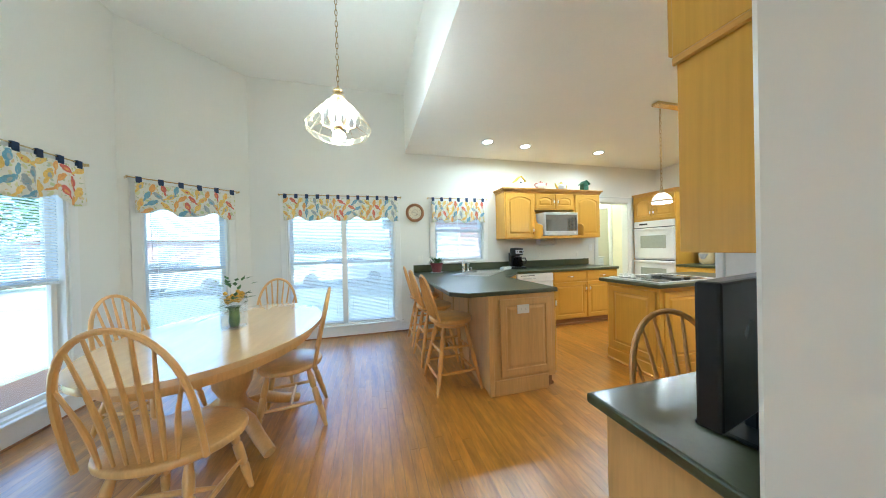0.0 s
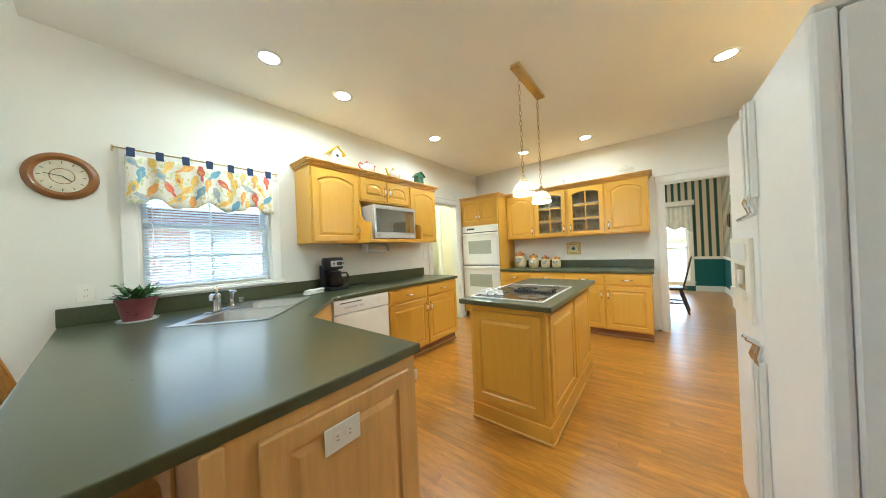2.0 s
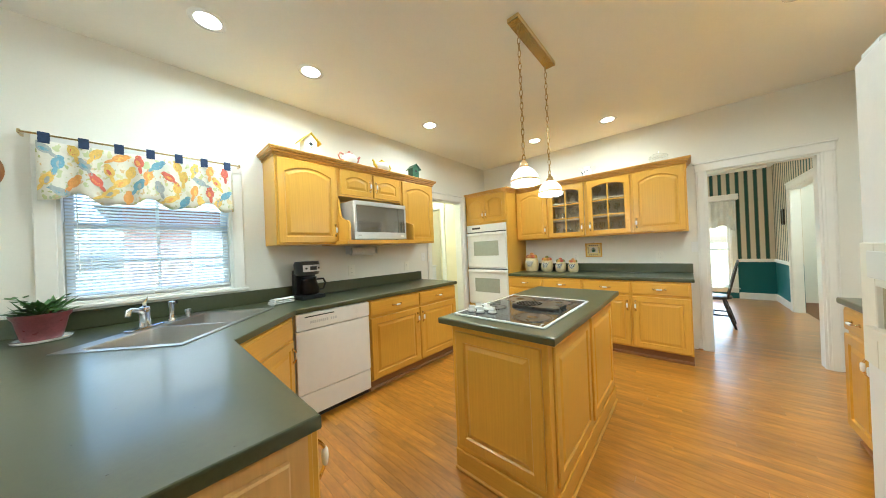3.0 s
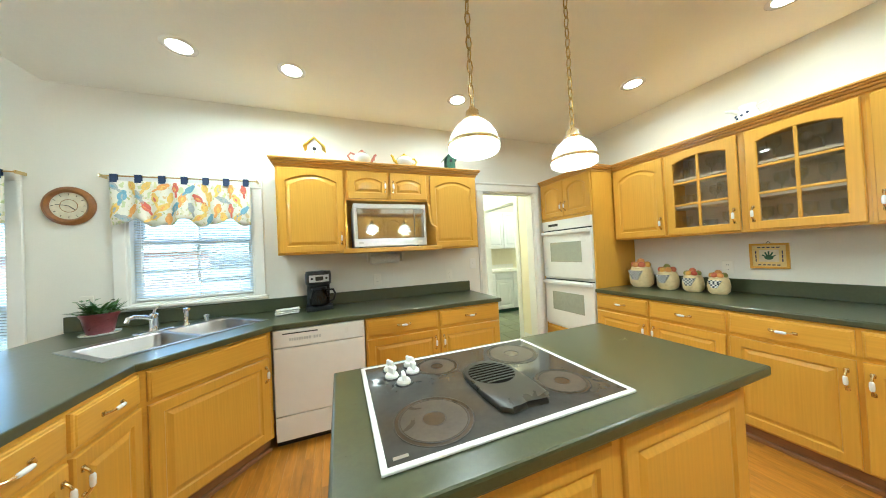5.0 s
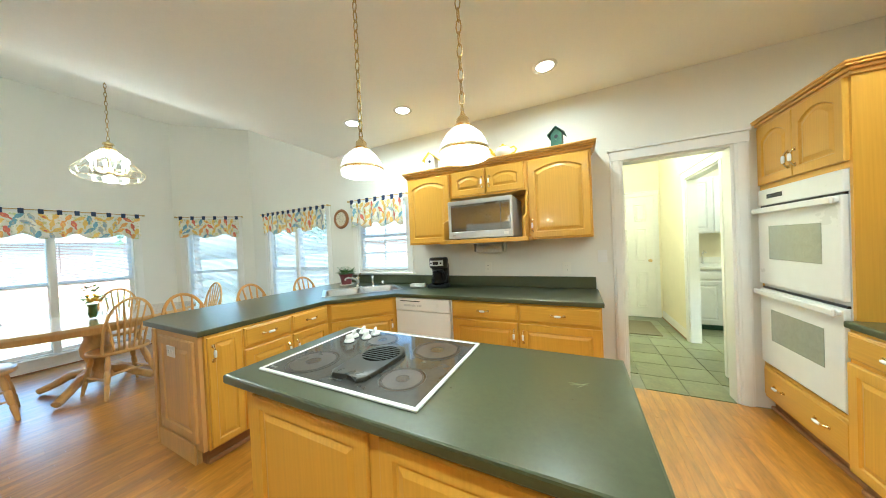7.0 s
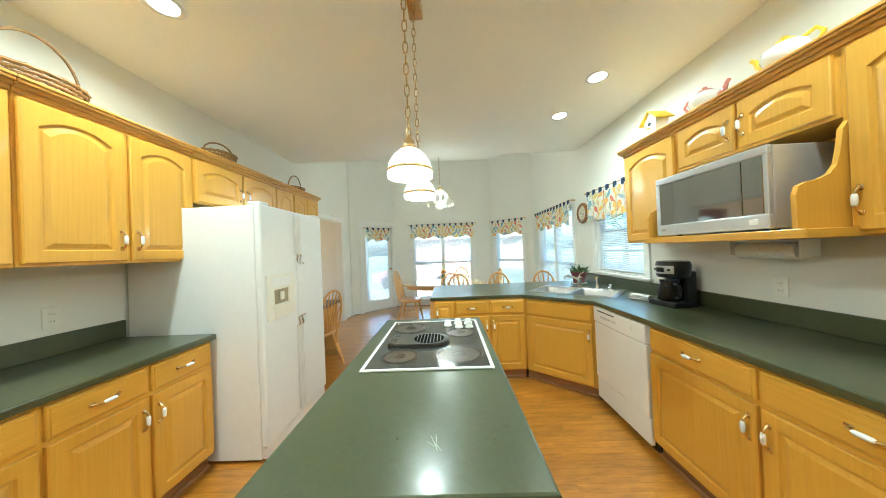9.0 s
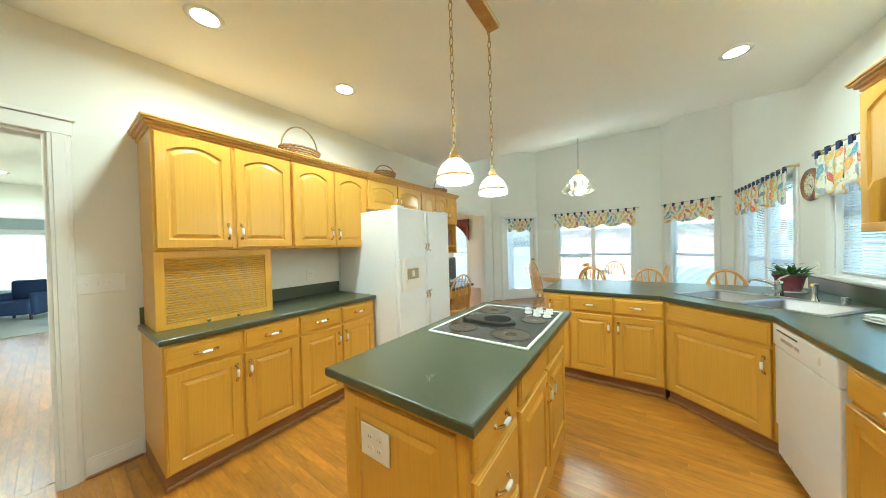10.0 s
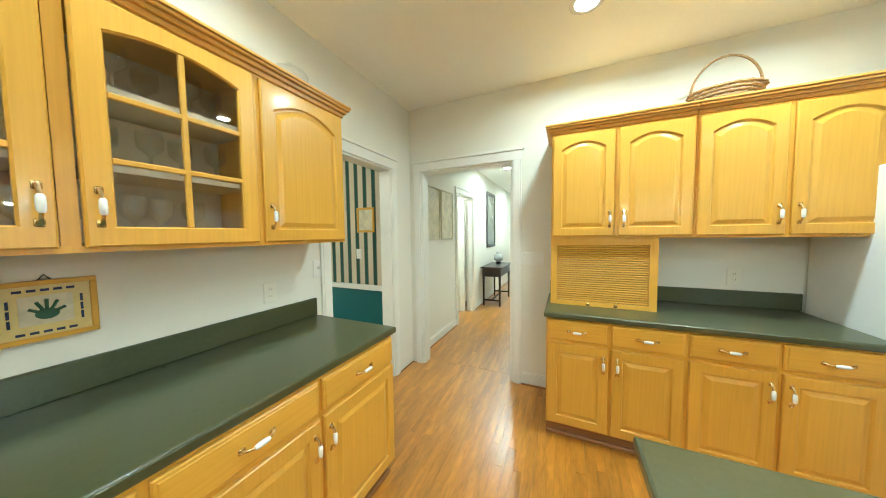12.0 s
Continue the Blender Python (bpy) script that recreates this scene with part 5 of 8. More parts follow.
def refrigerator():
    x0, x1, yb, yf = 1.835, 2.708, YR + 0.02, 1.008
    e = empty("refrigerator", pose(0, 0, 0), "white side-by-side refrigerator with an ice dispenser", "refrigerator")
    part("body", box(x0, x1, yb, yf, 0.02, 1.745, 0.006), "white_tex", e)
    part("grille", box(x0 + 0.01, x1 - 0.01, yf, yf + 0.03, 0.02, 0.10, 0.004), "white", e)
    split = 2.28
    for a, b, nm in ((split + 0.004, x1, "freezer"), (x0, split - 0.004, "fresh")):
        d = part("door", box(a, b, yf + 0.0008, yf + 0.045, 0.105, 1.755, 0.012, 3), "white_tex", e, smooth=False)
        hx = a + 0.020 if nm == "freezer" else b - 0.020
        s = 1 if nm == "freezer" else -1
        for zlo, zhi in ((0.83, 0.14), (1.40, 1.73)):
            q = 1 if zhi > zlo else -1
            z0, z1 = min(zlo, zhi), max(zlo, zhi)
            h = part("handle", boxes((hx - 0.012, hx + 0.012, yf + 0.0445, yf + 0.0640, z0, z1), (hx - 0.007, hx + 0.007, yf + 0.0640, yf + 0.0720, z0 + 0.004, z1 - 0.004), bevel=0.003), "white", d, "long white door handle")
            part("handle_tip", tube([(hx, yf + 0.0600, zlo + q * 0.012), (hx, yf + 0.0670, zlo - q * 0.012), (hx, yf + 0.05600, zlo - q * 0.055), (hx, yf + 0.0900, zlo - q * 0.075)], [0.009, 0.010, 0.009, 0.006], 10), "chrome", h, "flared chrome end", smooth=True)
        if nm == "freezer":
            dx0, dx1, ra, rb = 2.345, 2.675, 2.42, 2.60
            part("dispenser_frame", boxes((dx0, ra, yf + 0.0445, yf + 0.0570, 0.94, 1.26), (rb, dx1, yf + 0.0445, yf + 0.0570, 0.94, 1.26), (ra, rb, yf + 0.0445, yf + 0.0570, 1.15, 1.26), (ra, rb, yf + 0.0445, yf + 0.0570, 0.94, 1.045), (ra - 0.02, rb + 0.02, yf + 0.0560, yf + 0.0700, 1.02, 1.047), bevel=0.002), "plastic", d, "ivory dispenser surround")
            # thin brown sheet carries the shade of a deeper recess
            part("dispenser_recess", box(ra, rb, yf + 0.0445, yf + 0.0465, 1.045, 1.15), "disp_shade", d, "dispenser recess with its shade painted brown")
            part("dispenser_lever", box(2.49, 2.53, yf + 0.0465, yf + 0.0640, 1.07, 1.13, 0.005), "plastic", d)
            part("dispenser_panel", box(ra - 0.03, rb + 0.03, yf + 0.0570, yf + 0.0600, 1.17, 1.24, 0.002), "white", d)
    for a in (x0 + 0.06, x1 - 0.06):
        part("hinge_cover", box(a - 0.05, a + 0.05, yf - 0.05, yf + 0.035, 1.756, 1.775, 0.004), "white", e)


# shade of the dispenser recess, put into the colour
M["disp_shade"] = mat("recess_shade_brown", (0.40, 0.33, 0.19), 0.5, vary=0.15)
refrigerator()


def sink():
    m = pose(SX, SY, CT, 0, 0, _t)
    e = empty("kitchen_sink", m, "stainless steel double-bowl sink set across the corner", "sink")
    bm = bmesh.new()
    w, d = 0.425, 0.275
    xs, ys = [-w, -w + 0.035, -0.012, 0.012, w - 0.035, w], [-d, -d + 0.03, d - 0.085, d]
    grid = [[bm.verts.new((x, y, 0.005)) for y in ys] for x in xs]
    for i in range(5):
        for j in range(3):
            if not (j == 1 and i in (1, 3)):
                bm.faces.new((grid[i][j], grid[i + 1][j], grid[i + 1][j + 1], grid[i][j + 1]))
    ex = bmesh.ops.extrude_edge_only(bm, edges=[ed for ed in bm.edges if len(ed.link_faces) == 1 and all(abs(abs(v.co.x) - w) < 1e-5 or abs(abs(v.co.y) - d) < 1e-5 for v in ed.verts)])
    for v in ex["geom"]:
        if isinstance(v, bmesh.types.BMVert):
            v.co.z = 0.0005
    part("rim", bm, "steel", e, smooth=False)
    for a, b in ((-w + 0.035, -0.012), (0.012, w - 0.035)):
        y0, y1, r = -d + 0.03, d - 0.085, 0.05

        def ring(inset, z, rr):
            pts = []
            for cx, cy, s in ((b - inset - rr, y1 - inset - rr, 0), (a + inset + rr, y1 - inset - rr, 1), (a + inset + rr, y0 + inset + rr, 2), (b - inset - rr, y0 + inset + rr, 3)):
                for k in range(5):
                    ang = math.pi / 2 * (s + k / 4)
                    pts.append((cx + rr * math.cos(ang), cy + rr * math.sin(ang), z))
            return pts
        bowl = loops([ring(-0.001, 0.0052, 0.012), ring(0.006, -0.004, 0.03), ring(0.012, -0.13, 0.045), ring(0.04, -0.165, 0.06), ring(0.14, -0.170, 0.03)], cap=False)
        bowl.faces.new([v for v in bowl.verts][-20:])
        bl = part("bowl", bowl, "steel", e, smooth=True)
        part("drain", lathe([(0.0, 0.001), (0.025, 0.001), (0.04, 0.003), (0.044, 0.0)], 20), "chrome", bl, m=pose((a + b) / 2, (y0 + y1) / 2, -0.170))
    f = empty("kitchen_faucet", m @ pose(-0.02, 0.235, 0.0055, 0, 0, -50), "chrome single-lever kitchen faucet behind the sink", "faucet")
    part("base_plate", box(-0.10, 0.10, -0.025, 0.025, 0.0, 0.012, 0.006, 2), "chrome", f, m=pose(0, 0, 0, 0, 0, 50))
    part("column", lathe([(0.028, 0.012), (0.026, 0.03), (0.024, 0.09), (0.027, 0.105), (0.022, 0.125), (0.0, 0.135)], 18), "chrome", f, smooth=True)
    part("spout", tube([(0, 0, 0.085), (-0.02, -0.05, 0.115), (-0.045, -0.11, 0.13), (-0.055, -0.14, 0.125), (-0.058, -0.15, 0.10)], [0.014, 0.014, 0.013, 0.013, 0.012], 10), "chrome", f, smooth=True)
    part("lever", tube([(0, 0, 0.13), (0.0, 0.01, 0.15), (0.01, 0.05, 0.175)], [0.009, 0.008, 0.006], 8), "chrome", f, smooth=True)
    s = empty("sink_sprayer", m @ pose(0.16, 0.235, 0.0055), "chrome side sprayer on the sink rim", "sprayer")
    part("body", lathe([(0.022, 0), (0.020, 0.01), (0.014, 0.02), (0.013, 0.075), (0.017, 0.10), (0.019, 0.125), (0.0, 0.132)], 14), "chrome", s, smooth=True)
    part("nozzle", tube([(0, 0, 0.115), (0, -0.03, 0.12)], 0.011, 10), "chrome", s, smooth=True)
    c = tagged(part("air_gap_cap", lathe([(0.018, 0), (0.017, 0.03), (0.022, 0.034), (0.022, 0.05), (0.0, 0.056)], 14), "chrome", None, m=m @ pose(0.29, 0.235, 0.0055), smooth=True), "chrome dishwasher air gap on the sink rim", "air gap")


sink()
# ---- hanging lights ----
def add_chain(bm, x, y, z0, z1, link=0.042):
    z, i = z0, 0
    while z < z1:
        pts = []
        for k in range(8):
            a = 2 * math.pi * k / 8
            u, v = 0.0095 * math.cos(a), link * 0.62 * math.sin(a)
            pts.append((x + (u if i % 2 else 0), y + (0 if i % 2 else u), z + v))
        add_tube(bm, pts, 0.0026, 5, closed=True)
        z, i = z + link, i + 1
    return bm


def island_pendant():
    e = empty("island_pendant_light", pose(0, 0, 0), "brass two-pendant island light with ribbed glass shades, lit", "pendant light")
    part("ceiling_bar", box(2.96, 3.60, 2.145, 2.225, HK - 0.032, HK - 0.0005, 0.004), "brass", e)
    for x, y, z in ((3.01, 2.172, 1.682), (3.472, 2.182, 1.672)):
        s = part("shade", lathe([(0.0865, 0.024), (0.085, 0.030), (0.078, 0.055), (0.062, 0.082), (0.040, 0.102), (0.026, 0.112)], 48, ribs=24, rib=0.012, cap=False), "ribbed", e, "white ribbed glass shade", m=pose(x, y, z), smooth=True)
        part("shade_rim", lathe([(0.083, 0.0), (0.086, 0.006), (0.0865, 0.0238)], 48, ribs=24, rib=0.012, cap=False), "ribbed", s, "lower rim of the glass", smooth=True)
        part("band", lathe([(0.0875, 0.020), (0.0885, 0.022), (0.0885, 0.030), (0.087, 0.032)], 40, cap=False), "brass", s, "brass band", smooth=True)
        part("cap", lathe([(0.030, 0.108), (0.031, 0.116), (0.024, 0.120), (0.022, 0.140), (0.012, 0.150), (0.006, 0.165), (0.0, 0.168)], 20), "brass", s, smooth=True)
        part("chain", add_chain(bmesh.new(), 0, 0, 0.17, HK - 0.04 - z), "chain_brass", s, "brass chain")
        part("bulb", lathe([(0.0, -0.012), (0.025, -0.006), (0.032, 0.015), (0.028, 0.04), (0.014, 0.07), (0.012, 0.1)], 16), "bulb", s, m=pose(0, 0, 0.01), smooth=True)
        lamp("pendant_lamp", "POINT", pose(x, y, z + 0.022), PENDANT, (1.0, 0.92, 0.78), 0.036)


def chandelier():
    x, y, z = -0.185, 2.215, 2.155
    e = empty("dining_chandelier", pose(x, y, z), "brass chandelier with a wide clear glass shade, lit", "chandelier")
    n = 16
    rad = [(0.045, 0.275), (0.10, 0.22), (0.185, 0.125), (0.236, 0.06), (0.226, 0.018), (0.205, 0.0)]
    for i in range(n):
        a0, a1 = 2 * math.pi * i / n, 2 * math.pi * (i + 1) / n
        bm = bmesh.new()
        rows = [[bm.verts.new((r * math.cos(a), r * math.sin(a), h)) for a in (a0 + 0.01, a1 - 0.01)] for r, h in rad]
        for p, q in zip(rows, rows[1:]):
            bm.faces.new((p[0], p[1], q[1], q[0]))
        g = part("glass_panel", bm, "crystal", e, "clear glass panel")
        g.visible_shadow = False
    bm = bmesh.new()
    for i in range(n):
        a = 2 * math.pi * i / n
        add_tube(bm, [(r * math.cos(a), r * math.sin(a), h) for r, h in rad], 0.0014, 5)
    for r, h in (rad[2], rad[3], rad[5]):
        add_tube(bm, [(r * math.cos(2 * math.pi * i / n), r * math.sin(2 * math.pi * i / n), h) for i in range(n)], 0.0016, 5, closed=True)
    part("glass_frame", bm, "came", e, "thin brass came")
    part("cap", lathe([(0.048, 0.275), (0.050, 0.288), (0.030, 0.300), (0.026, 0.315), (0.040, 0.325), (0.036, 0.34), (0.014, 0.352), (0.008, 0.37), (0.0, 0.375)], 24), "brass", e, smooth=True)
    part("stem", tube([(0, 0, 0.04), (0, 0, 0.28)], 0.012, 10), "brass", e)
    part("hub", lathe([(0.0, 0.02), (0.02, 0.03), (0.035, 0.06), (0.02, 0.09), (0.012, 0.10)], 16), "brass", e, smooth=True)
    for i in range(6):
        a = 2 * math.pi * i / 6
        c, s = math.cos(a), math.sin(a)
        arm = part("arm", tube([(0.01 * c, 0.01 * s, 0.07), (0.06 * c, 0.06 * s, 0.045), (0.11 * c, 0.11 * s, 0.06), (0.12 * c, 0.12 * s, 0.09)], 0.005, 6), "brass", e, smooth=True)
        part("candle", tube([(0.12 * c, 0.12 * s, 0.09), (0.12 * c, 0.12 * s, 0.15)], 0.009, 8), "ceramic", arm)
        part("bulb", lathe([(0.006, 0.0), (0.014, 0.012), (0.017, 0.028), (0.010, 0.048), (0.0, 0.062)], 12), "candle_bulb", arm, m=pose(0.12 * c, 0.12 * s, 0.15), smooth=True)
    part("chain", add_chain(bmesh.new(), 0, 0, 0.385, HD - z - 0.03), "chain_brass", e, "brass chain")
    part("canopy", lathe([(0.065, 0.0), (0.06, -0.015), (0.03, -0.03), (0.0, -0.033)], 24), "brass", e, m=pose(0, 0, HD - z), smooth=True)
    part("lower_bulb", lathe([(0.0, -0.045), (0.035, -0.035), (0.05, -0.01), (0.04, 0.015), (0.02, 0.03)], 16), "candle_bulb", e, "frosted down bulb", smooth=True)
    lamp("chandelier_lamp", "POINT", pose(x, y, z + 0.17), CHANDELIER, (1.0, 0.92, 0.80), 0.12)


island_pendant()
chandelier()

# ---- chairs, stools and table ----
def turned(a, b, r, n=9, rings=True):
    """A turned leg or rung from a to b."""
    a, b = Vector(a), Vector(b)
    ks = [0, 0.06, 0.2, 0.32, 0.345, 0.37, 0.5, 0.63, 0.655, 0.68, 0.85, 1]
    rr = [0.7, 0.8, 1.15, 1.1, 0.75, 1.15, 1.2, 1.1, 0.75, 1.1, 0.9, 0.65]
    if not rings:
        ks, rr = [0, 0.25, 0.5, 0.75, 1], [0.65, 0.95, 1.15, 0.95, 0.65]
    return tube([a.lerp(b, k) for k in ks], [r * q for q in rr], n)


def bow(w, h, z0, y0, lean, n=22):
    """Points of a bent back rail."""
    pts = []
    for i in range(n + 1):
        a = math.pi * i / n
        zz = z0 + h * math.sin(a) ** 0.72
        pts.append((-w * math.cos(a) * (1 - 0.12 * (1 - math.sin(a))), y0 + lean * (zz - z0), zz))
    return pts


def windsor(m, wood="chair", label="golden oak bow-back Windsor dining chair", arms=False, group="Windsor dining chairs", name="dining_chair", seat_h=0.45, wide=1.0, tall=0.53):
    e = empty(name, m, label, "chair", group)
    k = 28
    out = []
    for i in range(k):
        a = 2 * math.pi * i / k
        out.append((0.225 * wide * math.cos(a) * (1 + 0.10 * (math.sin(a) < 0) * abs(math.sin(a))), 0.215 * math.sin(a) * (1.0 if math.sin(a) > 0 else 0.98)))
    bm = slab(out, seat_h - 0.036, seat_h, 0.012, 3)
    part("seat", bm, wood, e, smooth=True)
    tops = [(-0.14, -0.13), (0.14, -0.13), (-0.13, 0.12), (0.13, 0.12)]
    feet = [(-0.205, -0.20), (0.205, -0.20), (-0.20, 0.235), (0.20, 0.235)]
    mids = []
    for (tx, ty), (fx, fy) in zip(tops, feet):
        part("leg", turned((tx, ty, seat_h - 0.03), (fx, fy, 0.0), 0.019), wood, e, smooth=True)
        mids.append(Vector((tx, ty, seat_h)).lerp(Vector((fx, fy, 0)), 0.6))
    part("stretcher", turned(mids[0], mids[2], 0.012, 8, False), wood, e, smooth=True)
    part("stretcher", turned(mids[1], mids[3], 0.012, 8, False), wood, e, smooth=True)
    part("stretcher", turned(mids[0].lerp(mids[2], 0.5), mids[1].lerp(mids[3], 0.5), 0.012, 8, False), wood, e, smooth=True)
    bz, by, lean, bw, bh = seat_h - 0.01, 0.165, 0.22, 0.212 * wide, tall
    arc = bow(bw, bh, bz, by, lean)
    part("back_bow", tube(arc, 0.0125, 8), wood, e, smooth=True)
    for i in range(7):
        x = (-0.135 + i * 0.045) * wide
        t = math.acos(max(-1, min(1, -x * 1.28 / bw)))
        q = min(arc, key=lambda p: abs(p[0] - x * 1.25) + (0 if p[2] > bz + 0.2 else 9))
        zz = q[2]
        part("spindle", tube([(x * 0.8, by + 0.01, bz), (x * 0.9, by + lean * 0.35 * (zz - bz), bz + 0.35 * (zz - bz)), (x * 1.0, by + lean * 0.6 * (zz - bz), bz + 0.6 * (zz - bz)), (q[0], q[1], zz)], [0.006, 0.0115, 0.009, 0.006], 7), wood, e, smooth=True)
    if arms:
        for s in (-1, 1):
            arm = part("armrest", tube([(s * 0.19, by + 0.06, bz + 0.23), (s * 0.25, 0.05, bz + 0.235), (s * 0.265, -0.08, bz + 0.24), (s * 0.26, -0.13, bz + 0.238)], [0.013, 0.015, 0.018, 0.014], 8), wood, e, smooth=True)
            part("arm_post", turned((s * 0.20, -0.06, seat_h - 0.01), (s * 0.262, -0.09, bz + 0.235), 0.012, 8, False), wood, arm, smooth=True)
    return e


def stool(m):
    e = empty("bar_stool", m, "honey oak swivel bar stool with a spindle back", "stool", "bar stools")
    h = 0.63
    out = [(0.205 * math.cos(2 * math.pi * i / 28) * 1.05, 0.20 * math.sin(2 * math.pi * i / 28)) for i in range(28)]
    part("seat", slab(out, h - 0.038, h, 0.012, 3), "stool", e, smooth=True)
    part("swivel_plate", lathe([(0.11, h - 0.055), (0.11, h - 0.039)], 20), "black", e)
    part("seat_base", lathe([(0.14, h - 0.085), (0.15, h - 0.08), (0.15, h - 0.056)], 24), "stool", e)
    feet = [(-0.21, -0.21), (0.21, -0.21), (0.21, 0.21), (-0.21, 0.21)]
    legs = []
    for fx, fy in feet:
        a, b = Vector((fx * 0.5, fy * 0.5, h - 0.08)), Vector((fx, fy, 0))
        part("leg", turned(a, b, 0.019), "stool", e, smooth=True)
        legs.append((a, b))
    for i in range(4):
        a, b = legs[i], legs[(i + 1) % 4]
        for k in ((0.32, 0.70) if i % 2 else (0.38, 0.76)):
            part("rung", turned(a[0].lerp(a[1], k), b[0].lerp(b[1], k), 0.012, 8, i % 2 == 0), "stool", e, smooth=True)
    bz, by, lean = h - 0.01, 0.16, 0.28
    arc = bow(0.185, 0.40, bz, by, lean)
    part("back_bow", tube(arc, 0.0135, 8), "stool", e, smooth=True)
    for i in range(5):
        x = -0.10 + i * 0.05
        q = min(arc, key=lambda p: abs(p[0] - x * 1.3) + (0 if p[2] > bz + 0.15 else 9))
        part("spindle", tube([(x * 0.8, by + 0.01, bz), (x, by + lean * 0.4 * (q[2] - bz), bz + 0.4 * (q[2] - bz)), q], [0.006, 0.013, 0.007], 7), "stool", e, smooth=True)
    return e


windsor(pose(-0.86, 1.53, 0, 0, 0, 174), label="wide golden oak bow-back Windsor chair at the table's end", wide=1.22, tall=0.57)
_c = windsor(pose(-0.58, 2.30, 0, 0, 0, -82), label="golden oak bow-back Windsor dining chair drawn up to the table")
for _m in (pose(-0.95, 3.08, 0, 0, 0, 4), pose(-1.58, 2.55, 0, 0, 0, 78)):
    copy_thing(_c, _m)
windsor(pose(1.25, 0.67, 0, 0, 0, -15), label="golden oak bow-back Windsor chair pushed up to the desk", group="", name="desk_chair", seat_h=0.46, wide=1.1, tall=0.51)
_s = stool(pose(0.74, 2.47, 0, 0, 0, 94))
copy_thing(_s, pose(0.72, 3.06, 0, 0, 0, 92))
copy_thing(_s, pose(0.73, 3.70, 0, 0, 0, 88))


def dining_table():
    e = empty("dining_table", pose(-0.93, 2.22, 0), "pale oak oval pedestal dining table with a glossy top", "table")
    out = [(0.57 * math.cos(2 * math.pi * i / 56), 0.85 * math.sin(2 * math.pi * i / 56)) for i in range(56)]
    part("tabletop", slab(out, 0.722, 0.752, 0.010, 3), "table", e, smooth=True)
    part("apron", slab([(x * 0.90, y * 0.90) for x, y in out], 0.655, 0.7215), "chair", e, smooth=True)
    part("pedestal", lathe([(0.16, 0.10), (0.15, 0.16), (0.085, 0.22), (0.075, 0.28), (0.115, 0.36), (0.125, 0.44), (0.09, 0.54), (0.10, 0.60), (0.14, 0.655)], 28), "chair", e, smooth=True)
    for i in range(4):
        a = math.pi / 4 + i * math.pi / 2
        c, s = math.cos(a), math.sin(a)
        part("foot", tube([(0.10 * c, 0.10 * s, 0.17), (0.22 * c, 0.22 * s, 0.16), (0.34 * c, 0.34 * s, 0.09), (0.46 * c, 0.46 * s, 0.038)], [0.045, 0.042, 0.038, 0.036], 10), "chair", e, smooth=True)
    v = empty("flower_vase", pose(-0.90, 2.20, 0.7525), "clear glass vase with a wrapped posy of yellow flowers", "vase")
    part("vase", boxes((-0.06, 0.06, -0.06, 0.06, 0.0, 0.012), (-0.06, -0.055, -0.06, 0.06, 0.012, 0.22), (0.055, 0.06, -0.06, 0.06, 0.012, 0.22), (-0.055, 0.055, -0.06, -0.055, 0.012, 0.22), (-0.055, 0.055, 0.055, 0.06, 0.012, 0.22)), "crystal", v)
    part("stems", lathe([(0.025, 0.012), (0.035, 0.05), (0.028, 0.12), (0.04, 0.15)], 12), "leaf", v, "green wrapped stems", smooth=True)
    rnd = random.Random(8)
    blooms, leaves = bmesh.new(), bmesh.new()
    for i in range(16):
        a, r = rnd.uniform(0, 6.28), rnd.uniform(0.01, 0.06)
        c = (r * math.cos(a), r * math.sin(a), rnd.uniform(0.18, 0.25))
        bmesh.ops.create_icosphere(blooms, subdivisions=1, radius=rnd.uniform(0.012, 0.022), matrix=Matrix.Translation(c))
    for i in range(40):
        a, r = rnd.uniform(0, 6.28), rnd.uniform(0.02, 0.10)
        add_leaf(leaves, (r * math.cos(a), r * math.sin(a), rnd.uniform(0.15, 0.34)), a, rnd.uniform(-0.3, 1.0), 0.05, 0.014)
    part("blooms", blooms, "bloom", v, "yellow and orange blooms")
    part("leaves", leaves, "leaf", v)


def add_leaf(bm, base, yaw, pitch, length, width):
    b = Vector(base)
    d = Vector((math.cos(yaw) * math.cos(pitch), math.sin(yaw) * math.cos(pitch), math.sin(pitch)))
    s = Vector((-math.sin(yaw), math.cos(yaw), 0))
    up = d.cross(s)
    p0, p3 = bm.verts.new(b), bm.verts.new(b + d * length - up * length * 0.12)
    l1, r1 = bm.verts.new(b + d * length * 0.4 + s * width), bm.verts.new(b + d * length * 0.4 - s * width)
    c = bm.verts.new(b + d * length * 0.45 - up * width * 0.35)
    for f in ((p0, r1, c), (p0, c, l1), (l1, c, p3), (c, r1, p3)):
        bm.faces.new(f)


dining_table()

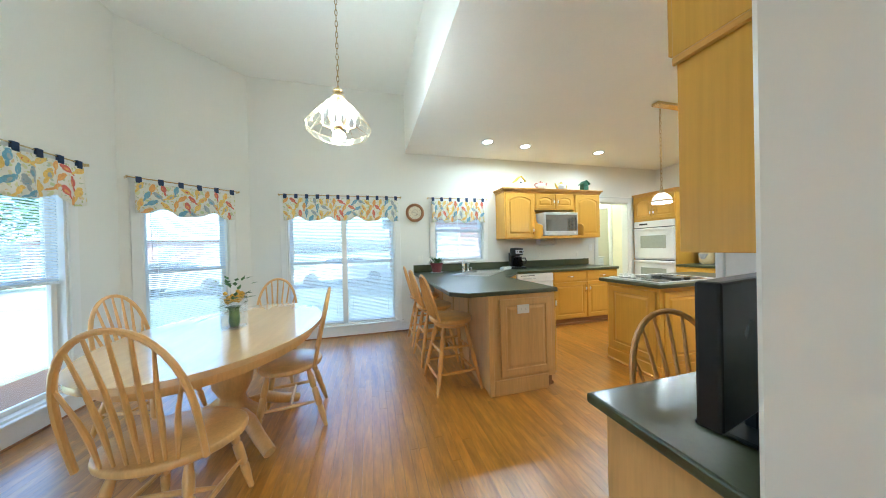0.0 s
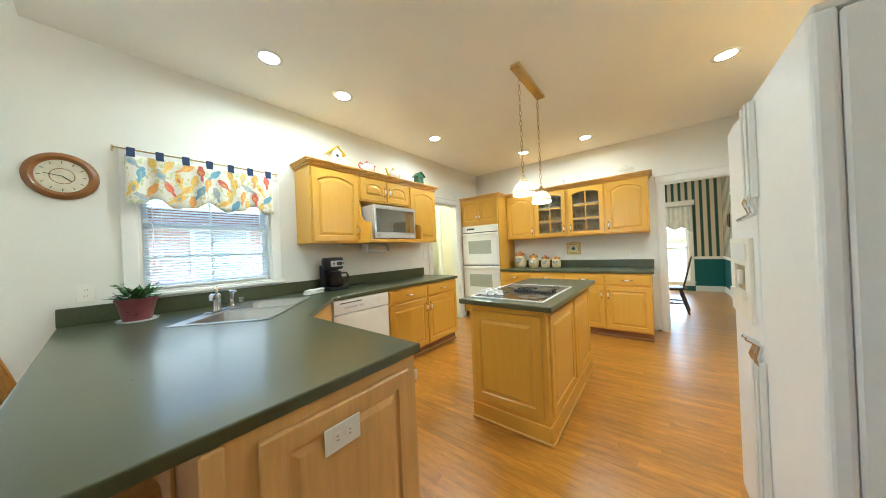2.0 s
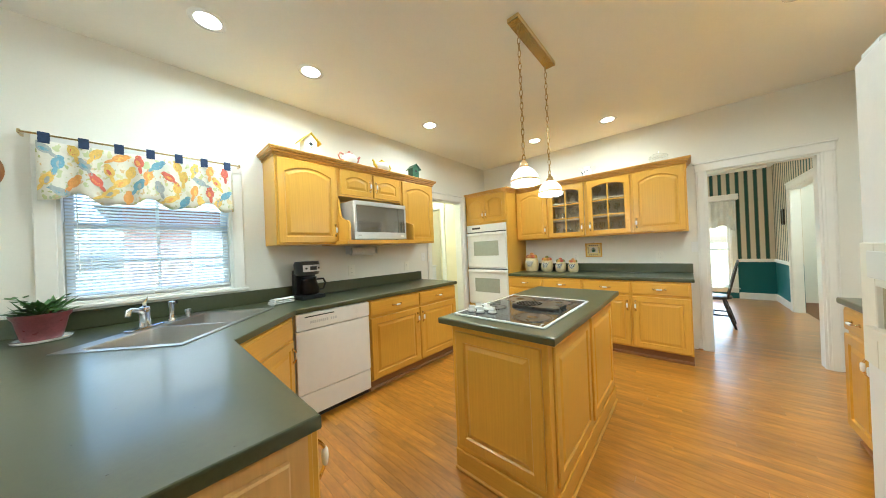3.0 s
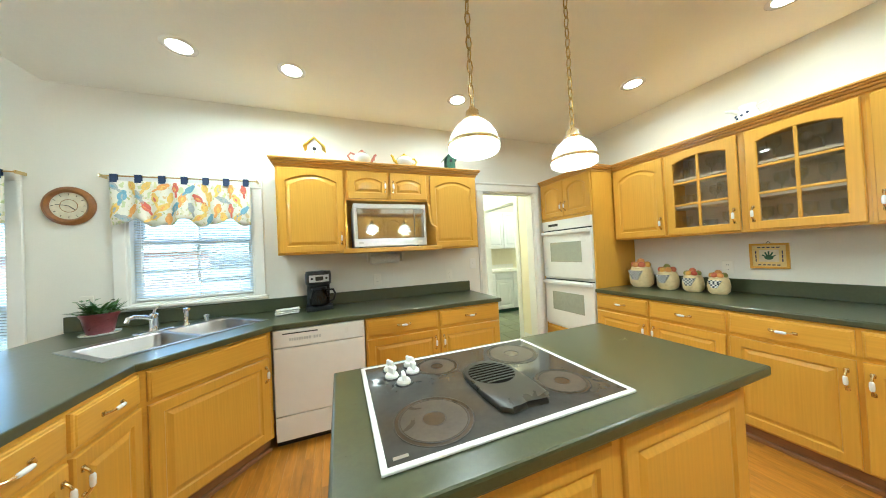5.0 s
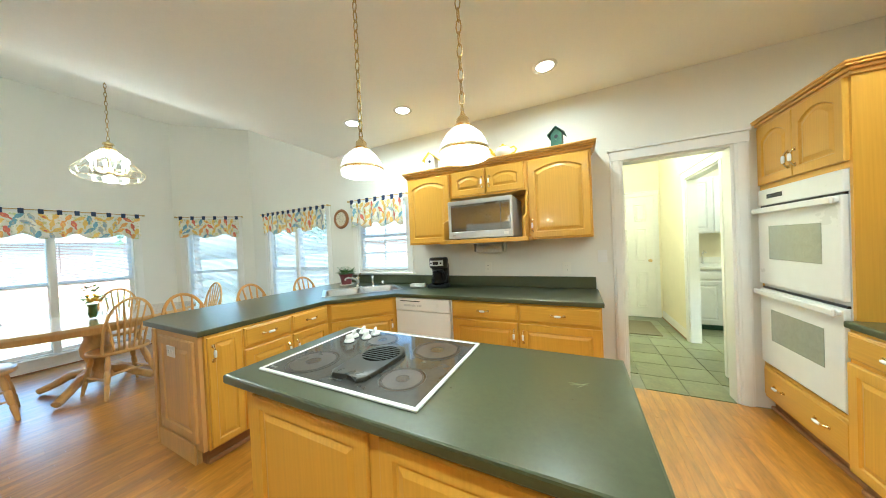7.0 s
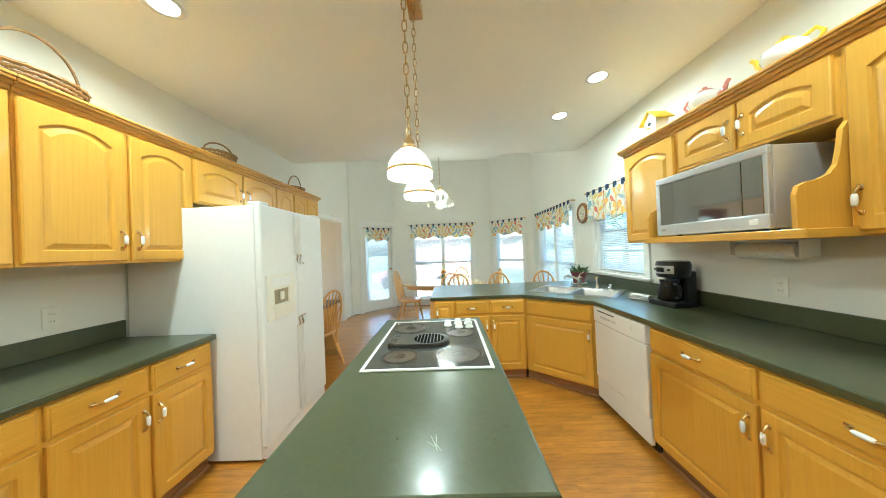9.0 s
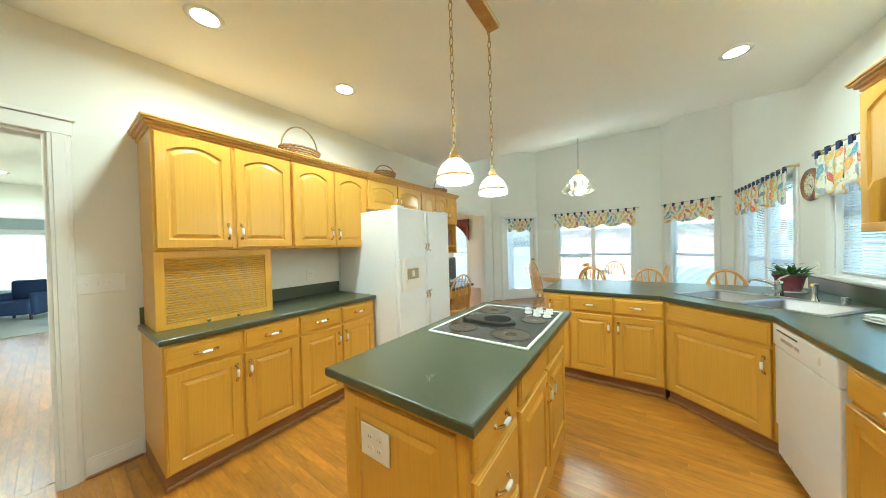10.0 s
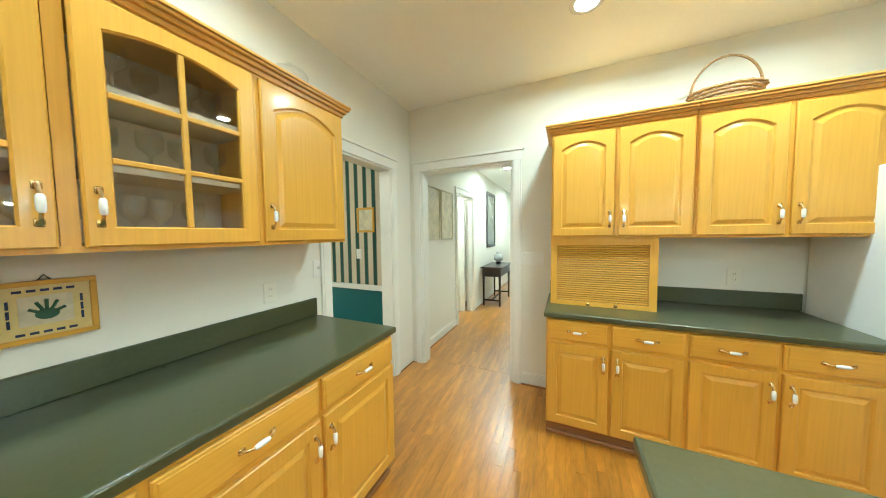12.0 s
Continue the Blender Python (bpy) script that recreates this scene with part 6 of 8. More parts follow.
# ---- desk corner ----
def desk():
    e = empty("built_in_desk", pose(0, 0, 0), "built-in desk with a dark green laminate top and oak sides", "desk")
    part("desktop", slab([(0.74, YR + 0.002), (1.83, YR + 0.002), (1.83, 0.79), (0.74, 0.79)], 0.722, 0.76, 0.008, 2), "green", e, "dark green laminate top")
    part("side_panel", box(0.775, 0.80, YR + 0.004, 0.745, 0.0, 0.7215, 0.002), "oak_pale", e)
    part("side_panel", box(1.79, 1.815, YR + 0.004, 0.745, 0.0, 0.7215, 0.002), "oak_pale", e)
    part("pencil_drawer", drawer_front(0.94, 0.11), "oak_h", e, m=pose(1.765, 0.72, 0.60, 0, 0, 180))
    part("modesty_panel", box(0.80, 1.79, YR + 0.004, YR + 0.02, 0.25, 0.7215), "oak_pale", e)
    h = empty("desk_hutch", pose(0, 0, 0), "oak open bookshelf hutch over the desk, holding books", "shelf")
    x0, x1, y0, y1, z0, z1 = 0.742, 1.679, YR + 0.002, 0.49, 1.25, 1.718
    part("side", box(x0, x0 + 0.02, y0, y1, z0, z1, 0.002), "oak_v", h)
    part("side", box(x1 - 0.02, x1, y0, y1, z0, z1, 0.002), "oak_v", h)
    part("divider", box(1.05, 1.066, y0, y1 - 0.01, z0 + 0.02, z1), "oak_v", h)
    part("shelf", box(x0 + 0.02, x1 - 0.02, y0, y1 - 0.005, z0, z0 + 0.02, 0.002), "oak_h", h)
    part("shelf", box(x0 + 0.02, x1 - 0.02, y0, y1 - 0.01, 1.36, 1.376, 0.002), "oak_h", h)
    part("light_rail", box(x0 - 0.010, x0 - 0.0002, y0, y1 + 0.006, 1.695, 1.717, 0.004), "oak_trim", h)
    part("back", box(x0 + 0.02, x1 - 0.02, y0, y0 + 0.008, z0 + 0.02, z1), "oak_v", h)
    rnd = random.Random(12)
    x = 0.77
    while x < 1.01:
        w, hh = rnd.uniform(0.016, 0.04), rnd.uniform(0.20, 0.29)
        b = empty("book", pose(x, 0.42, 1.3765), rnd.choice(("upright book with a worn cloth spine on the hutch shelf",)), "book", "books in the hutch")
        part("cover", boxes((0, 0.002, -0.16, 0.0, 0, hh), (w - 0.002, w, -0.16, 0.0, 0, hh), (0.002, w - 0.002, -0.003, 0.0, 0, hh)), "books", b)
        part("pages", box(0.002, w - 0.002, -0.155, -0.003, 0.003, hh - 0.003), "paper", b)
        x += w + 0.002
    for xx in (0.81, 0.90, 0.99):
        j = empty("small_jar", pose(xx, 0.30, 1.2705), "small white ceramic jar on the hutch shelf", "jar", "jars in the hutch")
        part("jar", lathe([(0.028, 0), (0.034, 0.01), (0.034, 0.05), (0.026, 0.06)], 16), "ceramic", j, smooth=True)
        part("lid", lathe([(0.028, 0.0605), (0.028, 0.07), (0.008, 0.074), (0.0, 0.082)], 16), "clockwood", j, "brown lid", smooth=True)
    mo = empty("computer_monitor", pose(1.03, 0.53, 0.7605, 0, 0, 190), "black flat computer monitor on the desk", "monitor")
    part("housing", box(-0.26, 0.26, 0.0, 0.05, 0.07, 0.42, 0.008, 2), "black", mo)
    part("screen", box(-0.24, 0.24, -0.003, 0.0, 0.09, 0.40), "screen", mo, "dark switched-off screen")
    part("stand", boxes((-0.04, 0.04, 0.015, 0.04, 0.012, 0.07), (-0.12, 0.12, -0.06, 0.10, 0.0, 0.012), bevel=0.003), "black", mo)
    k = empty("keyboard", pose(1.42, 0.60, 0.7605, 0, 0, 180), "black computer keyboard on the desk", "keyboard")
    part("base", box(-0.21, 0.21, -0.065, 0.065, 0.0, 0.016, 0.004), "black", k)
    part("keys", boxes(*[(-0.2 + i * 0.0268, -0.176 + i * 0.0268, -0.055 + j * 0.028, -0.031 + j * 0.028, 0.0155, 0.021) for i in range(15) for j in range(4)]), "navy", k)


desk()

# ---- things on cabinets and counters ----
def birdhouse(x, y, z, turn, wall_mat, roof_mat, label, w=0.105, h=0.10):
    e = empty("birdhouse", pose(x, y, z, 0, 0, turn), label, "birdhouse", "decorative birdhouses")
    a, d = w / 2, 0.05
    prof = [(-a * 0.8, 0), (a * 0.8, 0), (a * 0.8, h), (0, h + a * 0.9), (-a * 0.8, h)]
    part("body", loops([[(px, -d, pz) for px, pz in prof], [(px, d, pz) for px, pz in prof]]), wall_mat, e)
    for s in (-1, 1):
        part("roof", loops([[(0, yy, h + a * 1.02), (s * a * 1.25, yy, h - a * 0.12), (s * a * 1.25, yy, h - a * 0.26), (0, yy, h + a * 0.88)] for yy in (-d - 0.02, d + 0.02)]), roof_mat, e)
    part("entrance", lathe([(0.0, 0), (0.014, 0.0), (0.016, 0.003)], 16), "black", e, m=pose(0, -d - 0.0005, h * 0.75, 90))
    part("perch", tube([(0, -d, h * 0.5), (0, -d - 0.03, h * 0.5)], 0.004, 8), roof_mat, e)
    part("base", box(-a, a, -d - 0.02, d + 0.01, 0.0, 0.008, 0.002), roof_mat, e)
    return e


TOP = CAB1 + 0.0685
birdhouse(2.40, 3.96, TOP, 0, "ceramic", "yellow", "white birdhouse with a yellow roof on the cabinet top", 0.14, 0.125)
birdhouse(3.69, 3.97, TOP, -6, "dkgreen", "dkgreen", "dark green wooden birdhouse on the cabinet top", 0.115, 0.125)


def teapot(x, y, z, turn, body, trim_, label):
    e = empty("teapot", pose(x, y, z, 0, 0, turn) @ Matrix.Scale(1.22, 4), label, "teapot", "teapots")
    part("body", lathe([(0.035, 0), (0.055, 0.012), (0.068, 0.04), (0.062, 0.065), (0.04, 0.082), (0.03, 0.084)], 22), body, e, smooth=True)
    part("lid", lathe([(0.034, 0.084), (0.028, 0.094), (0.010, 0.10), (0.011, 0.110), (0.0, 0.115)], 18), trim_, e, smooth=True)
    part("spout", tube([(0.055, 0, 0.03), (0.085, 0, 0.05), (0.095, 0, 0.078), (0.108, 0, 0.09)], [0.015, 0.012, 0.009, 0.008], 8), trim_, e, smooth=True)
    part("handle", tube([(-0.05, 0, 0.07), (-0.085, 0, 0.08), (-0.105, 0, 0.055), (-0.09, 0, 0.03), (-0.058, 0, 0.022)], 0.007, 8), trim_, e, smooth=True)


M["rose"] = mat("rose_glaze", (0.62, 0.25, 0.20), 0.25, vary=0.2, scale=(40, 40, 40))
teapot(2.80, 3.955, TOP, 8, "ceramic", "rose", "white teapot with a pink handle and lid on the cabinet")
teapot(3.20, 3.955, TOP, 185, "ceramic", "yellow", "white teapot with a yellow handle and lid on the cabinet")


def basket(x, y, z, w, d, h, hoop, turn, label):
    """A shallow cane basket woven of stacked, wavy coils, with a hooped handle."""
    e = empty("cane_basket", pose(x, y, z, 0, 0, turn), label, "basket", "cane baskets")
    bm = bmesh.new()
    for k in range(6):
        t = k / 5
        pts = []
        for i in range(40):
            a = 2 * math.pi * i / 40
            wob = 1 + 0.03 * (1 if (i + k) % 2 else -1)
            pts.append((w * (0.72 + 0.28 * t) * math.cos(a) * wob, d * (0.72 + 0.28 * t) * math.sin(a) * wob, 0.008 + h * t))
        add_tube(bm, pts, h / 9, 6, closed=True)
    part("weave", bm, "basket", e, smooth=True)
    part("base", slab([(w * 0.72 * math.cos(2 * math.pi * i / 24), d * 0.72 * math.sin(2 * math.pi * i / 24)) for i in range(24)], 0.0, 0.008), "basket", e)
    part("handle", tube([(-w * math.cos(math.pi * i / 18), 0.15 * d * math.sin(math.pi * i / 18), h + hoop * math.sin(math.pi * i / 18)) for i in range(19)], 0.007, 7), "basket", e, "bent cane handle", smooth=True)


basket(3.22, 0.31, TOP, 0.18, 0.13, 0.10, 0.22, 5, "wide shallow cane basket with a tall hoop handle")
basket(2.12, 0.29, TOP, 0.14, 0.10, 0.12, 0.10, -8, "small round cane basket with a short handle")
basket(0.92, 0.29, TOP, 0.15, 0.11, 0.09, 0.17, 0, "cane basket with a hoop handle near the cabinet end")


def canister(y, s, label):
    e = empty("canister", pose(5.50, y, CT + 0.0005, 0, 0, -90), label, "canister", "apple canisters")
    part("jar", lathe([(0.055 * s, 0), (0.074 * s, 0.025 * s), (0.079 * s, 0.075 * s), (0.073 * s, 0.125 * s), (0.064 * s, 0.144 * s)], 24, ribs=12, rib=0.02), "cream_cer", e, smooth=True)
    part("bow", loops([[(-0.05 * s, -0.080 * s, 0.130 * s), (0.05 * s, -0.080 * s, 0.130 * s), (0.02 * s, -0.087 * s, 0.06 * s), (-0.02 * s, -0.087 * s, 0.06 * s)], [(-0.05 * s, -0.058 * s, 0.130 * s), (0.05 * s, -0.058 * s, 0.130 * s), (0.02 * s, -0.07 * s, 0.06 * s), (-0.02 * s, -0.07 * s, 0.06 * s)]]), "check", e, "black and white checked band")
    lid = part("lid", lathe([(0.066 * s, 0.145 * s), (0.068 * s, 0.152 * s), (0.05 * s, 0.162 * s), (0.0, 0.168 * s)], 24), "cream_cer", e, smooth=True)
    for i in range(8):
        a = 2 * math.pi * i / 7
        rr = 0.042 * s if i < 7 else 0
        bm = bmesh.new()
        bmesh.ops.create_uvsphere(bm, u_segments=10, v_segments=7, radius=0.026 * s, matrix=Matrix.Translation((rr * math.cos(a), rr * math.sin(a), (0.172 if i < 7 else 0.198) * s)))
        part("fruit", bm, "apple", lid, "small glazed fruit", smooth=True)


canister(3.26, 1.32, "large cream ceramic canister topped with apples")
canister(3.02, 1.08, "cream ceramic canister topped with fruit")
canister(2.82, 0.94, "small cream ceramic canister topped with fruit")
canister(2.645, 0.89, "smallest cream ceramic canister topped with fruit")


def hand_print():
    e = empty("framed_handprint_tile", pose(XF - 0.001, 2.415, 1.195, 0, 0, -90), "small yellow framed tile with a green handprint, leaning on the wall", "picture")
    w, h = 0.105, 0.098
    part("frame", boxes((-w, w, -0.018, 0, h - 0.016, h), (-w, w, -0.018, 0, -h, -h + 0.016), (-w, -w + 0.016, -0.018, 0, -h + 0.016, h - 0.016), (w - 0.016, w, -0.018, 0, -h + 0.016, h - 0.016), bevel=0.002), "oak_h", e, "oak frame")
    part("tile", box(-w + 0.016, w - 0.016, -0.010, 0, -h + 0.016, h - 0.016), "yellow_tile", e)
    part("field", box(-0.052, 0.052, -0.0115, -0.0102, -0.045, 0.048), "paper", e)
    bm = slab([(0.024 * math.cos(2 * math.pi * i / 14), 0.018 * math.sin(2 * math.pi * i / 14)) for i in range(14)], 0, 0.001)
    for i, (a, l) in enumerate(((25, 0.040), (62, 0.046), (90, 0.048), (116, 0.045), (150, 0.040))):
        c, s = math.cos(radians(a)), math.sin(radians(a))
        add_tube(bm, [(0.015 * c, 0.012 * s, 0.0005), (l * c, l * s, 0.0005)], 0.0045, 6)
    part("print", bm, "dkgreen", e, "green handprint", m=pose(0, -0.0118, -0.012, 90))
    for zz in (0.066, -0.070):
        for i in range(5):
            part("lettering_bar", box(-0.06 + i * 0.025, -0.043 + i * 0.025, -0.0112, -0.0101, zz - 0.004, zz + 0.004), "navy", e)
    for s in (-1, 1):
        for i in range(3):
            part("lettering_bar", box(s * 0.07 - 0.003, s * 0.07 + 0.003, -0.0112, -0.0101, -0.045 + i * 0.03, -0.02 + i * 0.03), "navy", e)
    part("hanger", tube([(-0.012, -0.006, h), (0, -0.006, h + 0.018), (0.012, -0.006, h)], 0.002, 6), "black", e)


M["yellow_tile"] = mat("pale_yellow_glaze", (0.70, 0.56, 0.22), 0.3, vary=0.1, scale=(20, 20, 20))
hand_print()


def coffee_maker():
    e = empty("coffee_maker", pose(2.378, 4.055, CT + 0.0005, 0, 0, 8) @ Matrix.Diagonal((1.12, 1.12, 1.02, 1)), "black drip coffee maker with a glass carafe", "coffee maker")
    part("base", slab([(-0.095, -0.10), (0.095, -0.10), (0.10, 0.0), (0.09, 0.09), (-0.09, 0.09), (-0.10, 0.0)], 0.0, 0.035, 0.006, 2), "black", e)
    part("column", box(-0.085, 0.085, 0.02, 0.088, 0.034, 0.26, 0.01, 2), "black", e)
    part("head", lathe([(0.085, 0.215), (0.095, 0.23), (0.098, 0.31), (0.09, 0.335), (0.0, 0.34)], 26), "black", e, smooth=True)
    part("control_band", loops([[(0.099 * math.sin(a), -0.099 * math.cos(a), z) for a in [-0.8 + 1.6 * i / 10 for i in range(11)]] + [(0.093 * math.sin(a), -0.093 * math.cos(a), z) for a in [0.8 - 1.6 * i / 10 for i in range(11)]] for z in (0.245, 0.305)]), "silver", e, "silver control band")
    part("display", box(-0.028, 0.028, -0.103, -0.097, 0.258, 0.292, 0.002), "black", e)
    part("button", lathe([(0.009, 0), (0.009, 0.006), (0.0, 0.007)], 12), "black", e, m=pose(-0.05, -0.086, 0.275, 90, 0, -30))
    part("button", lathe([(0.009, 0), (0.009, 0.006), (0.0, 0.007)], 12), "black", e, m=pose(0.05, -0.086, 0.275, 90, 0, 30))
    c = part("carafe", lathe([(0.055, 0.037), (0.072, 0.05), (0.074, 0.10), (0.055, 0.16), (0.05, 0.175)], 24), M["darkglass"], e, "dark glass carafe", m=pose(0, -0.03, 0), smooth=True)
    part("carafe_lid", lathe([(0.056, 0.176), (0.056, 0.195), (0.0, 0.20)], 20), "black", c, smooth=True)
    part("carafe_handle", tube([(0.05, -0.02, 0.17), (0.10, -0.04, 0.17), (0.115, -0.045, 0.13), (0.10, -0.04, 0.08), (0.07, -0.03, 0.07)], 0.009, 8), "black", c, smooth=True)


M["darkglass"] = glass("coffee_carafe_glass", (0.25, 0.22, 0.2), 0.02)
coffee_maker()
_t1 = empty("folded_dish_towel", pose(2.13, 3.98, CT + 0.0005, 0, 0, 15), "folded white dish towel beside the coffee maker", "towel")
for _k in range(3):
    _b = bmesh.new()
    _rows = []
    for _i in range(13):
        _u = -0.085 + 0.17 * _i / 12
        _rows.append([(_u + 0.004 * _k, 0.05 * math.cos(_a) * (1 - 0.07 * _k) + 0.004 * math.sin(40 * _u + _k), 0.0145 * _k + 0.009 + 0.0085 * math.sin(_a) + 0.002 * math.sin(55 * _u + 2 * _k) * max(0, math.sin(_a))) for _a in [2 * math.pi * _j / 16 for _j in range(16)]])
    part("fold", loops(_rows), "towel", _t1, smooth=True)


def paper_towel():
    e = empty("paper_towel_holder", pose(2.985, YW - 0.13, CAB0 - 0.0125), "white under-cabinet paper towel holder with a roll", "paper towel holder")
    part("bracket", boxes((-0.17, -0.162, -0.05, 0.05, -0.09, -0.001), (0.162, 0.17, -0.05, 0.05, -0.09, -0.001), (-0.17, 0.17, -0.05, 0.05, -0.006, -0.0005), bevel=0.002), "white", e)
    part("roll", lathe([(0.045, -0.14), (0.045, 0.14)], 24), "towel", e, "white paper roll", m=pose(0, 0, -0.06, 0, 90), smooth=True)


paper_towel()


def plant():
    e = empty("potted_plant", pose(0.985, 3.99, CT + 0.0005), "leafy potted plant in a dark red pot on a white saucer", "potted plant")
    part("saucer", lathe([(0.07, 0), (0.095, 0.004), (0.10, 0.016), (0.094, 0.016), (0.085, 0.008), (0.0, 0.008)], 28), "ceramic", e, "white saucer", smooth=True)
    part("pot", lathe([(0.06, 0.0085), (0.066, 0.02), (0.085, 0.12), (0.095, 0.135), (0.098, 0.15), (0.09, 0.15), (0.08, 0.13), (0.0, 0.125)], 28, ribs=4, rib=0.035), "pot", e, smooth=True)
    rnd = random.Random(21)
    bm = bmesh.new()
    for i in range(70):
        a, r = rnd.uniform(0, 6.28), rnd.uniform(0.0, 0.075)
        add_leaf(bm, (r * math.cos(a), r * math.sin(a), 0.13 + rnd.uniform(0, 0.05)), a + rnd.uniform(-0.5, 0.5), rnd.uniform(-0.05, 1.25), rnd.uniform(0.05, 0.11), rnd.uniform(0.012, 0.022))
    for i in range(5):
        a = rnd.uniform(0, 6.28)
        for k in range(5):
            add_leaf(bm, (0.11 * math.cos(a) * k / 5, 0.11 * math.sin(a) * k / 5, 0.16 + 0.018 * k), a + (1 if k % 2 else -1), 0.4, 0.045, 0.012)
    part("leaves", bm, "leaf", e)


plant()


def wall_clock():
    e = empty("wall_clock", pose(0.71, YW - 0.0005, 1.825, 90), "round wooden wall clock with a cream dial", "clock")
    part("rim", lathe([(0.10, 0.0), (0.142, 0.0), (0.145, 0.012), (0.135, 0.028), (0.118, 0.034), (0.104, 0.026), (0.10, 0.016)], 48, cap=False), "clockwood", e, "reddish wooden rim", smooth=True)
    d = part("dial", lathe([(0.0, 0.016), (0.101, 0.016), (0.101, 0.001), (0.0, 0.001)], 40), "paper", e, "cream dial")
    bm = bmesh.new()
    for i in range(12):
        a = 2 * math.pi * i / 12
        add_tube(bm, [(0.078 * math.sin(a), 0.078 * math.cos(a), 0.017), (0.092 * math.sin(a), 0.092 * math.cos(a), 0.017)], 0.002, 5)
    part("hour_marks", bm, "walnut", d)
    part("hour_hand", tube([(0, 0, 0.019), (0.035, -0.03, 0.019)], 0.0028, 5), "black", d)
    part("minute_hand", tube([(0, 0, 0.021), (-0.068, 0.01, 0.021)], 0.002, 5), "black", d)
    bm = lathe([(0.045, 0.0165), (0.046, 0.0172), (0.048, 0.0172), (0.049, 0.0165)], 30)
    part("inner_ring", bm, "clockwood", d)


wall_clock()


def plate(x, y, z, turn, holes, label, gang=1):
    """A switch or socket plate; holes: how it is fitted."""
    e = empty("wall_switch" if holes == "switch" else "wall_socket", pose(x, y, z, 0, 0, turn), label, "switch" if holes == "switch" else "socket", "wall plates")
    w = 0.036 * gang + 0.002
    part("plate", box(-w, w, -0.006, -0.0005, -0.058, 0.058, 0.002), "white" if holes == "switch" else "plastic", e)
    for i in range(gang):
        cx = (i - (gang - 1) / 2) * 0.046
        if holes == "switch":
            part("toggle", box(cx - 0.005, cx + 0.005, -0.016, -0.006, -0.004, 0.014, 0.001), "white", e)
        else:
            for zz in (-0.02, 0.02):
                o = part("receptacle", lathe([(0.016, 0.0), (0.016, 0.002), (0.0, 0.0022)], 16), "plastic", e, m=pose(cx, -0.006, zz, 90))
                part("slots", boxes((-0.007, -0.005, -0.004, 0.004, 0.002, 0.0026), (0.005, 0.007, -0.004, 0.004, 0.002, 0.0026)), "black", o)
    return e


plate(0.78, YW, 1.09, 0, "socket", "ivory double socket on the window wall")
plate(2.92, YW, 1.10, 0, "socket", "ivory double socket over the worktop")
plate(3.72, YW, 1.09, 0, "socket", "ivory double socket over the worktop")
plate(4.03, YW, 1.20, 0, "switch", "white light switch beside the utility door")
plate(4.42, YR, 1.19, 180, "switch", "white triple light switch beside the hall door", 3)
plate(XF, 1.345, 1.20, -90, "switch", "white light switch beside the dining opening")
plate(XF, 1.68, 1.10, -90, "socket", "ivory double socket over the far worktop")
plate(XF, 2.66, 1.10, -90, "socket", "ivory double socket over the far worktop")
plate(3.05, YR, 1.10, 180, "socket", "ivory double socket beside the appliance garage")
_p = plate(1.29, 2.097, 0.725, 0, "socket", "ivory socket plate set sideways in the bar's end panel", 1)
_p.matrix_basis = pose(1.29, 2.0965, 0.725, 0, 90, 0)
plate(3.934, 2.10, 0.66, 90, "socket", "ivory double socket in the island's end", 2)
plate(-1.25, YR, 1.2, 180, "switch", "white light switch beside the den opening")


def pitcher_dish():
    e = empty("glass_pitcher", pose(5.52, 2.42, TOP + 0.0125, 0, 0, -60), "white glass pitcher with blue flowers standing on a board", "pitcher")
    part("body", lathe([(0.05, 0), (0.06, 0.02), (0.065, 0.06), (0.045, 0.11), (0.05, 0.14), (0.046, 0.14), (0.04, 0.11), (0.0, 0.01)], 22), "ceramic", e, smooth=True)
    part("handle", tube([(0.045, 0, 0.13), (0.10, 0, 0.15), (0.12, 0, 0.10), (0.06, 0, 0.04)], 0.006, 8), "ceramic", e, smooth=True)
    part("spout", tube([(-0.04, 0, 0.09), (-0.08, 0, 0.12), (-0.12, 0, 0.13)], [0.018, 0.012, 0.008], 8), "ceramic", e, smooth=True)
    bm = bmesh.new()
    for i in range(6):
        bmesh.ops.create_icosphere(bm, subdivisions=1, radius=0.010, matrix=Matrix.Translation((0.063 * math.cos(i * 0.5 + 2), 0.063 * math.sin(i * 0.5 + 2), 0.05 + 0.012 * (i % 3))))
    part("painted_flowers", bm, "navy", e)
    b = tagged(part("serving_board", slab([(0.13 * math.cos(2 * math.pi * i / 28), 0.21 * math.sin(2 * math.pi * i / 28)) for i in range(28)], 0.0, 0.012, 0.004), "oak_pale", None, m=pose(5.52, 2.42, TOP), smooth=True), "pale oval serving board on the cabinet top", "board")
    d = empty("glass_cake_dome", pose(5.50, 1.64, TOP), "clear cut-glass dish with a lid on the cabinet top", "glass dish")
    part("bowl", lathe([(0.05, 0), (0.07, 0.01), (0.09, 0.06), (0.095, 0.08), (0.0955, 0.081)], 20, ribs=10, rib=0.03, cap=False), "crystal", d)
    part("lid", lathe([(0.094, 0.081), (0.08, 0.105), (0.03, 0.125), (0.012, 0.13), (0.016, 0.15), (0.0, 0.155)], 20, ribs=10, rib=0.03), "crystal", d)


pitcher_dish()
# ---- dining room beyond the far wall ----
DX = 9.78


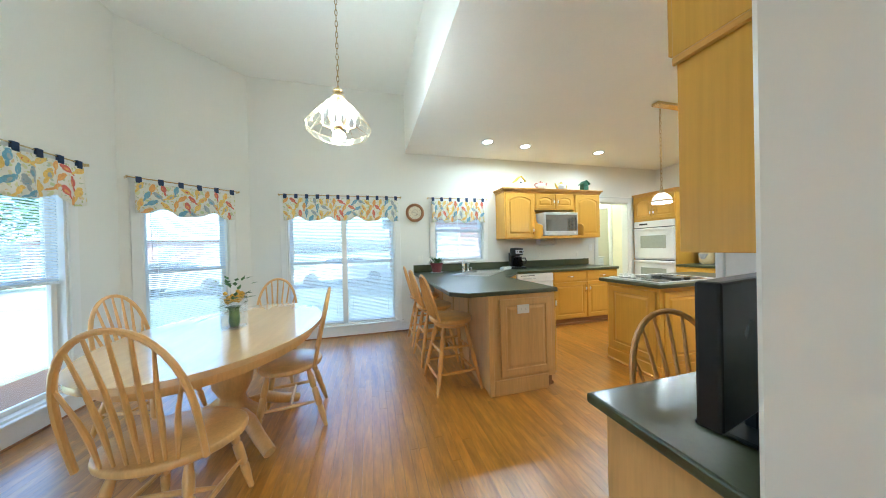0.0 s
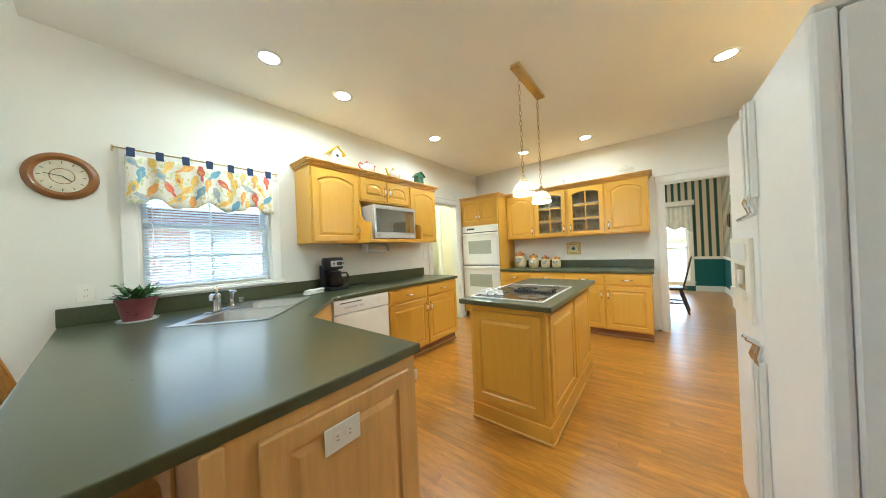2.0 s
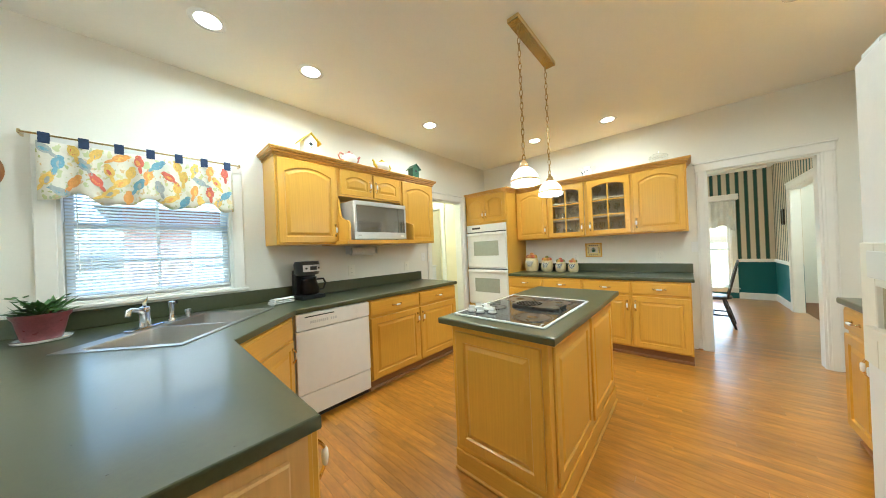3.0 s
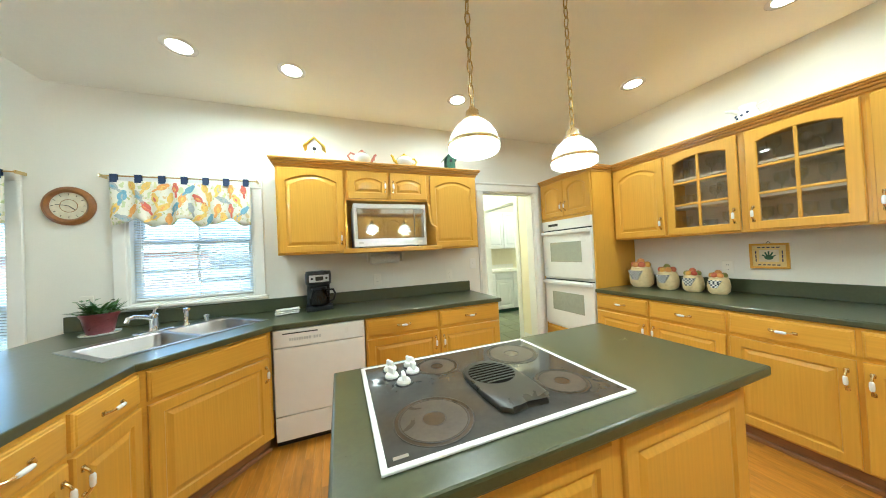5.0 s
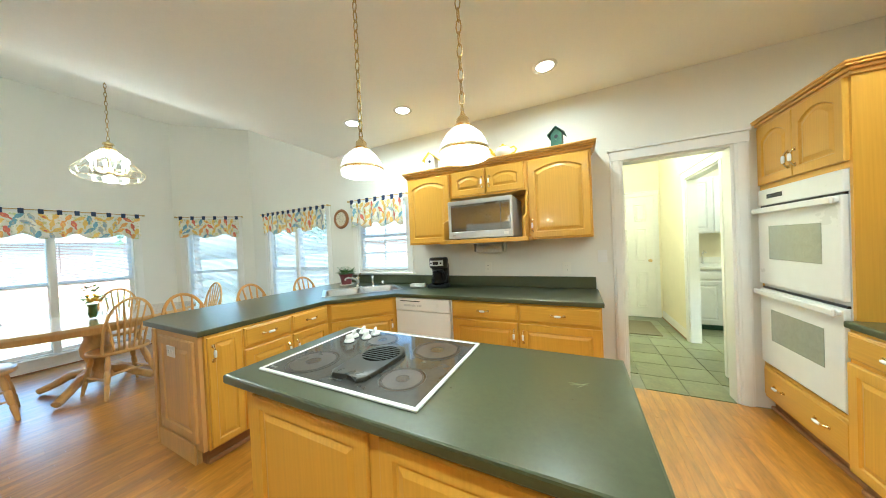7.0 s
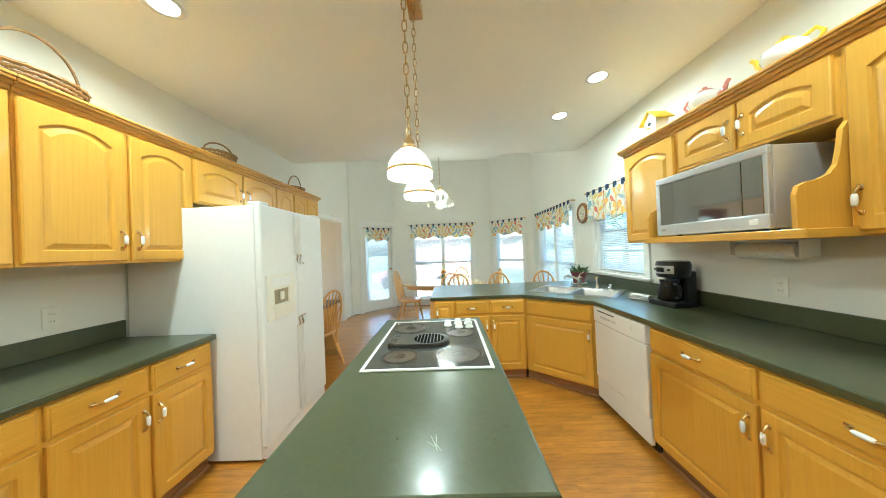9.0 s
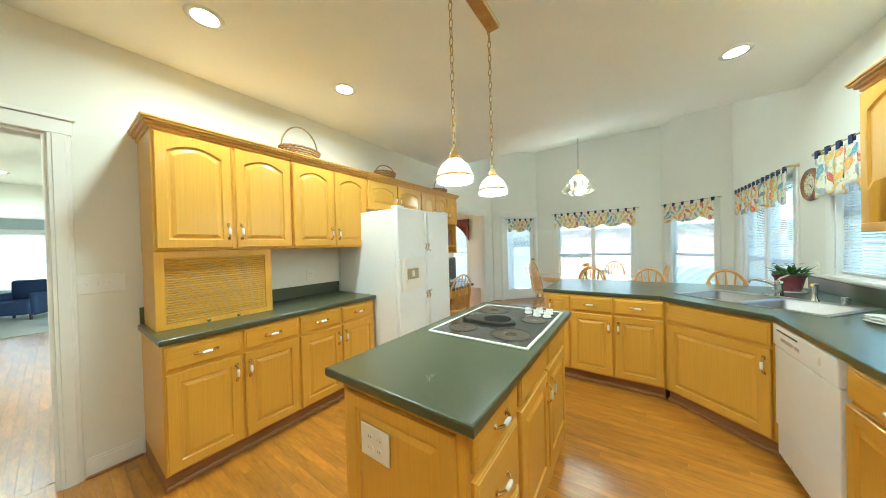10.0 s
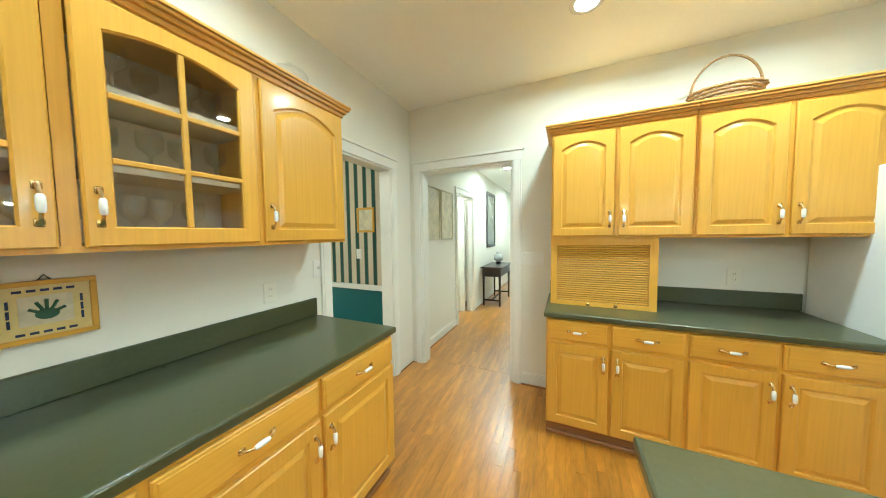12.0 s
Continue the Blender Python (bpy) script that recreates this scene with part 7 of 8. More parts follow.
def papered(name, x, y, turn, length, height, openings=(), rail=0.80, skip=()):
    """A wall papered with stripes above a chair rail and painted teal below."""
    low = [(a, b, c, min(d, rail)) for a, b, c, d in openings if c < rail]
    high = [(a, b, max(c, rail), d) for a, b, c, d in openings if d > rail]
    wall(name + "_upper", x, y, turn, length, height, high, material="stripes", z0=rail)
    wall(name + "_lower", x, y, turn, length, rail, low, material="teal")
    bm = bmesh.new()
    runs, s = [], 0.0
    for a, b, c, d in sorted(openings):
        if c < rail < d:
            runs.append((s, a - 0.08))
            s = b + 0.08
    runs.append((s, length))
    for a, b in runs:
        add_box(bm, a, b, -0.022, -0.0005, rail - 0.03, rail + 0.035, bevel=0.006)
    structure("trim_chair_rail", bm, "trim", pose(x, y, 0, 0, 0, turn))
    bm = bmesh.new()
    for a, b in runs:
        add_box(bm, a, b, -0.014, -0.0005, 0.0, 0.13, bevel=0.003)
    structure("baseboard", bm, "trim", pose(x, y, 0, 0, 0, turn))


papered("wall_dining_south", DX, 0.13, 180, DX - 5.81, 2.75, ((1.15, 2.75, 0.0, 2.06),))
casing("trim_dining_south", DX, 0.13, 180, 1.15, 2.75, 2.06, both=0.11)
# the first opening holds an unseen window, added for daylight
papered("wall_dining_east", DX, 4.20, -90, 4.07, 2.75, ((0.6, 1.5, 0.22, 2.0), (2.58, 3.48, 0.22, 2.0)))
wall("wall_dining_north", 5.81, 4.20, 0, DX - 5.81, 2.75, material="greywall", thick=0.1)
structure("ceiling_dining_room", box(5.815, DX, 0.135, 4.195, 2.75, 2.85), "ceiling")
bm = bmesh.new()
add_box(bm, 5.82, DX - 0.001, 0.135, 0.20, 2.66, 2.749, bevel=0.02)
add_box(bm, DX - 0.07, DX - 0.001, 0.20, 4.19, 2.66, 2.749, bevel=0.02)
structure("trim_crown_moulding", bm, "trim")
window(5, DX, 4.20, -90, 2.58, 3.48, 0.22, 2.0, 1, 1.05, muntin=True)
# made-up second window, out of view, lets more daylight in
window(8, DX, 4.20, -90, 0.6, 1.5, 0.22, 2.0, 1, 1.05, muntin=True)
# the space past the dining room's side opening
wall("wall_foyer_back", DX + 0.4, -1.6, 180, 3.4, 2.75, material="wall")
wall("wall_foyer_side", DX - 0.02, -0.02, -90, 1.6, 2.75, material="wall")
structure("ceiling_foyer", box(5.9, DX + 0.4, -1.6, 0.01, 2.75, 2.85), "ceiling")


def dining_curtain():
    e = empty("balloon_curtain", pose(DX, 1.17, 0, 0, 0, -90), "gathered white balloon curtain below a white cornice", "curtain")
    part("cornice", box(-0.56, 0.56, -0.16, -0.021, 2.08, 2.20, 0.01), "trim", e, "white cornice board")
    bm = bmesh.new()
    nx, nz = 60, 14
    g = []
    for i in range(nx + 1):
        u = i / nx
        col = []
        for k in range(nz + 1):
            v = k / nz
            z = 2.08 - v * (0.62 - 0.10 * math.sin(math.pi * u) + 0.04 * math.cos(6 * math.pi * u))
            puff = 0.05 * v ** 2 * abs(math.sin(2 * math.pi * u)) + 0.012 * math.sin(u * 70) + 0.018 * math.sin(v * 16 + 3 * math.sin(u * 9)) * v
            col.append(bm.verts.new((-0.50 + u * 1.0, -0.08 - puff, z)))
        g.append(col)
    for i in range(nx):
        for k in range(nz):
            bm.faces.new((g[i][k], g[i + 1][k], g[i + 1][k + 1], g[i][k + 1]))
    c = part("fabric", bm, "sheer", e, smooth=True)
    c.modifiers.new("thick", "SOLIDIFY").thickness = 0.003


dining_curtain()
windsor(pose(7.10, 1.17, 0, 0, 0, 176), "walnut", "black-stained Windsor chair in the dining room", group="", name="dining_room_chair", seat_h=0.44)


def picture(x, y, z, turn, w, h, frame_mat, art, label, border=0.02, mat_w=0.0):
    e = empty("framed_picture", pose(x, y, z, 0, 0, turn), label, "picture")
    part("frame", boxes((-w, w, -0.022, -0.001, h - border, h), (-w, w, -0.022, -0.001, -h, -h + border), (-w, -w + border, -0.022, -0.001, -h + border, h - border), (w - border, w, -0.022, -0.001, -h + border, h - border), bevel=0.003), frame_mat, e)
    part("print", box(-w + border, w - border, -0.010, -0.001, -h + border, h - border), art, e, "pale print")
    return e


M["art"] = mat("faded_botanical_print", (0.68, 0.62, 0.44), 0.5, vary=0.28, scale=(9, 9, 9))
M["artgrey"] = mat("dim_framed_print", (0.36, 0.36, 0.30), 0.25, vary=0.45, scale=(5, 5, 4))
picture(6.28, 0.13, 1.60, 180, 0.125, 0.145, "oak_v", "art", "small oak-framed print on the striped wall", 0.025)
plate(6.40, 0.13, 1.20, 180, "switch", "white light switch on the striped wall")
picture(9.05, 0.13, 1.62, 180, 0.09, 0.14, "walnut", "artgrey", "small dark sconce-like plaque on the dining wall", 0.02)

# ---- hall beyond the cabinets ----
HY = YR - 0.12
wall("wall_hall_east", 5.68, HY - 0.002, -90, 5.6, 2.62, ((1.24, 2.0, 0.0, 2.06),), thick=0.11)
casing("trim_hall_side_door", 5.68, HY - 0.002, -90, 1.24, 2.0, 2.06, both=0.11, width=0.07)
wall("wall_hall_west", 4.38, HY - 5.6, 90, 5.6, 2.62)
wall("wall_hall_end", 5.68, HY - 5.6, 180, 1.3, 2.62, ((0.22, 1.08, 0, 2.06),))
casing("trim_hall_end", 5.68, HY - 5.6, 180, 0.22, 1.08, 2.06, both=0.12)
structure("ceiling_hall", box(4.2, 5.9, HY - 5.6, HY - 0.005, 2.62, 2.72), "ceiling")
baseboard(5.68, HY - 0.002, -90, ((0.0, 1.16), (2.08, 5.6)))
baseboard(4.38, HY - 5.6, 90, ((0.0, 5.6),))
downlight(5.12, -2.40, 2.62, CANS * 1.6)
downlight(5.0, -4.6, 2.62, CANS * 1.6)


def six_panel(e, w, h, knob=None):
    part("slab", box(0, w, -0.035, 0, 0.005, h, 0.003), "trim", e)
    for i in range(2):
        for z0, z1 in ((0.16, 0.78), (0.92, 1.50), (1.62, h - 0.12)):
            p = panel_door((w - 0.30) / 2, z1 - z0, 0, 0.010, 0.014)
            part("panel", p, "trim", e, m=pose(0.10 + i * ((w - 0.30) / 2 + 0.10), -0.035, z0))
    part("door_knob", lathe([(0.026, 0), (0.026, 0.006), (0.010, 0.012), (0.010, 0.03), (0.026, 0.045), (0.020, 0.062), (0.0, 0.066)], 16), "brass", e, "brass knob", m=pose(knob or w - 0.07, -0.035, 0.96, 90), smooth=True)
    return e


six_panel((empty("hall_door", pose(6.515, HY - 1.95, 0, 0, 0, 180), "white six-panel door off the hall, standing wide open", "door")), 0.715, 2.03, 0.07)
wall("wall_side_room", 6.75, HY - 0.1, -90, 2.6, 2.62, thick=0.05)
wall("wall_side_room_end", 6.75, HY - 2.65, 180, 0.95, 2.62, thick=0.05)
structure("ceiling_side_room", box(5.8, 6.75, HY - 2.65, HY - 0.1, 2.62, 2.70), "ceiling")
picture(5.68, -0.42, 1.685, -90, 0.19, 0.335, "paper", "art", "tall pale botanical print in a thin frame", 0.015)
picture(5.68, -0.86, 1.685, -90, 0.20, 0.335, "paper", "art", "tall pale botanical print hung beside its pair", 0.015)
picture(5.68, -3.35, 1.72, -90, 0.36, 0.60, "walnut", "artgrey", "large dark-framed glazed print above the console", 0.07)


def console():
    e = empty("console_table", pose(5.655, -2.45, 0, 0, 0, -90), "black-stained console table with a low stretcher", "table")
    part("top", box(0.0, 1.0, -0.42, 0.0, 0.74, 0.77, 0.006, 2), "walnut", e)
    part("apron", box(0.03, 0.97, -0.39, -0.03, 0.58, 0.7395, 0.004), "walnut", e)
    for x in (0.05, 0.95):
        for y in (-0.37, -0.05):
            part("leg", tube([(x, y, 0.60), (x, y, 0.3), (x, y, 0.0)], [0.026, 0.02, 0.018], 8), "walnut", e)
        part("stretcher", box(x - 0.015, x + 0.015, -0.37, -0.05, 0.10, 0.13, 0.003), "walnut", e)
    part("stretcher", box(0.05, 0.95, -0.225, -0.195, 0.10, 0.13, 0.003), "walnut", e)
    v = empty("ginger_jar", pose(5.45, -3.12, 0.7705), "round white and grey porcelain jar on a black stand", "jar")
    part("stand", lathe([(0.06, 0), (0.065, 0.01), (0.045, 0.02), (0.05, 0.045)], 20), "black", v, smooth=True)
    part("jar", lathe([(0.045, 0.0455), (0.09, 0.09), (0.10, 0.14), (0.085, 0.19), (0.05, 0.22), (0.05, 0.235)], 24), "jar_glaze", v, smooth=True)
    part("lid", lathe([(0.052, 0.236), (0.05, 0.25), (0.015, 0.262), (0.012, 0.275), (0.0, 0.28)], 20), "jar_glaze", v, smooth=True)


M["jar_glaze"] = mat("figured_porcelain", (0.55, 0.55, 0.52), 0.2, vary=0.5, scale=(22, 22, 22), coat=0.4)
console()
# room at the hall's end
M["blueroom"] = mat("pale_blue_grey_paint", (0.50, 0.56, 0.55), 0.75, vary=0.04, scale=(2, 2, 2))
M["carpet"] = mat("pale_carpet", (0.48, 0.46, 0.38), 0.95, vary=0.2, scale=(40, 40, 40), bump=0.4)
wall("wall_end_room_back", 7.2, -9.6, 180, 4.6, 2.62, ((1.75, 2.65, 0.6, 2.0),), material="blueroom")
wall("wall_end_room_east", 7.2, -5.72, -90, 3.88, 2.62, material="blueroom")
wall("wall_end_room_west", 2.6, -9.6, 90, 3.88, 2.62, material="blueroom")
wall("wall_end_room_left", 7.2, -5.72, 180, 1.4, 2.62, material="blueroom", thick=0.1)
structure("ceiling_end_room", box(2.6, 7.2, -9.6, -5.73, 2.62, 2.72), "ceiling")
structure("floor_carpet", box(2.6, 7.2, -9.6, -5.9, 0.001, 0.012), "carpet")
window(6, 7.2, -9.6, 180, 1.75, 2.65, 0.6, 2.0, 1, 1.3)
blind(7.2, -9.6, 180, 1.78, 2.62, 0.63, 1.97, tilt=62)


def highboy():
    e = empty("dark_bureau", pose(5.75, -8.6, 0, 0, 0, -35), "tall dark wooden bureau in the end room", "cabinet")
    part("body", box(-0.28, 0.28, -0.25, 0.25, 0.08, 1.35, 0.006), "walnut", e)
    part("top", box(-0.30, 0.30, -0.27, 0.27, 1.35, 1.39, 0.006), "walnut", e)
    for k in range(5):
        part("drawer_front", box(-0.25, 0.25, -0.262, -0.25, 0.14 + k * 0.235, 0.35 + k * 0.235, 0.004), "walnut", e)
    for x in (-0.24, 0.24):
        for y in (-0.2, 0.2):
            part("foot", box(x - 0.03, x + 0.03, y - 0.03, y + 0.03, 0.012, 0.08, 0.005), "walnut", e)
    c = empty("dark_armchair", pose(5.0, -8.3, 0.012, 0, 0, 150), "low dark armchair in the end room", "armchair")
    part("seat", box(-0.30, 0.30, -0.30, 0.30, 0.12, 0.42, 0.05, 3), "navy", c, smooth=True)
    part("backrest", box(-0.30, 0.30, 0.22, 0.36, 0.35, 0.85, 0.05, 3), "navy", c, smooth=True)
    for s in (-1, 1):
        part("armrest", box(s * 0.33 - 0.06, s * 0.33 + 0.06, -0.28, 0.33, 0.1, 0.58, 0.04, 3), "navy", c, smooth=True)
        for y in (-0.24, 0.26):
            part("leg", tube([(s * 0.27, y, 0.13), (s * 0.28, y, 0.0)], 0.022, 8), "walnut", c)


highboy()

# ---- utility room beyond the window wall ----
UY = YW + 0.12
structure("floor_utility", box(3.4, 7.3, UY - 0.12, 6.9, -0.12, -0.008), "grout")
wall("wall_utility_back", 3.4, 6.9, 0, 3.9, 2.75, material="utilwall")
wall("wall_utility_west", 3.4, UY, 90, 6.9 - UY, 2.75, material="utilwall")
wall("wall_utility_side", 5.07, 6.9, -90, 6.9 - UY, 2.75, ((1.2, 2.12, 0.0, 2.06),), material="utilwall", thick=0.1)
wall("wall_laundry_east", 7.3, 6.9, -90, 6.9 - UY, 2.75, material="utilwall")
casing("trim_laundry_door", 5.07, 6.9, -90, 1.2, 2.12, 2.06, both=0.1)
structure("ceiling_utility", box(3.4, 7.3, UY, 6.9, 2.75, 2.85), "ceiling")
baseboard(5.07, 6.9, -90, ((0.0, 1.1), (2.22, 6.9 - UY)))
baseboard(3.4, 6.9, 0, ((0.0, 0.85),))
casing("trim_utility_back_door", 3.4, 6.9, 0, 0.93, 1.58, 2.04, width=0.06)
six_panel(empty("utility_door", pose(4.335, 6.898, 0), "white six-panel door, closed, at the utility room's back", "door"), 0.64, 2.03)


# Unseen fitting, added to brighten a room beyond the kitchen.
def fill_dome_light(x, y, k=1.0, color=(1.0, 0.93, 0.78), z=2.75):
    e = empty("ceiling_dome_light", pose(x, y, z), "unseen round glass ceiling light, lit, added to brighten the room", "ceiling light")
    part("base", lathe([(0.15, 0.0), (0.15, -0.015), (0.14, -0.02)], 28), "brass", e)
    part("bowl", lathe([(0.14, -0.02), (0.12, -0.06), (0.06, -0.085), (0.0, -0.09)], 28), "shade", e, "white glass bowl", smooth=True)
    lamp("dome_lamp", "POINT", pose(x, y, z - 0.15), FILL_DOME * k, color, 0.1)


# added lights: utility room, dining room, side room, foyer, laundry
fill_dome_light(4.3, 5.3, 1.2, (1.0, 0.91, 0.66))
fill_dome_light(7.6, 2.9, 1.4)
fill_dome_light(6.3, -1.2, 1.5, z=2.62)
fill_dome_light(8.0, -0.8, 1.2)
fill_dome_light(6.1, 5.5)


def laundry():
    e = empty("laundry_cabinet", pose(5.18, 6.898, 0), "white laundry base cabinet with a pale worktop", "cabinet")
    part("body", box(0.0, 1.3, -0.58, -0.002, 0.08, 0.86, 0.002), "white", e)
    part("toe_kick", box(0.0, 1.3, -0.53, -0.01, 0.0, 0.08), "dkgreen", e)
    for i in range(3):
        part("door", panel_door(0.40, 0.60, 0, 0.018), "white", e, m=pose(0.02 + i * 0.43, -0.58, 0.10))
        part("drawer_front", drawer_front(0.40, 0.12), "white", e, m=pose(0.02 + i * 0.43, -0.58, 0.72))
    part("worktop", box(-0.0, 1.32, -0.61, -0.002, 0.8605, 0.90, 0.006), "plastic", e)
    part("backsplash", box(0.0, 1.3, -0.02, -0.002, 0.9005, 1.0), "plastic", e)
    u = empty("laundry_wall_cabinet", pose(5.18, 6.898, 0), "white laundry wall cabinet", "cabinet")
    part("body", box(0.0, 1.3, -0.31, -0.002, 1.37, 2.2, 0.002), "white", u)
    for i in range(3):
        part("door", panel_door(0.41, 0.79, 0, 0.018), "white", u, m=pose(0.015 + i * 0.43, -0.31, 1.39))
    f = tagged(part("laundry_faucet", tube([(0, 0, 0), (0, 0, 0.16), (0, -0.05, 0.20), (0, -0.12, 0.18)], 0.011, 8), "chrome", None, m=pose(5.55, 6.80, 0.9005), smooth=True), "chrome faucet at the laundry sink", "faucet")


laundry()
tagged(part("door_mat", slab([(-0.22, -0.36), (0.22, -0.36), (0.22, 0.36), (-0.22, 0.36)], 0.0005, 0.012, 0.003), "rug", None, m=pose(4.60, 6.2, 0.0)), "brown woven mat on the green tiles", "mat")


def lay_tiles():
    fl = bpy.data.objects["floor_utility"]
    me = bpy.data.meshes.new("tile")
    b = box(-0.15, 0.15, -0.15, 0.15, -0.0075, 0.0, 0.0)
    b.to_mesh(me)
    b.free()
    me.materials.append(M["tile"])
    y = UY - 0.12 + 0.155
    while y < 6.9:
        x = 3.56
        while x < 7.2:
            if y > UY + 0.14 or 4.25 < x < 4.9:
                t = new("tile", me)
                t.parent, t.matrix_basis = fl, pose(x, y, 0)
            x += 0.307
        y += 0.307


lay_tiles()

# ---- den behind the first opening ----
wall("wall_den_west", -3.2, -4.0, 90, 4.0 + HY - 0.002, 2.75, ((1.5, 2.45, 0.2, 2.1),))
# the south window is invented and unseen, to fill the den with daylight
wall("wall_den_south", 1.6, -4.0, 180, 4.8, 2.75, ((1.0, 3.8, 0.25, 2.15),))
window(9, 1.6, -4.0, 180, 1.0, 3.8, 0.25, 2.15, 3, 1.2)
wall("wall_den_east", 1.6, HY - 0.002, -90, 4.0 + HY, 2.75)
structure("ceiling_den", box(-3.3, 1.7, -4.1, HY - 0.004, 2.75, 2.85), "ceiling")
wall("wall_den_north", -3.2, HY - 0.002, 0, 1.60, 2.75, thick=0.05)
window(7, -3.2, -4.0, 90, 1.5, 2.45, 0.2, 2.1, 1, 1.15, muntin=True)
blind(-3.2, -4.0, 90, 1.53, 2.42, 0.24, 2.06)


def red_swag():
    e = empty("swag_curtain", pose(-3.2, -4.0, 0, 0, 0, 90), "dark red patterned swag curtain over the den window", "curtain")
    part("rod", tube([(1.35, -0.07, 2.22), (2.6, -0.07, 2.22)], 0.012, 8), "walnut", e)
    bm = bmesh.new()
    g = []
    for i in range(41):
        u = i / 40
        col = []
        for k in range(9):
            v = k / 8
            d = 0.16 + 0.55 * (2 * abs(u - 0.5)) ** 1.6
            col.append(bm.verts.new((1.38 + u * 1.2, -0.085 - 0.02 * math.sin(v * 14 + u * 5) - 0.012 * math.sin(u * 60), 2.22 - v * d)))
        g.append(col)
    for i in range(40):
        for k in range(8):
            bm.faces.new((g[i][k], g[i + 1][k], g[i + 1][k + 1], g[i][k + 1]))
    part("fabric", bm, "redcloth", e, smooth=True).modifiers.new("thick", "SOLIDIFY").thickness = 0.003


red_swag()

# ---- outside ----
structure("ground", box(-150, 150, -150, 150, -0.70, -0.45), "grass")
structure("road", box(-150, 150, 12.0, 18.5, -0.449, -0.43), "asphalt")
M["concrete"] = mat("pale_concrete", (0.22, 0.215, 0.20), 0.9, vary=0.15, scale=(4, 4, 4), bump=0.2)
structure("pavement", box(-14.0, -5.6, -6.0, 3.0, -0.449, -0.42), "concrete")


def house(x, y, turn, w, d, h, label):
    e = empty("brick_house", pose(x, y, -0.45, 0, 0, turn), label, "house")
    part("wall", box(-w / 2, w / 2, 0, d, 0.0, h), "brick", e)
    rise = d * 0.32
    part("roof", loops([[(xx, -0.4, h + 0.001), (xx, d + 0.4, h + 0.001), (xx, d / 2, h + rise)] for xx in (-w / 2 - 0.4, w / 2 + 0.4)]), "roof", e)
    part("fascia", box(-w / 2 - 0.4, w / 2 + 0.4, -0.42, -0.38, h - 0.15, h + 0.02), "trim", e)
    n = max(2, int(w / 2.6))
    for i in range(n):
        cx = -w / 2 + (i + 0.5) * w / n
        wn = part("window", boxes((cx - 0.55, cx - 0.47, -0.04, 0.02, 0.95, 2.35), (cx + 0.47, cx + 0.55, -0.04, 0.02, 0.95, 2.35), (cx - 0.55, cx + 0.55, -0.04, 0.02, 2.35, 2.43), (cx - 0.6, cx + 0.6, -0.07, 0.02, 0.87, 0.95), (cx - 0.47, cx + 0.47, -0.03, 0.02, 1.62, 1.67)), "trim", e, "white window")
        part("pane", box(cx - 0.47, cx + 0.47, -0.015, -0.005, 0.95, 2.35), "housepane", wn)
    return e


house(5.6, 9.3, 0, 9.0, 7.0, 2.9, "single-storey red brick house across the lawn")
house(-16.0, 27.0, 10, 15.0, 8.0, 3.0, "single-storey red brick house across the road")
house(-20.0, 4.0, 90, 13.0, 8.0, 3.0, "single-storey red brick house beyond the drive")


def car(x, y, turn, paint, label):
    e = empty("parked_car", pose(x, y, -0.43, 0, 0, turn), label, "car", "parked cars")
    side = [(-2.1, 0.35), (-2.15, 0.65), (-1.9, 0.85), (-1.25, 0.92), (-0.7, 1.38), (0.75, 1.42), (1.35, 0.98), (2.0, 0.9), (2.15, 0.6), (2.1, 0.35)]
    part("body", loops([[(px, yy * (0.86 if pz > 1.0 else 1.0), pz) for px, pz in side] for yy in (-0.85, -0.80, 0.80, 0.85)]), paint, e)
    for yy in (-0.80, 0.80):
        part("window", loops([[(px, yy * 0.93 + s, pz) for px, pz in ((-1.1, 0.97), (-0.62, 1.32), (0.68, 1.35), (1.18, 1.0))] for s in (-0.06, 0.06)]), "blackglass", e)
    for wx in (-1.35, 1.35):
        for wy in (-0.78, 0.78):
            w = part("wheel", lathe([(0.20, -0.10), (0.32, -0.10), (0.34, -0.06), (0.34, 0.06), (0.32, 0.10), (0.20, 0.10)], 24), "tyre", e, m=pose(wx, wy, 0.34, 90))
            part("rim", lathe([(0.0, -0.085), (0.20, -0.09), (0.20, 0.09), (0.0, 0.085)], 18), "silver", w)
    for yy in (-0.6, 0.6):
        part("headlight", box(2.07, 2.15, yy - 0.16, yy + 0.16, 0.62, 0.76, 0.02), "crystal", e)
        part("tail_light", box(-2.17, -2.08, yy - 0.14, yy + 0.14, 0.62, 0.78, 0.02), "carred", e)


car(-1.2, 14.0, 0, "carwhite", "white saloon car parked on the road")
car(-7.6, 13.8, 0, "silver", "silver car parked on the road")
car(-9.2, 0.8, 80, "carred", "red car parked on the drive")


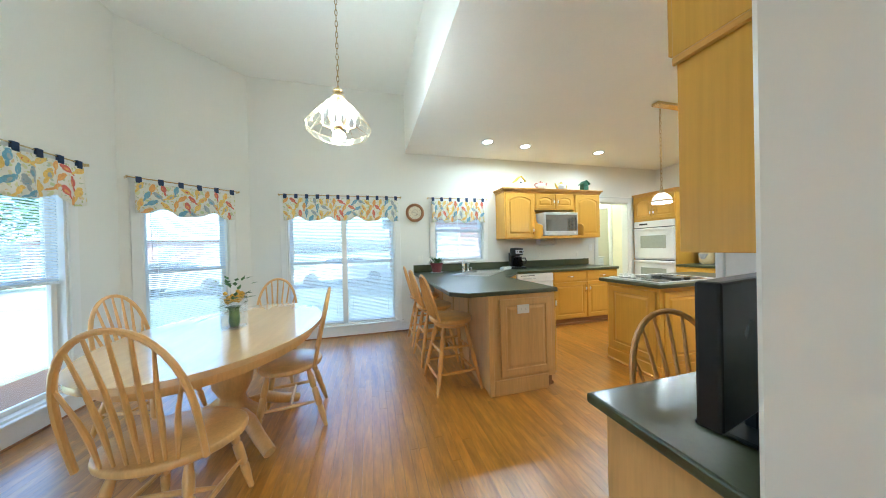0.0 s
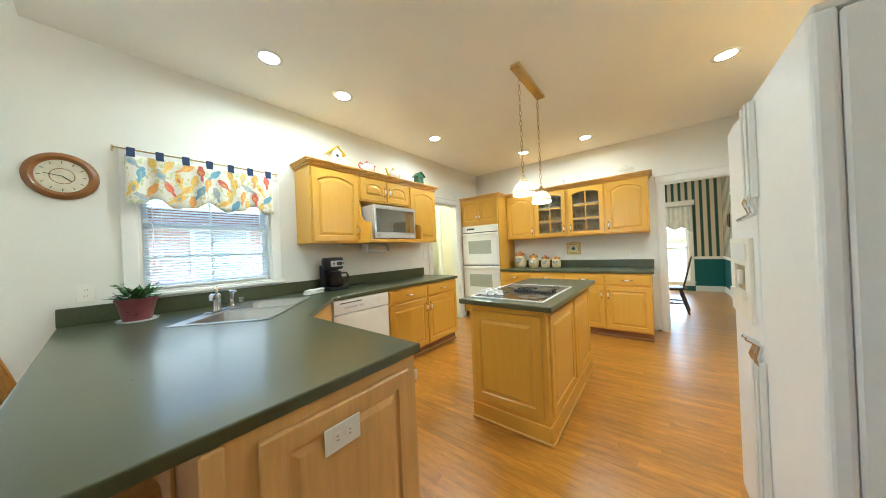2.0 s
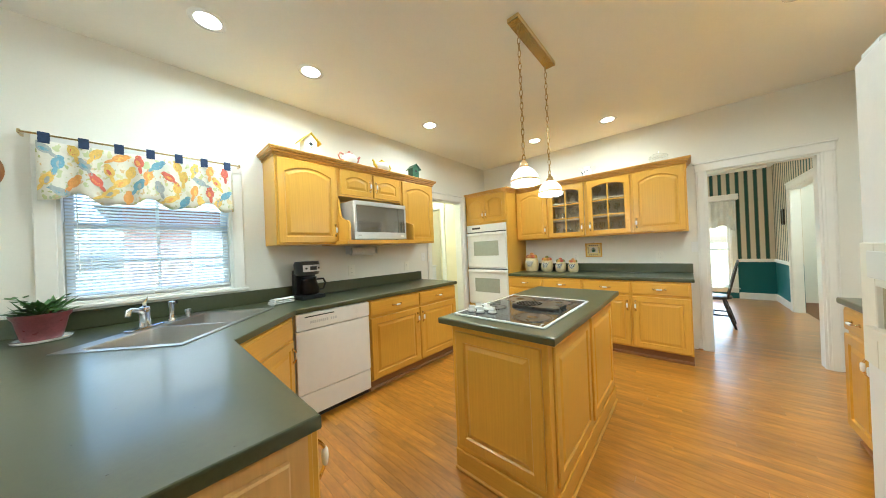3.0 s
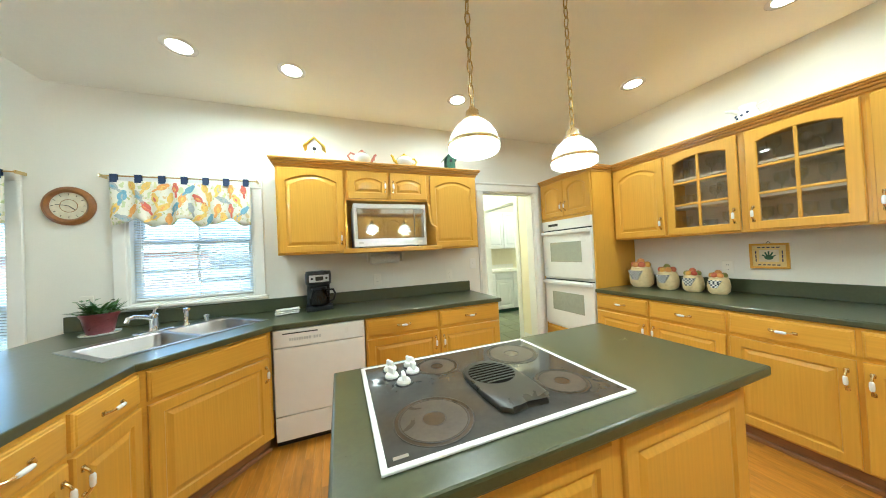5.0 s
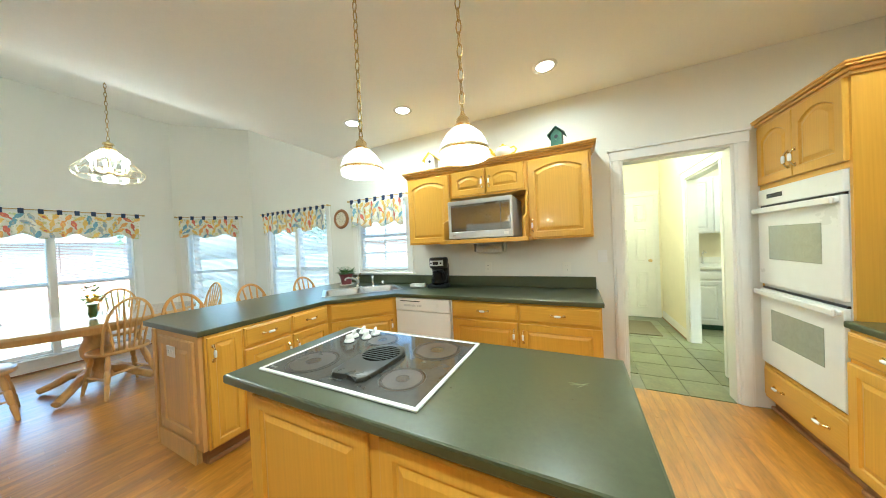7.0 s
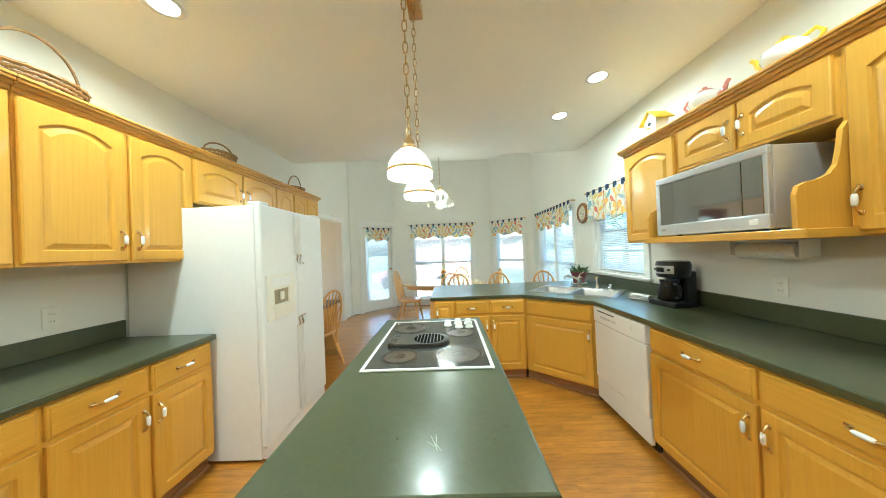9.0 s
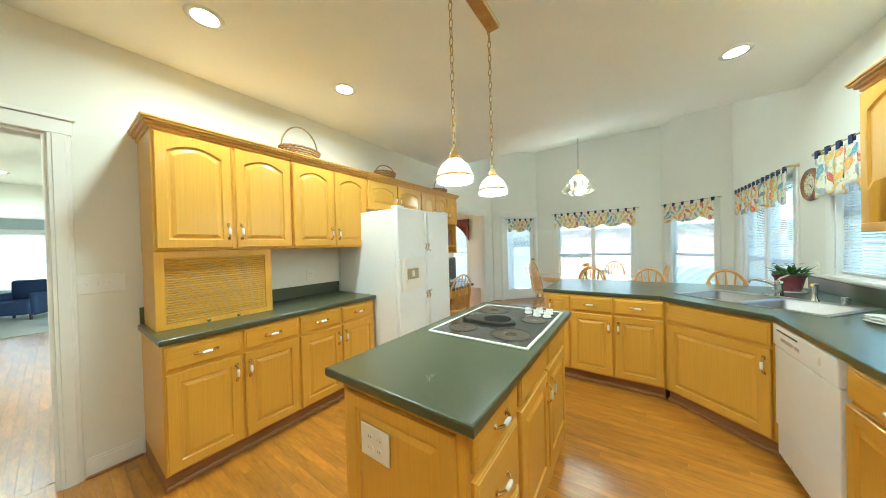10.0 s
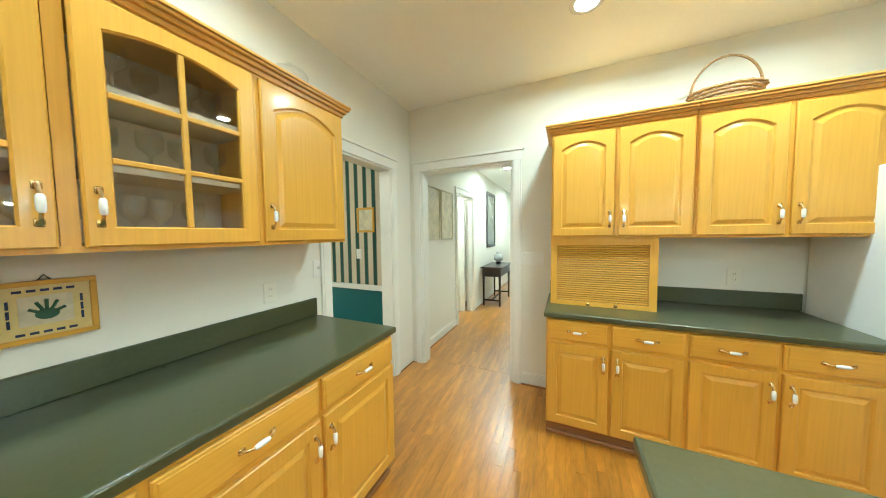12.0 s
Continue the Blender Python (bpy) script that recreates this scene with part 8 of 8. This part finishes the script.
def tree(x, y, h, seed):
    e = empty("tree", pose(x, y, -0.45), "broad leafy tree on the lawn", "tree", "garden trees")
    rnd = random.Random(seed)
    bm = tube([(0, 0, 0), (0.05, 0.02, h * 0.2), (0.0, 0.08, h * 0.45), (0.1, 0.0, h * 0.75)], [0.22, 0.16, 0.12, 0.04], 10)
    tips = []
    for i in range(9):
        a, z = rnd.uniform(0, 6.28), h * rnd.uniform(0.35, 0.7)
        r = h * rnd.uniform(0.18, 0.32)
        tip = (r * math.cos(a), r * math.sin(a), z + h * rnd.uniform(0.1, 0.25))
        add_tube(bm, [(0, 0, z), (tip[0] * 0.5, tip[1] * 0.5, z + (tip[2] - z) * 0.6), tip], [0.07, 0.045, 0.015], 6)
        tips.append(Vector(tip))
    part("trunk", bm, "bark", e, smooth=True)
    bm = bmesh.new()
    for i in range(1500):
        c = rnd.choice(tips) + Vector((rnd.gauss(0, 0.09), rnd.gauss(0, 0.09), rnd.gauss(0, 0.07))) * h
        add_leaf(bm, c, rnd.uniform(0, 6.28), rnd.uniform(-1, 1), 0.32, 0.13)
    tagged(part("crown", bm, "leaf", e), kind="stuff")


tree(-15.0, 15.0, 7.0, 3)
tree(-11.0, 7.0, 7.0, 5)
tree(22.0, 34.0, 8.0, 9)
tree(-32.0, 40.0, 8.0, 10)

# ---- floors ----
structure("floor", box(-3.6, 10.2, -10.5, YW, -0.12, -0.012), "floor_gap")


def plank_rows(x0, x1, y0, y1, seed):
    rnd = random.Random(seed)
    w, out, x = 0.0572, [], x0
    while x < x1 - 0.01:
        y = y0 - rnd.uniform(0, 0.9)
        ww = min(w, x1 - x)
        while y < y1:
            ln = rnd.uniform(0.45, 1.5)
            a, b = max(y, y0), min(y + ln, y1)
            if b - a > 0.02:
                out.append((x, ww, a, b))
            y += ln
        x += w
    return out


def lay_planks():
    floor = bpy.data.objects["floor"]
    unit = bpy.data.meshes.new("plank")
    bm = box(0, 1, 0, 1, -0.011, 0.0)
    bm.to_mesh(unit)
    bm.free()
    unit.materials.append(M["floor"])
    rest, count = [], 0
    rows = plank_rows(XL + 0.02, XF - 0.02, YR - 0.12, YW - 0.01, 3)
    for x, w, a, b in rows:
        cx, cy = x + w / 2, (a + b) / 2
        near = (0.2 < cx < 2.5 and 0.8 < cy < 2.2) or (3.9 < cx < 5.0 and 0.6 < cy < 3.8) or (1.7 < cx < 4.2 and 0.9 < cy < 1.95)
        if near and count < 300:
            p = new("plank", unit)
            p.parent, p.matrix_basis = floor, pose(x + 0.0005, a + 0.0005, 0) @ Matrix.Diagonal((w - 0.001, b - a - 0.001, 1, 1))
            count += 1
        else:
            rest.append((x, w, a, b))
    rest += plank_rows(XF + 0.13, 9.9, 0.0, 4.2, 5) + plank_rows(3.6, 5.9, -10.2, YR - 0.121, 6) + plank_rows(-3.4, 1.6, -4.2, YR - 0.121, 7) + plank_rows(XF - 0.02, XF + 0.13, 0.4, 1.3, 8)
    verts, faces = [], []
    for x, w, a, b in rest:
        k = len(verts)
        x0, x1, y0, y1 = x + 0.0005, x + w - 0.0005, a + 0.0005, b - 0.0005
        verts += [(x0, y0, 0), (x1, y0, 0), (x1, y1, 0), (x0, y1, 0), (x0, y0, -0.011), (x1, y0, -0.011), (x1, y1, -0.011), (x0, y1, -0.011)]
        faces += [(k, k + 1, k + 2, k + 3), (k + 4, k + 5, k + 1, k), (k + 5, k + 6, k + 2, k + 1), (k + 6, k + 7, k + 3, k + 2), (k + 7, k + 4, k, k + 3)]
    me = bpy.data.meshes.new("planks")
    me.from_pydata(verts, [], faces)
    me.materials.append(M["floor"])
    ob = new("planks", me)
    ob.parent = floor
    tagged(ob, kind="stuff")


lay_planks()
